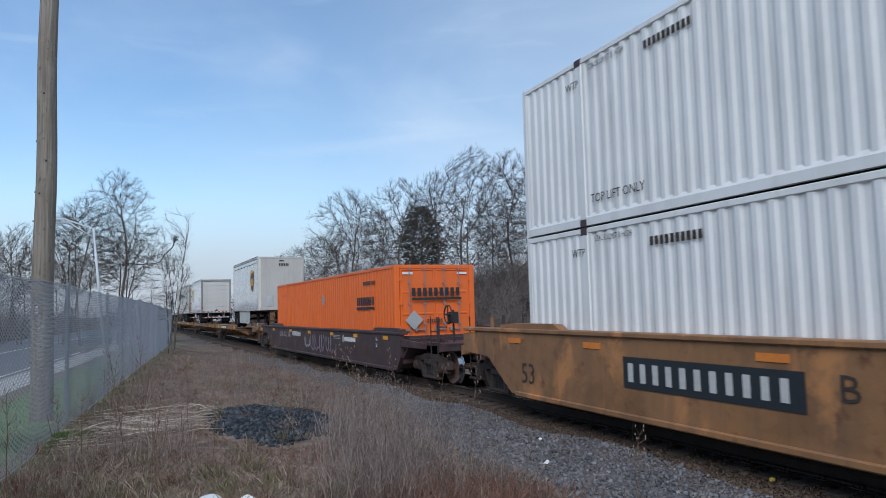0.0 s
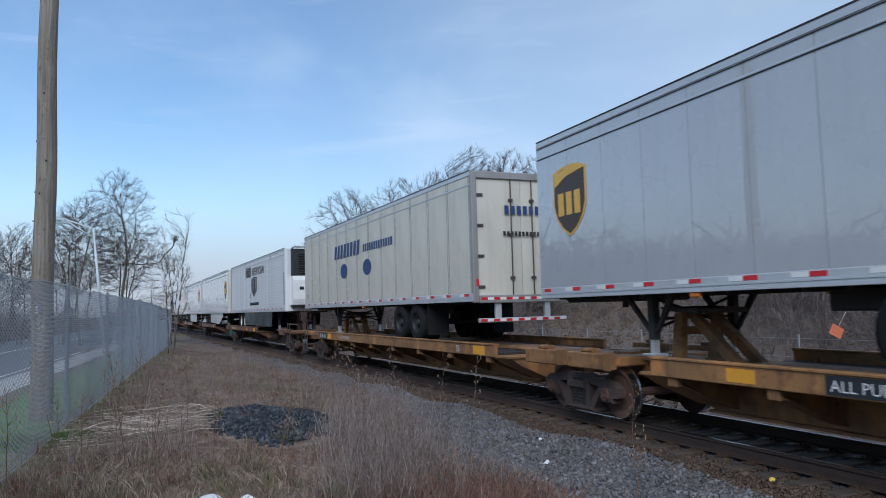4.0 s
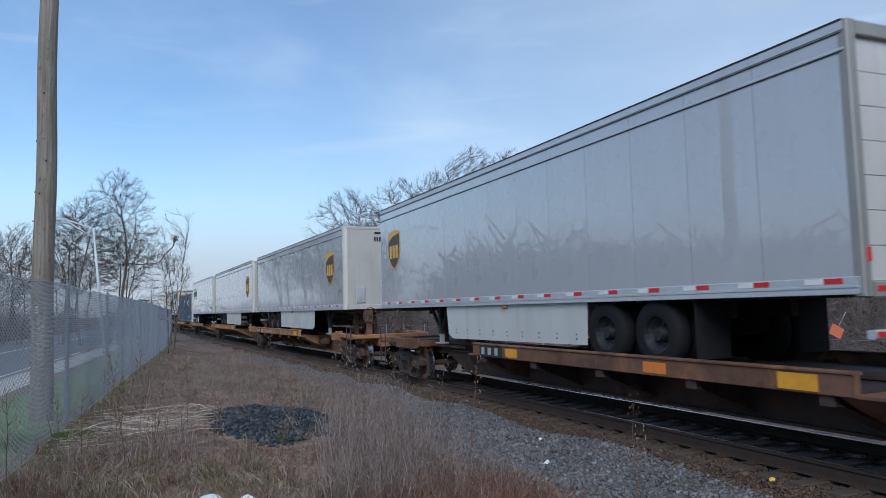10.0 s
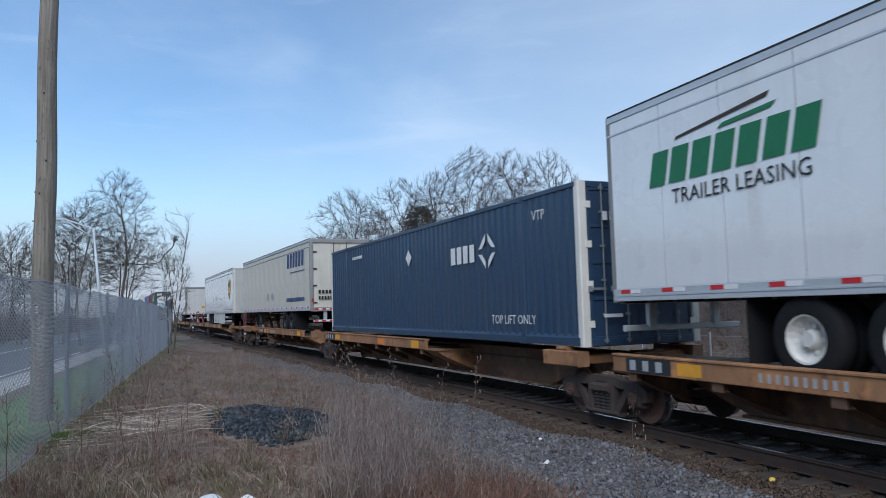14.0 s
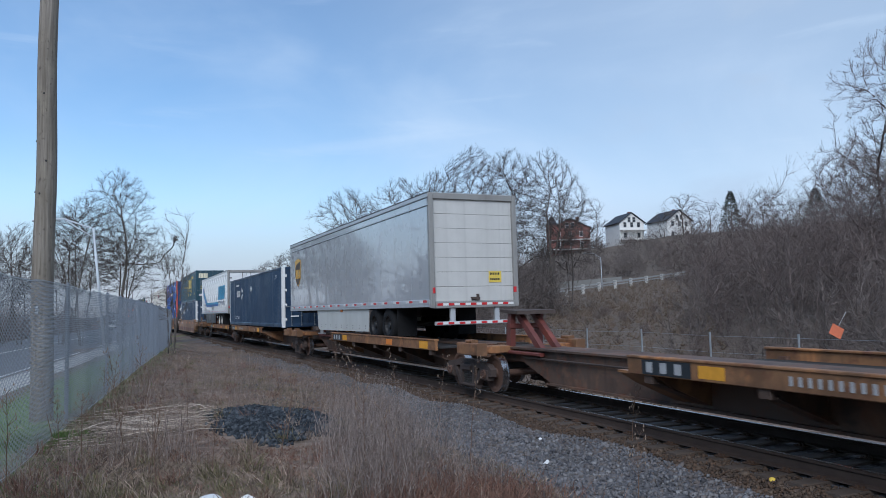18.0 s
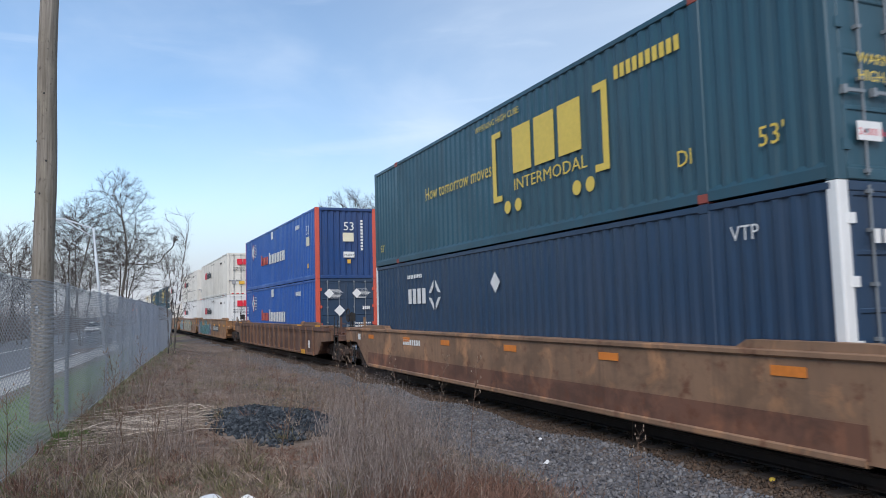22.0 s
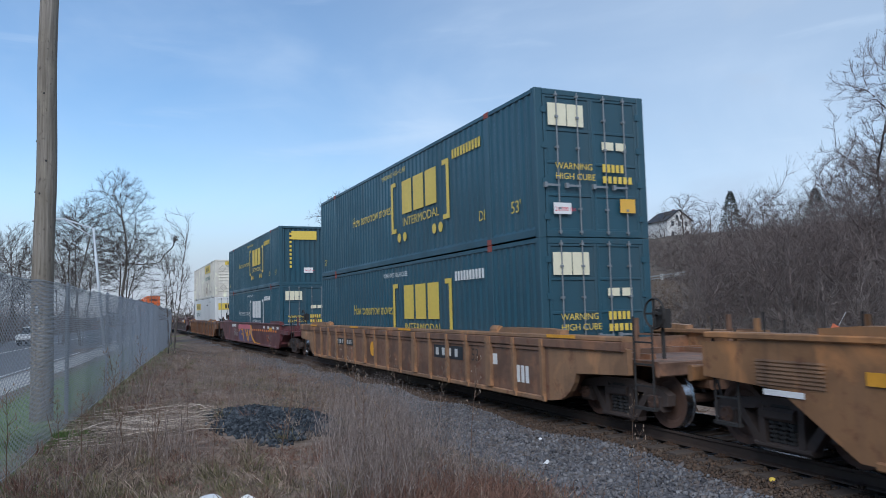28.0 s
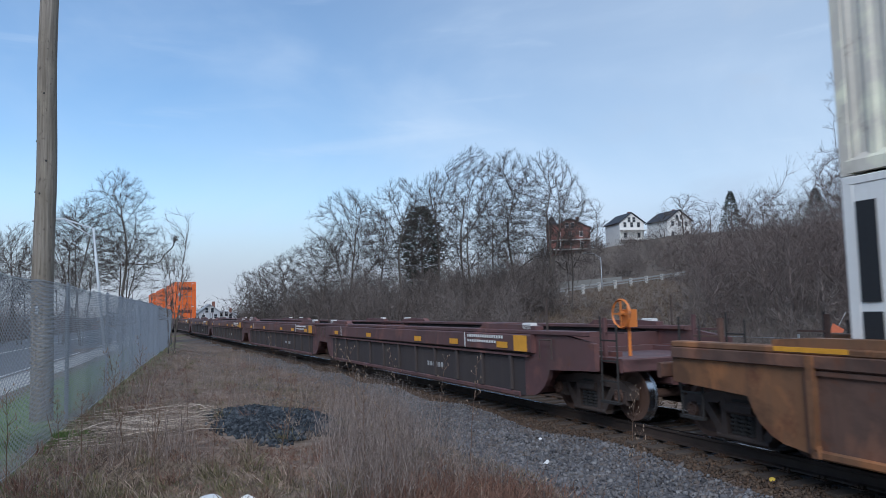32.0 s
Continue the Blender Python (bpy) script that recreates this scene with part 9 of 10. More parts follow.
for b, m, m2 in ((N2, LEMON, LEMON), (C1, LEMON, WHITE), (C2, LEMON, LEMON), (C3, WHITE, WHITE), (C4, LEMON, LEMON)):
    green_box(b, m, m2)
PALE_PLATE = plain("pale_yellow_plate", (0.78, 0.72, 0.52), 0.5, 0, 0.1)
for b in (N2, C1, C2, C3):
    front_rect(b, "reflector_plate", PALE_PLATE, -1.02, -0.60, 2.18, 2.62, CL + 0.006, "pale reflective plate")
    front_rect(b, "reflector_plate", PALE_PLATE, -0.58, -0.20, 2.18, 2.62, CL + 0.006, "pale reflective plate")
    front_rect(b, "small_plate", PALE_PLATE, 0.22, 0.50, 1.76, 1.92, CL + 0.006)
    front_rect(b, "small_plate", PALE_PLATE, 0.56, 0.80, 1.76, 1.92, CL + 0.006)
    wording(b, "WARNING", LEMON, -0.92, 1.32, 0.13, front=CL + 0.056)
    wording(b, "HIGH CUBE", LEMON, -0.92, 1.12, 0.13, front=CL + 0.056)
    bars(b, "number_bars", LEMON, 0.18, 0.72, 1.30, 1.46, 5, front=CL + 0.056)
    bars(b, "number_bars", LEMON, 0.18, 0.92, 1.08, 1.22, 6, front=CL + 0.056)
    front_rect(b, "weight_plate", WHITE, -0.98, -0.58, 0.44, 0.66, CL + 0.04)
    wording(b, "24,000 lbs", RED_MARK, -0.96, 0.50, 0.085, front=CL + 0.046)
    front_rect(b, "warning_plate", GOLD_MARK, 0.58, 0.95, 0.50, 0.78, CL + 0.04, "yellow warning plate")
front_rect(C4, "band_plate", LEMON, -0.70, 0.55, 2.24, 2.66, CL + 0.004, "broad yellow plate")
front_rect(C4, "weight_plate", WHITE, -0.1, 0.36, 0.60, 0.86, CL + 0.004)
wording(C4, "24,000 lbs", RED_MARK, -0.07, 0.68, 0.09, front=CL + 0.010)
for i in range(9):
    front_rect(C4, "number_bar", LEMON, -0.80, -0.70, 0.85 + i * 0.2, 0.97 + i * 0.2, CL + 0.004)


def blue_box(b):
    for m, q, dy in ((POST_RED, 1.0, 0.014), (WHITE, 0.86, 0.018), (CYAN_MARK, 0.34, 0.022)):
        plate(b, "emblem", m, [(-5.55 - 0.40 * q, 2.12), (-5.55, 2.12 - 0.50 * q), (-5.55 + 0.40 * q, 2.12), (-5.55, 2.12 + 0.50 * q)], -CW - dy)
    for i in range(9):
        rect(b, "emblem_line", WHITE, -5.3 + 0.03 * abs(i - 4), -4.45 - 0.05 * abs(i - 4), 1.78 + i * 0.085, 1.805 + i * 0.085)
    bars(b, "name_bars", POST_RED, -3.2, -1.28, 1.20, 1.76, 5, gap=0.3, tops=(1.0, 0.72, 0.72, 0.72, 0.72))
    bars(b, "name_bars", WHITE, -1.16, 2.6, 1.16, 1.76, 10, gap=0.3, tops=(1.0, 0.78, 0.78, 0.78, 0.78, 0.78, 0.78, 0.78, 0.78, 0.78))
    rect(b, "square_plate", WHITE, -0.6, -0.07, 2.38, 2.76)


blue_box(O1)
blue_box(O2)
wording(O2, "53", WHITE, 6.58, 1.90, 0.40)
rect(O2, "square_plate", PALE_PLATE, 6.62, 7.12, 1.42, 1.80)
rect(O2, "small_plate", GOLD_MARK, 6.75, 6.98, 0.50, 0.68)
bars(O2, "number_bars", WHITE, 4.64, 5.46, 2.30, 2.48, 6)
bars(O1, "number_bars", WHITE, 4.64, 5.6, 2.30, 2.48, 6)
wording(O1, "53", WHITE, -7.6, 1.55, 0.42)
rect(O1, "square_plate", WHITE, -7.6, -7.15, 0.95, 1.4)
wording(O2, "53", WHITE, -0.14, 1.98, 0.36, front=CL + 0.006)
front_rect(O2, "square_plate", PALE_PLATE, -0.16, 0.30, 1.52, 1.88, CL + 0.004)
front_rect(O2, "weight_plate", WHITE, -0.14, 0.32, 0.86, 1.10, CL + 0.004)
wording(O2, "24,000 lbs", BLACK, -0.12, 0.92, 0.09, front=CL + 0.010)
front_rect(O2, "small_plate", GOLD_MARK, 0.02, 0.16, 0.62, 0.78, CL + 0.004)
for i in range(10):
    front_rect(O2, "number_bar", WHITE, 0.60, 0.70, 1.16 + i * 0.13, 1.25 + i * 0.13, CL + 0.004)
for y in (-0.78, 0.38):
    for i in range(8):
        front_rect(O1, "emblem_line", WHITE, y - 0.02, y + 0.58 - 0.05 * abs(i - 4), 2.12 + i * 0.05, 2.135 + i * 0.05, CL + 0.06)
    pl = part("emblem", Shape().box(CL + 0.062, CL + 0.067, -0.14, 0.14, -0.14, 0.14), WHITE, O1)
    pl.matrix_basis = pose(0, y, 2.31, 45, 0, 0)
bars(O1, "number_bars", WHITE, 0.62, 0.95, 1.64, 1.78, 4, front=CL + 0.06)
bars(O1, "small_bars", WHITE, 0.3, 0.98, 0.92, 1.0, 9, front=CL + 0.06)
bars(O1, "small_bars", WHITE, 0.3, 0.98, 1.06, 1.12, 9, front=CL + 0.06)
pl = part("placard", Shape().box(CL + 0.062, CL + 0.067, -0.16, 0.16, -0.16, 0.16), WHITE, O1, "pale diamond placard")
pl.matrix_basis = pose(0, -0.35, 1.62, 45, 0, 0)

for lo, hi in XP:
    for b, x0, z in ((lo, -5.18, 1.60), (hi, -5.24, 1.62)):
        bars(b, "name_bars", RED_MARK, x0, x0 + 1.5, z, z + 0.52, 3, gap=0.15)
        bars(b, "name_bars", DARK_PLATE, x0 + 1.54, x0 + 4.45, z, z + 0.50, 9, gap=0.24, tops=(1.0, 0.72, 0.72, 0.92, 0.72, 1.0, 0.92, 0.72, 0.72))
        wording(b, "WARNING HIGH CUBE", FADED, -0.75, 2.52, 0.14)
        bars(b, "number_bars", FADED, 4.4, 5.5, 2.30, 2.44, 9)
        wording(b, "WTP", FADED, 6.5, 2.30, 0.16)
        wording(b, "A", FADED, 5.6, 0.5, 0.2)
        if b["label"] and any(c.name.startswith("door") for c in b.children):
            bars(b, "name_bars", RED_MARK, -0.62, 0.62, 2.10, 2.50, 3, gap=0.12, front=CL + 0.06)
            wording(b, "WARNING", BLACK, -0.90, 1.82, 0.12, front=CL + 0.056)
            wording(b, "HIGH CUBE", BLACK, -0.90, 1.64, 0.12, front=CL + 0.056)
            bars(b, "number_bars", BLACK, 0.18, 0.80, 1.62, 1.90, 6, front=CL + 0.056)
            wording(b, "53'", BLACK, 0.25, 0.86, 0.20, front=CL + 0.056)
            front_rect(b, "warning_plate", GOLD_MARK, -0.50, -0.12, 0.72, 0.95, CL + 0.04, "yellow warning plate")
            front_rect(b, "weight_plate", GREY_MARK, -0.98, -0.72, 0.74, 1.0, CL + 0.04)
            bars(b, "reflectors", RED, -1.0, 1.0, 0.05, 0.11, 6, front=CL + 0.004, gap=0.5)
        else:
            bars(b, "name_bars", RED_MARK, -0.62, -0.05, 2.30, 2.50, 3, front=CL + 0.004)
            bars(b, "name_bars", DARK_PLATE, -0.02, 0.75, 2.30, 2.48, 9, front=CL + 0.004)
            wording(b, "WARNING HIGH CUBE", BLACK, -0.55, 1.42, 0.10, front=CL + 0.004)
            wording(b, "53'", BLACK, -0.2, 0.3, 0.20, front=CL + 0.004)

# white and yellow boxes
DARK_GREEN = plain("dark_green_mark", (0.02, 0.14, 0.09), 0.5, 0, 0.15)
rect(J2, "yellow_band", LEMON, 1.26, 4.98, 2.08, 2.72)
bars(J2, "name_bars", BLACK, 2.1, 4.0, 2.24, 2.56, 6)
wording(J2, "Intermodal", DARK_GREEN, 1.46, 1.50, 0.46, wide=1.18)
wording(J2, "TOP LIFT ONLY", BLACK, 4.41, 0.38, 0.15)
wording(J2, "STACK LIMIT 3 HIGH", BLACK, 4.2, 2.76, 0.09)
# shade of the openings by the corner post, painted as flat black panels
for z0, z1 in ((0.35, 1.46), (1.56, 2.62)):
    rect(J1, "recess_shade", BLACK, -7.90, -7.66, z0, z1, label="flat black panel painted as the shade of an opening beside the corner post")
rect(J1, "yellow_band", LEMON, -5.78, -2.14, 1.98, 2.55)
bars(J1, "name_bars", BLACK, -5.0, -3.0, 2.12, 2.42, 6)
wording(J1, "Intermodal", DARK_GREEN, -5.68, 1.42, 0.44, wide=1.22)
wording(J1, "STACK LIMIT 3 HIGH", BLACK, 4.0, 2.50, 0.10)
bars(J1, "number_bars", BLACK, 2.4, 3.3, 2.30, 2.38, 9)
front_rect(J1, "yellow_band", LEMON, -1.05, 1.05, 1.92, 2.42, CL + 0.012, "yellow band across the doors")
bars(J1, "name_bars", BLACK, -0.55, 0.60, 2.02, 2.32, 6, front=CL + 0.018)
front_rect(J1, "data_plate", BLACK, -0.95, -0.55, 0.92, 1.2, CL + 0.012)
front_rect(J1, "data_plate", GREY_MARK, 0.30, 0.52, 0.72, 1.02, CL + 0.012)
front_rect(J1, "warning_plate", LEMON, 0.62, 0.98, 0.70, 1.15, CL + 0.012)
front_rect(J2, "yellow_band", LEMON, -0.55, 0.35, 2.50, 2.76, CL + 0.004, "yellow plate")
bars(J2, "name_bars", BLACK, -0.35, 0.2, 2.56, 2.70, 6, front=CL + 0.010)
wording(J2, "Intermodal", DARK_GREEN, -0.45, 2.36, 0.11, front=CL + 0.006)
OUTLINE = plain("placard_outline", (0.34, 0.31, 0.25), 0.6, 0, 0.25)
for y, z in ((-0.72, 2.22), (-0.66, 0.72)):
    for q, m, dx in ((0.25, OUTLINE, 0.0), (0.215, BOX_DIRTY, 0.004)):
        pl = part("placard", Shape().box(CL + 0.006 + dx, CL + 0.010 + dx, -q * 0.74, q * 0.74, -q * 0.74, q * 0.74), m, J2, "faded diamond placard")
        pl.matrix_basis = pose(0, y, z, 45, 0, 0)
    front_rect(J2, "placard_line", OUTLINE, y - 0.16, y + 0.16, z - 0.008, z + 0.008, CL + 0.016)
front_rect(J2, "data_plate", GREY_MARK, 0.42, 0.60, 0.62, 0.80, CL + 0.004)
front_rect(J2, "vent_cover", WHITE, 0.80, 1.00, 0.52, 0.86, CL + 0.03, "white vent cover")
front_rect(J2, "round_mark", LEMON, 0.02, 0.16, 0.64, 0.80, CL + 0.004)
front_rect(J2, "number_bar", GREY_MARK, -0.30, 0.85, 2.12, 2.20, CL + 0.004)
RUST_STREAK = plain("rust_streak", (0.16, 0.075, 0.04), 0.85, 0, 0.4, 6)
for i, (x, z, l) in enumerate(((0.4, 0.5, 0.8), (2.2, 0.3, 0.7), (2.35, 0.35, 0.55), (3.1, 0.3, 1.0), (-3.6, 0.28, 0.12), (-3.45, 0.28, 0.15), (-3.3, 0.28, 0.1), (-2.1, 0.28, 0.14), (-6.9, 0.9, 1.2))):
    plate(J2, "rust_streak", RUST_STREAK, [(x, z), (x + 0.03, z + 0.02), (x + 0.05, z + l), (x, z + l)])

# fluted trailer
bars(PRIME, "name_bars", DARK_PLATE, -2.55, -0.8, 3.05, 3.62, 5, y=-CW - 0.018)
wording(PRIME, "INTERMODAL", DARK_PLATE, -0.46, 3.08, 0.46, y=-CW - 0.018, wide=0.92)
plate(PRIME, "shield", DARK_PLATE, [(-0.70, 2.90), (-0.62, 2.20), (0.12, 1.86), (0.95, 2.20), (1.05, 2.95), (0.15, 3.02)], -CW - 0.016, "dark shield emblem")
plate(PRIME, "shield_rim", GREY_MARK, [(-0.63, 2.86), (-0.55, 2.24), (0.12, 1.93), (0.88, 2.24), (0.97, 2.90), (0.15, 2.97)], -CW - 0.021, "pale shield outline")
plate(PRIME, "shield_face", DARK_PLATE, [(-0.59, 2.82), (-0.51, 2.27), (0.12, 1.98), (0.84, 2.27), (0.92, 2.86), (0.15, 2.93)], -CW - 0.026)
for k in (0, 2, 4):
    plate(PRIME, "shield_bar", GREY_MARK, [(-0.40 + k * 0.27, 2.28), (-0.30 + k * 0.27, 2.24), (-0.28 + k * 0.25, 2.84), (-0.36 + k * 0.25, 2.84)], -CW - 0.031)
bars(PRIME, "web_bars", BLACK, -1.17, 1.65, 1.40, 1.56, 20, y=-CW - 0.024)
disc(PRIME, "placard", GREY_MARK, -1.0, 1.95, 0.18, y=-CW - 0.016)
for i in range(10):
    rect(PRIME, "number_bar", BLACK, 7.82, 7.94, 1.32 + i * 0.155, 1.44 + i * 0.155, y=-CW - 0.018)
front_rect(PRIME, "reefer_port", BLACK, -0.72, -0.52, 2.0, 2.14, CL + 0.46)
front_rect(PRIME, "reefer_port", BLACK, 0.62, 0.74, 1.78, 1.90, CL + 0.46)
# cream trailers
bars(ALLI, "name_bars", NAVY_MARK, -3.3, -0.2, 2.72, 3.2, 8, slant=0.1)
bars(ALLI, "name_bars", NAVY_MARK, 0.1, 2.95, 2.76, 3.0, 13)
disc(ALLI, "emblem", NAVY_MARK, -2.1, 2.25, 0.42, rz=0.26)
disc(ALLI, "emblem", NAVY_MARK, 0.5, 2.25, 0.42, rz=0.26)
bars(ALLI, "name_bars", NAVY_MARK, -0.45, 0.85, 3.0, 3.2, 8, front=CL + 0.042)
bars(ALLI, "web_bars", BLACK, -0.5, 0.9, 2.5, 2.6, 14, front=CL + 0.042)
wording(ALLI, "53'", BLACK, -7.5, 1.4, 0.16)
bars(WHE, "name_bars", NAVY_MARK, 3.95, 7.2, 2.95, 3.60, 6, slant=0.08)
rect(WHE, "name_underline", NAVY_MARK, 4.6, 7.2, 2.72, 2.76)
bars(WHE, "web_bars", NAVY_MARK, 3.8, 7.2, 1.42, 1.60, 18)
disc(WHE, "emblem", GREY_MARK, -0.5, 1.74, 0.3, rz=0.2)
disc(WHE, "emblem", GREY_MARK, 0.6, 1.74, 0.3, rz=0.2)
bars(WHE, "name_bars", NAVY_MARK, -0.25, 0.95, 3.1, 3.4, 6, front=CL + 0.042)
bars(WHE, "number_bars", BLACK, -0.95, -0.35, 1.7, 1.85, 4, front=CL + 0.042)
bars(WHE, "number_bars", BLACK, -0.95, -0.2, 1.45, 1.6, 6, front=CL + 0.042)
# white trailer with green bars
bars(TG, "name_bars", GREEN_MARK, -7.05, -4.0, 2.66, 3.16, 7, slant=0.12, gap=0.2)
plate(TG, "name_stripe", GREEN_MARK, [(-5.6, 3.22), (-4.7, 3.27), (-4.6, 3.34), (-5.5, 3.28)])
plate(TG, "name_stripe", FADED, [(-6.45, 3.26), (-4.75, 3.42), (-4.7, 3.48), (-6.4, 3.30)])
wording(TG, "TRAILER LEASING", DARK_PLATE, -6.56, 2.36, 0.22, wide=1.02)
bars(TG, "number_bars", FADED, 6.6, 7.6, 1.42, 1.52, 12)
bars(TG, "name_bars", GREEN_MARK, -0.55, 0.45, 3.14, 3.40, 6, front=CL + 0.002)
bars(TG, "number_bars", BLACK, -0.5, 0.3, 2.78, 2.86, 12, front=CL + 0.002)
bars(TC, "number_bars", BLACK, 6.95, 7.7, 1.30, 1.42, 10)
# white trailer with the blue arrow
bars(MAR, "name_bars", CYAN_MARK, 3.13, 6.6, 2.0, 3.0, 6, slant=0.22, gap=0.16)
wording(MAR, "INTERMODAL", NAVY_MARK, 3.3, 1.62, 0.30, wide=1.32)
plate(MAR, "arrow_band", CYAN_MARK, [(-6.3, 3.0), (-3.9, 1.92), (-2.9, 1.86), (3.2, 1.86), (3.2, 1.70), (-2.9, 1.72), (-4.1, 1.74), (-6.45, 2.76)])
plate(MAR, "arrow_band", BLUE_MARK, [(-6.45, 2.76), (-4.1, 1.74), (-2.9, 1.72), (3.2, 1.70), (3.2, 1.55), (-2.9, 1.55), (-4.3, 1.55), (-6.6, 2.55)])
plate(MAR, "arrow_head", BLUE_MARK, [(-6.9, 3.2), (-6.35, 3.12), (-6.3, 3.5), (-6.0, 2.85), (-6.5, 2.4), (-6.62, 2.85)])
for x in (-0.3, 0.35):
    plate(MAR, "placard", GREY_MARK, [(x - 0.3, 1.44), (x, 1.22), (x + 0.3, 1.44), (x, 1.68)])
wording(MAR, "53'", BLACK, -7.6, 1.24, 0.14)


# ---- marks on the wagons ----
def scrawl(parent, x0, x1, z0, z1, mat, seed, y, loops=9, r=0.02, label="sprayed scrawl"):
    """Sprayed writing that cannot be read: a looping line."""
    rng = random.Random(seed)
    sh = Shape()
    n = loops * 10
    pts = []
    for i in range(n):
        t = i / (n - 1)
        a = t * loops * 2 * math.pi
        pts.append((x0 + (x1 - x0) * (t + 0.035 * math.cos(a) * rng.uniform(0.6, 1.2)), (z0 + z1) / 2 + (z1 - z0) * 0.5 * math.sin(a) * rng.uniform(0.55, 1.0)))
    for k, ((a, b), (c, d)) in enumerate(zip(pts, pts[1:])):
        if (k // 7) % 5 == 4:
            continue
        l = math.hypot(c - a, d - b) + 1e-6
        nx, nz = -(d - b) / l * r, (c - a) / l * r
        sh.side([(a - nx, b - nz), (c - nx, d - nz), (c + nx, d + nz), (a + nx, b + nz)], y, y + 0.003)
    return tagged(part("scrawl", sh, mat, parent, label), kind="stuff")


def mural(parent, x0, x1, z0, z1, mats, seed, y, n=6, label="sprayed graffiti letters"):
    """Fat overlapping sprayed shapes with outlines."""
    rng = random.Random(seed)
    w = (x1 - x0) / n
    for i in range(n):
        cx = x0 + (i + 0.5) * w
        m = mats[i % (len(mats) - 1)]
        pts = []
        for k in range(11):
            a = 2 * math.pi * k / 11
            q = rng.uniform(0.72, 1.08)
            pts.append((cx + w * 0.60 * q * math.cos(a), (z0 + z1) / 2 + (z1 - z0) * 0.49 * q * math.sin(a)))
        part("graffiti_shape", Shape().side(pts, y - 0.001 * (i % 3), y + 0.004), m, parent, label if i == 0 else "")
        hole = [(cx + w * 0.14 * rng.uniform(0.6, 1.2) * math.cos(a), (z0 + z1) / 2 + 0.1 * rng.uniform(-1, 1) + (z1 - z0) * 0.12 * math.sin(a)) for a in np.linspace(0, 5.5, 7)]
        part("graffiti_shape", Shape().side(hole, y - 0.006, y - 0.001), mats[-1], parent)
        scrawl(parent, cx - w * 0.55, cx + w * 0.55, z0 + 0.03, z1 - 0.03, mats[-1], seed + i, y - 0.007, 2, 0.016, "")


def swirls(name, base, line, pale, second, scale, rings=5.0):
    """Sprayed letters that cannot be read: flowing fields ringed by dark and pale lines."""
    mat, nt, bsdf, co = start_material(name)
    field = noise_node(nt, co, scale, 1.5, (1.0, 1.0, 1.5), lo=0.25, hi=0.75, distort=1.1)
    m = nt.nodes.new("ShaderNodeMath")
    m.operation = "MULTIPLY"
    m.inputs[1].default_value = rings
    fr = nt.nodes.new("ShaderNodeMath")
    fr.operation = "FRACT"
    nt.links.new(field, m.inputs[0])
    nt.links.new(m.outputs[0], fr.inputs[0])
    ramp = nt.nodes.new("ShaderNodeValToRGB")
    ramp.color_ramp.interpolation = "CONSTANT"
    el = ramp.color_ramp.elements
    stops = [(0.0, base), (0.34, line), (0.42, second), (0.66, pale), (0.74, base), (0.90, line)]
    while len(el) < len(stops):
        el.new(0.5)
    for e, (p, c) in zip(el, stops):
        e.position, e.color = p, (*c, 1)
    nt.links.new(fr.outputs[0], ramp.inputs[0])
    wear = noise_node(nt, co, 5, 6, lo=0.45, hi=0.8)
    nt.links.new(mix_node(nt, scaled(nt, wear, 0.45), ramp.outputs[0], (0.16, 0.09, 0.05)), bsdf.inputs["Base Color"])
    bsdf.inputs["Roughness"].default_value = 0.55
    MATS[name] = mat
    return mat


LILAC = plain("lilac_mark", (0.30, 0.25, 0.31), 0.6, 0, 0.3)
WELLS = [ob for ob, *_ in TRAIN if ob.name.startswith("well_wagon")]
SPINES = [ob for ob, *_ in TRAIN if ob.name.startswith("spine_wagon")]
YS = -1.512


def number_plate(w, x0, x1, z0, z1, y=YS, n=10):
    rect(w, "number_panel", DARK_PLATE, x0, x1, z0, z1, y)
    m = (z1 - z0) * 0.2
    bars(w, "number_bars", DULL_WHITE, x0 + 0.12, x1 - 0.06, z0 + m, z1 - m, n + 1, y - 0.004, gap=0.58)


w = WELLS[0]
number_plate(w, -4.82, -1.51, 0.70, 1.16)
wording(w, "53", FADED, -8.1, 0.50, 0.40, y=YS)
wording(w, "B", FADED, -1.10, 0.88, 0.30, y=YS, wide=1.2)
for x in (-8.6, -5.9, -2.2, 2.0, 6.0):
    rect(w, "patch", RUST_PATCH, x, x + 0.5, 1.24, 1.34, YS)
w = WELLS[1]
for x in (-8.2, -4.6, -1.3, 1.96, 4.76, 7.6):
    rect(w, "reflector_patch", YELLOW, x, x + 0.42, 1.08, 1.19, YS, "yellow reflective patch")
bars(w, "number_bars", WHITE, -3.99, -2.5, 0.94, 1.12, 8, YS)
scrawl(w, -0.9, 2.6, 0.40, 1.12, LILAC, 3, YS, 11, 0.020)
scrawl(w, -1.9, -0.95, 0.5, 1.0, GREY_MARK, 5, YS, 5, 0.014)
scrawl(w, -6.6, -4.4, 0.85, 1.10, GREY_MARK, 6, YS, 9, 0.014)
bars(w, "name_bars", WHITE, 3.75, 4.98, 0.92, 1.06, 16, YS)
disc(w, "emblem", GREY_MARK, 3.6, 1.0, 0.12, YS)
for k in range(3):
    rect(w, "small_bars", GREY_MARK, 2.4, 3.2, 0.98 + k * 0.05, 1.0 + k * 0.05, YS)
wording(w, "40", WHITE, 6.95, 1.02, 0.12, y=YS)
wording(w, "20", WHITE, 6.95, 0.84, 0.12, y=YS)
wording(w, "53", RUST_STREAK, 5.85, 0.52, 0.34, y=YS)
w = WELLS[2]
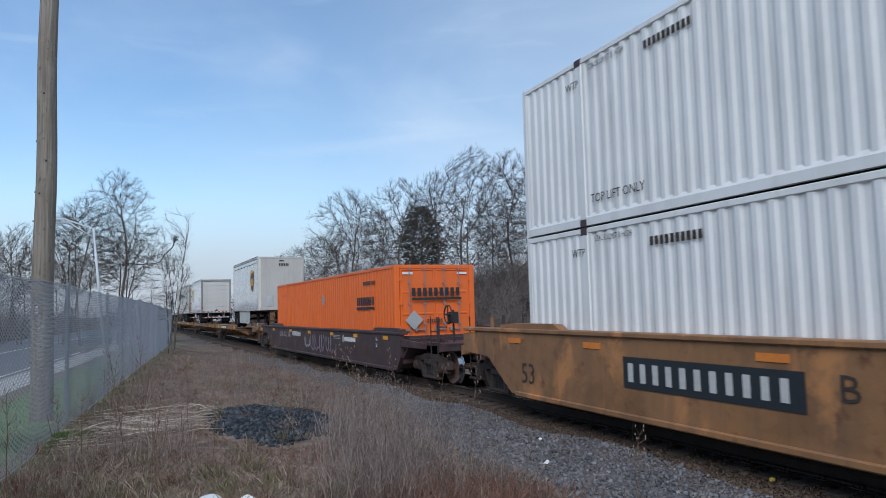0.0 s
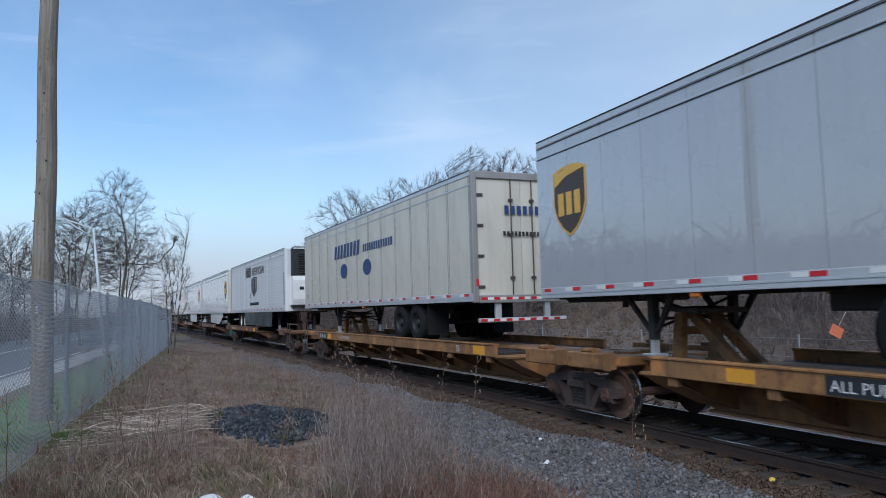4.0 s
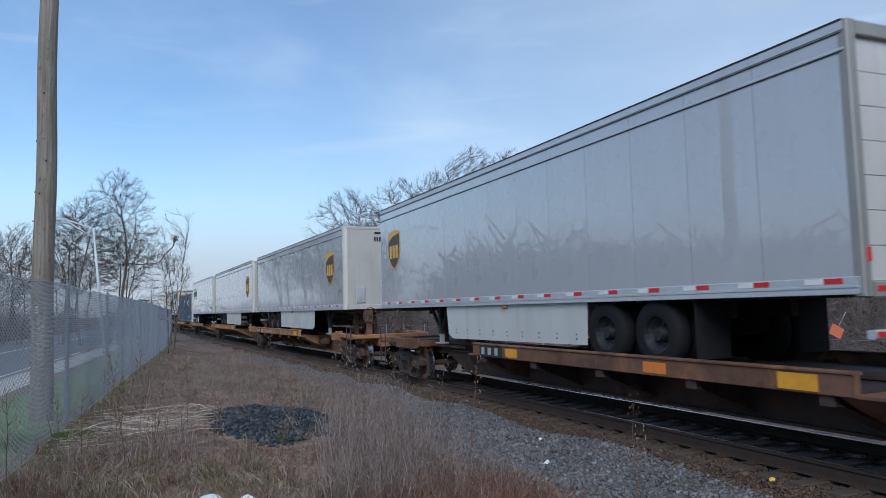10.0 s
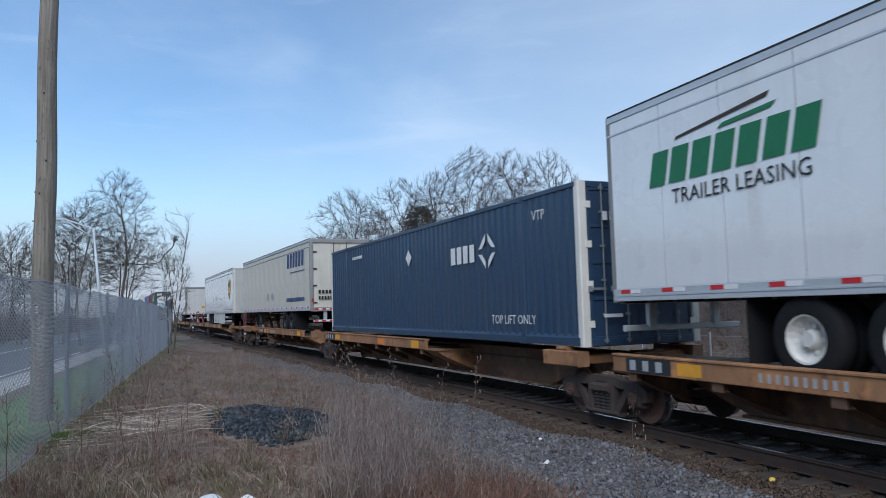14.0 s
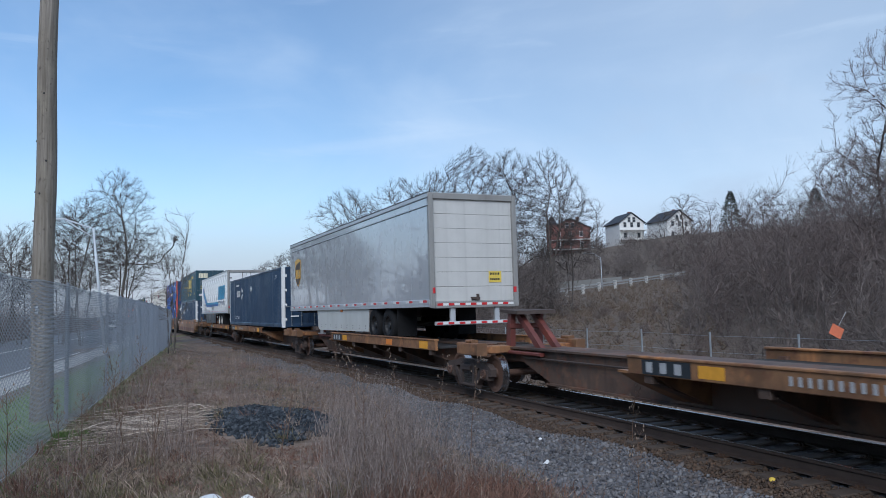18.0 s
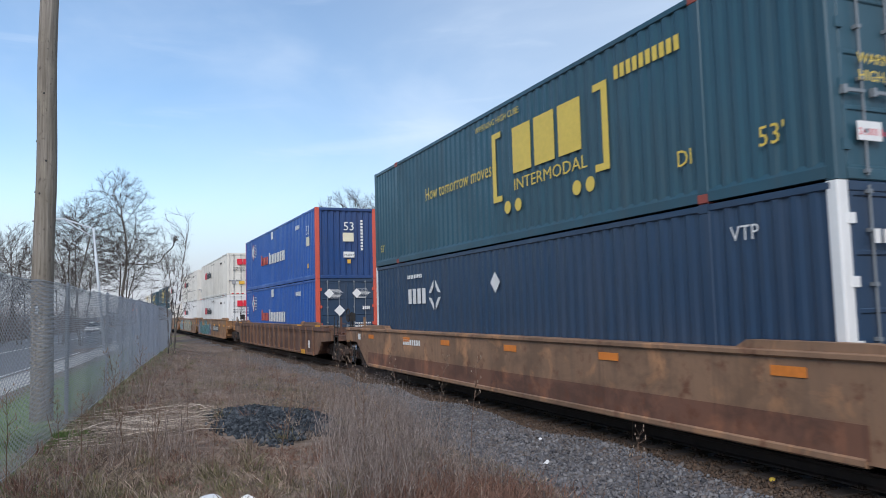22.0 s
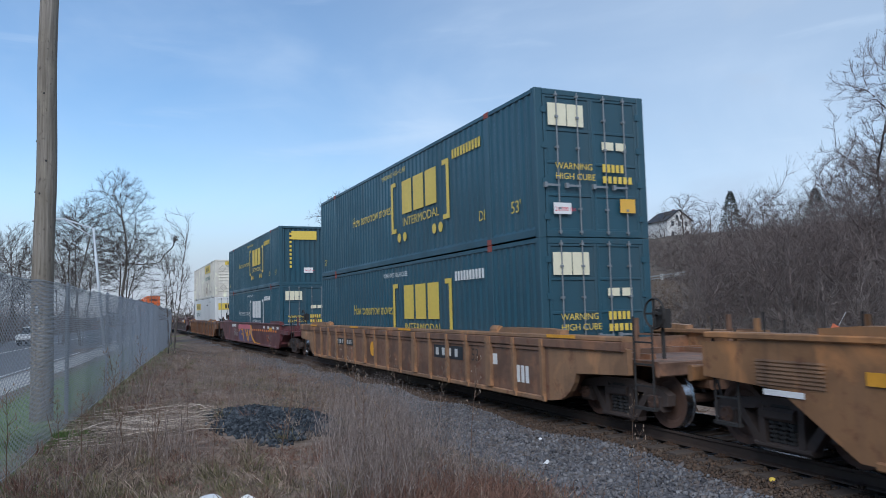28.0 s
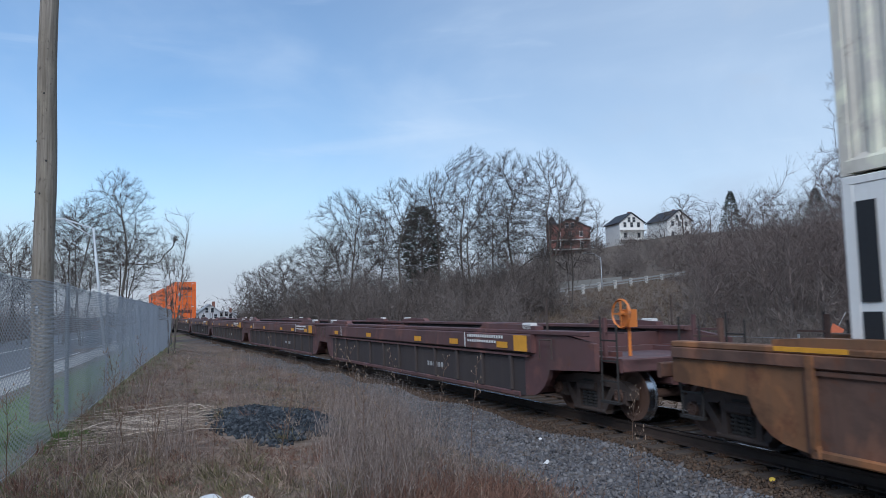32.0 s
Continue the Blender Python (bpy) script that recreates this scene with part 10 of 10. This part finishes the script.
for x in (-8.3, -5.2, -2.6, 0.6, 3.8, 7.2):
    rect(w, "reflector_patch", RUST_PATCH, x, x + 0.5, 1.08, 1.20, YS, "orange patch")
bars(w, "number_bars", WHITE, -5.2, -3.9, 1.0, 1.14, 8, YS)
rect(w, "square_plate", WHITE, -9.4, -9.15, 1.02, 1.2, YS - 0.002)
# the lower side slopes inward; its shade is painted on as a flat band
rect(w, "low_shade_band", LOW_SHADE_RUST, -8.4, 8.4, 0.30, 0.66, YS + 0.004, "rust-brown lower band painted as the shade of an inward slope")
w = WELLS[3]
for x in (8.8, 5.85, -8.9):
    rect(w, "yellow_edge", YELLOW, x, x + 0.75, 1.36, 1.42, -1.552, "yellow painted edge")
rect(w, "yellow_edge", YELLOW, 6.57, 7.2, 0.24, 0.42, -1.56)
bars(w, "small_bars", WHITE, 7.5, 7.8, 0.5, 0.8, 3, -1.506)
for i in (4, 5, 6):
    w = WELLS[i]
    rect(w, "top_band", BROWN_WELL, -8.0, 8.0, 1.36, 1.46, YS + 0.003, "")
    for x in (-8.4, -4.4, -1.5, 2.5, 5.4, 7.8):
        rect(w, "reflector_patch", YELLOW, x, x + 0.55, 1.06, 1.20, YS - 0.010, "yellow reflective patch")
SWIRL_TEAL = swirls("sprayed_teal_swirls", (0.045, 0.20, 0.19), (0.02, 0.03, 0.035), (0.36, 0.46, 0.55), (0.08, 0.31, 0.29), 1.7, 5.0)
SWIRL_CREAM = swirls("sprayed_cream_letters", (0.34, 0.31, 0.22), (0.02, 0.03, 0.035), (0.22, 0.21, 0.16), (0.44, 0.40, 0.30), 0.75, 2.0)
SWIRL_MIX = swirls("sprayed_mixed_letters", (0.08, 0.26, 0.30), (0.025, 0.02, 0.03), (0.36, 0.13, 0.06), (0.40, 0.42, 0.42), 1.3, 3.0)
LAVENDER = plain("lavender_mark", (0.235, 0.205, 0.305), 0.5, 0, 0.25)


def blob(parent, name, mat, x0, x1, z0, z1, y, seed, label="", n=22, rag=0.10):
    """A sprayed field with an uneven outline."""
    rng = random.Random(seed)
    cx, cz, a, b = (x0 + x1) / 2, (z0 + z1) / 2, (x1 - x0) / 2, (z1 - z0) / 2
    pts = []
    for k in range(n):
        t = 2 * math.pi * k / n
        c, q = math.cos(t), math.sin(t)
        e = (abs(c) ** 4 + abs(q) ** 4) ** -0.25 * rng.uniform(1 - rag, 1.0)
        pts.append((cx + a * c * e, max(0.275, min(1.455, cz + b * q * e))))
    return plate(parent, name, mat, pts, y, label)


w = WELLS[4]
blob(w, "graffiti_field", LAVENDER, -8.5, -6.6, 0.27, 1.30, YS, 61, "lavender sprayed field")
blob(w, "graffiti_field", PURPLE_MARK, -8.0, -6.9, 0.9, 1.45, YS - 0.002, 62, "violet sprayed field")
blob(w, "graffiti_field", LAVENDER, -0.7, 0.5, 0.27, 0.9, YS, 63)
blob(w, "graffiti_field", PURPLE_MARK, -0.5, 0.9, 0.4, 1.2, YS - 0.002, 64)
blob(w, "graffiti_field", SWIRL_TEAL, -7.3, 0.0, 0.26, 1.46, YS - 0.005, 65, "teal graffiti with pale and black swirls", 30)
rect(w, "clean_panel", YELLOW_WELL, -5.6, -3.75, 1.02, 1.46, YS - 0.008, "unpainted tan panel")
rect(w, "clean_panel", YELLOW_WELL, -1.9, -0.6, 1.16, 1.46, YS - 0.008)
scrawl(w, 0.1, 1.1, 0.62, 1.4, GREY_MARK, 7, YS - 0.006, 7, 0.014)
wording(w, "B", FADED, 1.2, 0.80, 0.24, y=YS, wide=1.2)
wording(w, "53", FADED, -8.4, 0.48, 0.36, y=YS - 0.006)
number_plate(WELLS[4], 1.85, 5.1, 0.66, 1.10)
w = WELLS[5]
blob(w, "graffiti_field", SWIRL_MIX, -8.6, -4.6, 0.30, 1.44, YS, 71, "teal, red and white graffiti letters", 26)
blob(w, "graffiti_field", RUST_WELL, -4.9, -3.6, 0.34, 1.40, YS - 0.003, 72, "rust-red sprayed field")
blob(w, "graffiti_field", SWIRL_CREAM, -3.4, 4.6, 0.27, 1.45, YS - 0.005, 73, "cream graffiti letters with black outlines", 30, 0.05)
blob(w, "graffiti_field", GREEN_MARK, 4.4, 5.0, 0.9, 1.3, YS - 0.002, 74)
scrawl(w, 4.5, 6.6, 0.40, 1.25, DARK_PLATE, 18, YS, 4, 0.022)
scrawl(WELLS[6], -6.85, -3.7, 0.36, 1.42, FADED, 12, YS, 7, 0.035)
number_plate(WELLS[6], -4.78, -1.53, 0.68, 1.10, YS - 0.006)
wording(WELLS[6], "A", BLACK, -1.2, 0.80, 0.26, y=YS - 0.006, wide=1.2)
rect(WELLS[6], "pale_panel", BROWN_WELL, -1.3, -0.2, 0.62, 1.12, YS)
for k in range(7):
    rect(WELLS[6], "louvre", BROWN_WELL, -9.9, -8.9, 0.96 + k * 0.045, 0.985 + k * 0.045, YS - 0.004)
rect(WELLS[6], "reflector_patch", WHITE, -9.8, -9.2, 0.84, 0.91, YS - 0.004)
wording(WELLS[6], "53", FADED, -7.8, 0.55, 0.40, y=YS)
scrawl(WELLS[6], 3.0, 6.0, 0.4, 1.3, TEAL_MARK, 15, YS, 6, 0.03)
w = WELLS[7]
for x in (8.6, 1.0, -3.6, -8.9):
    rect(w, "yellow_edge", YELLOW, x, x + 0.9, 1.385, 1.44, -1.552, "yellow painted edge")
number_plate(w, 3.35, 4.98, 0.78, 1.08, -1.508, 3)
number_plate(w, -5.6, -3.4, 0.80, 1.02, -1.508, 9)
wording(w, "53", FADED, 5.4, 0.80, 0.28, y=-1.506)
rect(w, "square_plate", WHITE, 6.2, 6.6, 0.78, 1.0, -1.506)
bars(w, "small_bars", WHITE, 7.4, 7.9, 0.5, 0.82, 3, -1.506)
disc(w, "emblem", YELLOW, -1.4, 0.78, 0.22, -1.506)
w = WELLS[8]
blob(w, "graffiti_field", PURPLE_MARK, -2.85, 1.95, 0.30, 1.28, YS, 81, "violet block-letter graffiti", 26, 0.06)
plate(w, "graffiti_top", PINK_MARK, [(-2.8, 1.02), (-2.5, 1.0), (-1.5, 1.06), (-0.4, 1.02), (0.6, 1.06), (1.35, 1.0), (1.4, 1.26), (0.4, 1.30), (-1.4, 1.28), (-2.6, 1.29), (-2.82, 1.2)], YS - 0.006, "pink sprayed band")
for pts in ([(-2.75, 0.92), (-2.3, 1.02), (-2.25, 0.98), (-2.62, 0.80)], [(-1.9, 1.02), (-1.2, 1.02), (-1.2, 0.95), (-1.9, 0.94)], [(-1.7, 0.76), (-1.25, 0.74), (-1.28, 0.66), (-1.7, 0.69)], [(-1.42, 1.05), (-1.2, 1.05), (-0.72, 0.32), (-0.9, 0.32)],
            [(-0.5, 1.02), (-0.34, 1.04), (0.62, 0.34), (0.46, 0.34)], [(-0.35, 0.84), (0.16, 0.86), (0.4, 0.66), (0.3, 0.64)], [(0.16, 1.0), (0.36, 1.02), (0.84, 0.36), (0.68, 0.34)], [(0.84, 0.94), (1.1, 1.0), (1.0, 0.70), (0.9, 0.62)]):
    plate(w, "graffiti_stroke", YELLOW, pts, YS - 0.008)
plate(w, "graffiti_stroke", YELLOW, [(1.25, 1.29), (1.6, 1.28), (1.72, 1.02), (1.62, 0.84), (2.1, 0.56), (2.9, 0.36), (4.2, 0.33), (4.2, 0.29), (2.6, 0.29), (1.9, 0.46), (1.3, 0.82), (1.36, 1.04)], YS - 0.008, "yellow sprayed stroke")
bars(w, "number_bars", WHITE, -5.36, -3.7, 1.12, 1.28, 8, YS)
scrawl(w, -4.5, -3.1, 0.5, 1.05, GREY_MARK, 33, YS, 6, 0.014)
for i in range(12):
    rect(w, "reflector_patch", RUST_PATCH, 1.9 + i * 0.55, 2.2 + i * 0.55, 0.98, 1.08, YS, "orange patch" if i == 0 else "")
rect(w, "reflector_patch", YELLOW, 6.5, 7.2, 1.06, 1.2, YS)
wording(w, "53", RUST_PATCH, 5.9, 0.50, 0.34, y=YS)
for k in range(4):
    bars(w, "small_bars", WHITE, 5.0 + k * 1.1, 5.5 + k * 1.1, 1.14, 1.26, 3, YS)
w = WELLS[9]
for x in (8.4, 5.6, -8.9):
    rect(w, "yellow_edge", YELLOW, x, x + 1.0, 1.365, 1.42, -1.552, "yellow painted edge")
bars(w, "small_bars", WHITE, 2.2, 3.4, 1.2, 1.3, 8, -1.508)
for w in WELLS[10:15]:
    for x in (-6.2, -2.6, 1.4, 3.6, 5.9):
        rect(w, "reflector_patch", YELLOW, x, x + 0.45, 1.14, 1.26, -1.612, "yellow reflective patch")
    rect(w, "yellow_edge", YELLOW, 6.6, 7.1, 1.10, 1.40, -1.612)
    rect(w, "white_line", WHITE, 4.4, 4.44, 1.1, 1.42, -1.612)
    bars(w, "small_bars", WHITE, 4.55, 6.2, 1.32, 1.38, 16, -1.612)
    bars(w, "small_bars", WHITE, 4.55, 5.9, 1.22, 1.27, 12, -1.612)
    bars(w, "number_bars", GREY_MARK, 2.0, 3.0, 0.55, 0.66, 6, -1.506)
    rect(w, "white_line", WHITE, -5.4, -5.36, 1.1, 1.42, -1.612)
YE = -1.426
for i, w in enumerate(SPINES):
    d = [c for c in w.children if c.name.startswith("edge_beam")][0]
    xs = [v.co.x for v in d.data.vertices]
    a, b = min(xs), max(xs)
    rect(w, "reflector_patch", YELLOW, a + 1.52, a + 2.0, 0.94, 1.11, YE, "yellow reflective patch")
    rect(w, "reflector_patch", YELLOW, b - 1.0, b - 0.45, 0.93, 1.12, YE, "yellow reflective patch")
    if i % 2:
        rect(w, "reflector_patch", RUST_PATCH, (a + b) / 2 + 1.2, (a + b) / 2 + 1.7, 0.94, 1.10, YE)
    if i in (0, 1):
        rect(w, "number_panel", DARK_PLATE, a + 3.0, a + 5.6, 0.92, 1.13, YE)
        if i == 1:
            wording(w, "ALL PURPOSE SPINE CAR", WHITE, a + 3.06, 0.96, 0.13, y=YE - 0.004, wide=1.1)
        else:
            bars(w, "number_bars", WHITE, a + 3.1, a + 5.5, 0.95, 1.10, 10, YE - 0.004)
    else:
        rect(w, "number_panel", DARK_PLATE, a + 0.34, a + 1.38, 0.92, 1.13, YE)
        bars(w, "number_bars", GREY_MARK, a + 0.44, a + 1.36, 0.95, 1.10, 3, YE - 0.004, gap=0.55)
        if i % 2 == 0:
            bars(w, "number_bars", GREY_MARK, a + 3.0, a + 4.3, 0.97, 1.08, 10, YE, gap=0.6)
            wording(w, "53", WHITE, b - 1.9, 0.95, 0.15, y=YE)
BUBBLE = plain("turquoise_mark", (0.045, 0.27, 0.26), 0.5, 0, 0.3)
rb = random.Random(41)
SHEEN = plain("pale_turquoise_mark", (0.30, 0.52, 0.50), 0.5, 0, 0.2)
for k in range(9):
    # fat bubble letters, tall and squat by turns, each with a dark rim and a pale glint
    tall = (0.33, 0.22, 0.30, 0.34, 0.20, 0.33, 0.30, 0.27, 0.23)[k]
    cx, cz = 1.72 + k * 0.46 + rb.uniform(-0.03, 0.03), 0.69 + (0.05 if k % 2 else -0.05)
    rx = 0.27
    wob, tilt = rb.uniform(0, 6.28), rb.uniform(-0.15, 0.15)
    for m, grow_by, dy, nm in ((DARK_PLATE, 0.024, 0.0, "letter_rim"), (BUBBLE, 0.0, -0.002, "bubble_letter")):
        pts = []
        for t in np.linspace(0, 2 * math.pi, 23)[:-1]:
            c, q = math.cos(t), math.sin(t)
            e = (abs(c) ** 3 + abs(q) ** 3) ** (-1 / 3) * (1 + 0.10 * math.sin(3 * t + wob) + 0.06 * math.sin(5 * t))
            pts.append((cx + (rx + grow_by) * c * e + tilt * q * tall, min(1.0, max(0.34, cz + (tall + grow_by) * q * e))))
        plate(SPINES[4], nm, m, pts, -0.466 + dy - 0.004 * (k % 2))
    plate(SPINES[4], "letter_glint", SHEEN, [(cx - 0.12, cz + tall * 0.45), (cx - 0.06, cz + tall * 0.62), (cx + 0.10, cz + tall * 0.66), (cx + 0.10, cz + tall * 0.58), (cx - 0.04, cz + tall * 0.52), (cx - 0.09, cz + tall * 0.42)], -0.4745)
    plate(SPINES[4], "letter_counter", DARK_PLATE, [(cx - 0.03, cz - tall * 0.5), (cx + 0.03, cz - tall * 0.5), (cx + 0.05, cz + tall * 0.1), (cx + 0.01, cz + tall * 0.16), (cx - 0.03, cz + tall * 0.05)], -0.4745)
scrawl(SPINES[4], 1.2, 1.55, 0.42, 0.56, WHITE, 42, -0.466, 4, 0.010)
wording(SPINES[6], "WEDGE-LAW", WHITE, 1.75, 0.56, 0.26, y=-0.468, wide=1.0, name="sprayed_word")
scrawl(SPINES[6], 3.95, 5.4, 0.5, 0.86, WHITE, 43, -0.466, 5, 0.012)
wording(SPINES[5], "WEDGE", WHITE, 1.45, 0.50, 0.26, y=-0.468, wide=1.15, name="sprayed_word")
scrawl(SPINES[5], 3.4, 5.4, 0.45, 0.65, YELLOW, 47, -0.466, 6, 0.014)


# ---- a car on the road beyond the fence ----
def road_car():
    body_m = paint("white_car_paint", (0.70, 0.71, 0.72), 0.25, 0.08)
    glass = plain("car_glass", (0.02, 0.025, 0.03), 0.05, 0, 0.05)
    lamp = plain("headlamp_glass", (0.8, 0.8, 0.78), 0.1, 0, 0.05)
    car = tagged(new("car"), "small white passenger car driving along the road", "car")
    part("body", Shape().ring_prism([(-0.88, 0.30), (0.88, 0.30), (0.90, 0.62), (0.86, 0.86), (-0.86, 0.86), (-0.90, 0.62)], 0, 1, 2, -2.15, 2.15).side([(2.15, 0.35), (2.28, 0.42), (2.26, 0.66), (2.1, 0.80), (1.2, 0.93), (1.2, 0.35)], -0.82, 0.82).mesh("body", body_m), body_m, car)
    part("cabin", Shape().side([(1.0, 0.86), (0.35, 1.42), (-1.2, 1.45), (-1.85, 0.90)], -0.72, 0.72).mesh("cabin", glass), glass, car, "dark glazed cabin")
    part("roof", Shape().side([(0.40, 1.40), (0.35, 1.46), (-1.2, 1.49), (-1.25, 1.43)], -0.73, 0.73).mesh("roof", body_m), body_m, car)
    part("bumper", Shape().box(2.2, 2.32, -0.8, 0.8, 0.32, 0.5, 0.04).mesh("bumper", DARK), DARK, car)
    for y in (-0.66, 0.66):
        part("headlight", Shape().box(2.16, 2.27, y - 0.17, y + 0.17, 0.60, 0.76, 0.03).mesh("headlight", lamp), lamp, car)
        for x in (-1.35, 1.35):
            w = part("wheel", once("car_wheel", lambda: Shape().lathe((0, 0, 0), [(-0.1, 0.0), (-0.1, 0.30), (-0.06, 0.33), (0.06, 0.33), (0.1, 0.30), (0.1, 0.0)], 18).mesh("wheel", RUBBER)), RUBBER, car)
            w.matrix_basis = pose(x, y * 1.18, 0.33)
    return car


ROAD_CAR = road_car()


# ---- what moves ----
def motions():
    times = [i * 0.5 for i in range(65)]
    for ob, centre, half, off in TRAIN:
        walk(ob, [(t, ride(centre + travelled(t), half) @ off) for t in times])
        ws = [w for b in ob.children if b.name.startswith("bogie") for w in b.children if w.name.startswith("wheelset")]
        if not ws:
            continue
        # the wheels are turned while the wagon runs past the camera
        t0 = max(0.0, min(32.0, (-48 - centre) / 16.9))
        t1 = max(0.0, min(32.0, (22 - centre) / 16.9))
        steps = [t0 + i / 30 for i in range(int((t1 - t0) * 30) + 1)]
        ts = sorted({0.0, 32.0} | {round(t * 30) / 30 for t in steps})
        for w in ws:
            home = w.matrix_basis.copy()
            rows = []
            for t in ts:
                roll = (travelled(min(max(t, t0), t1)) - travelled(t0)) / 0.445
                rows.append((t, home @ Matrix.Rotation(roll, 4, "Y")))
            walk(w, rows)

    # the car keeps to the road and draws nearer after the 27th second
    heading = math.degrees(math.atan2(-FENCE_D[1], -FENCE_D[0]))
    rows = []
    for t in [i * 1.0 for i in range(33)]:
        d = 53.6 - 5.9 * (t - 28)
        p = FENCE_A + FENCE_D * d + np.array((-0.951, -0.309)) * 11.0
        rows.append((t, pose(p[0], p[1], ROAD_Z + 0.006, 0, 0, heading)))
    walk(ROAD_CAR, rows)


motions()
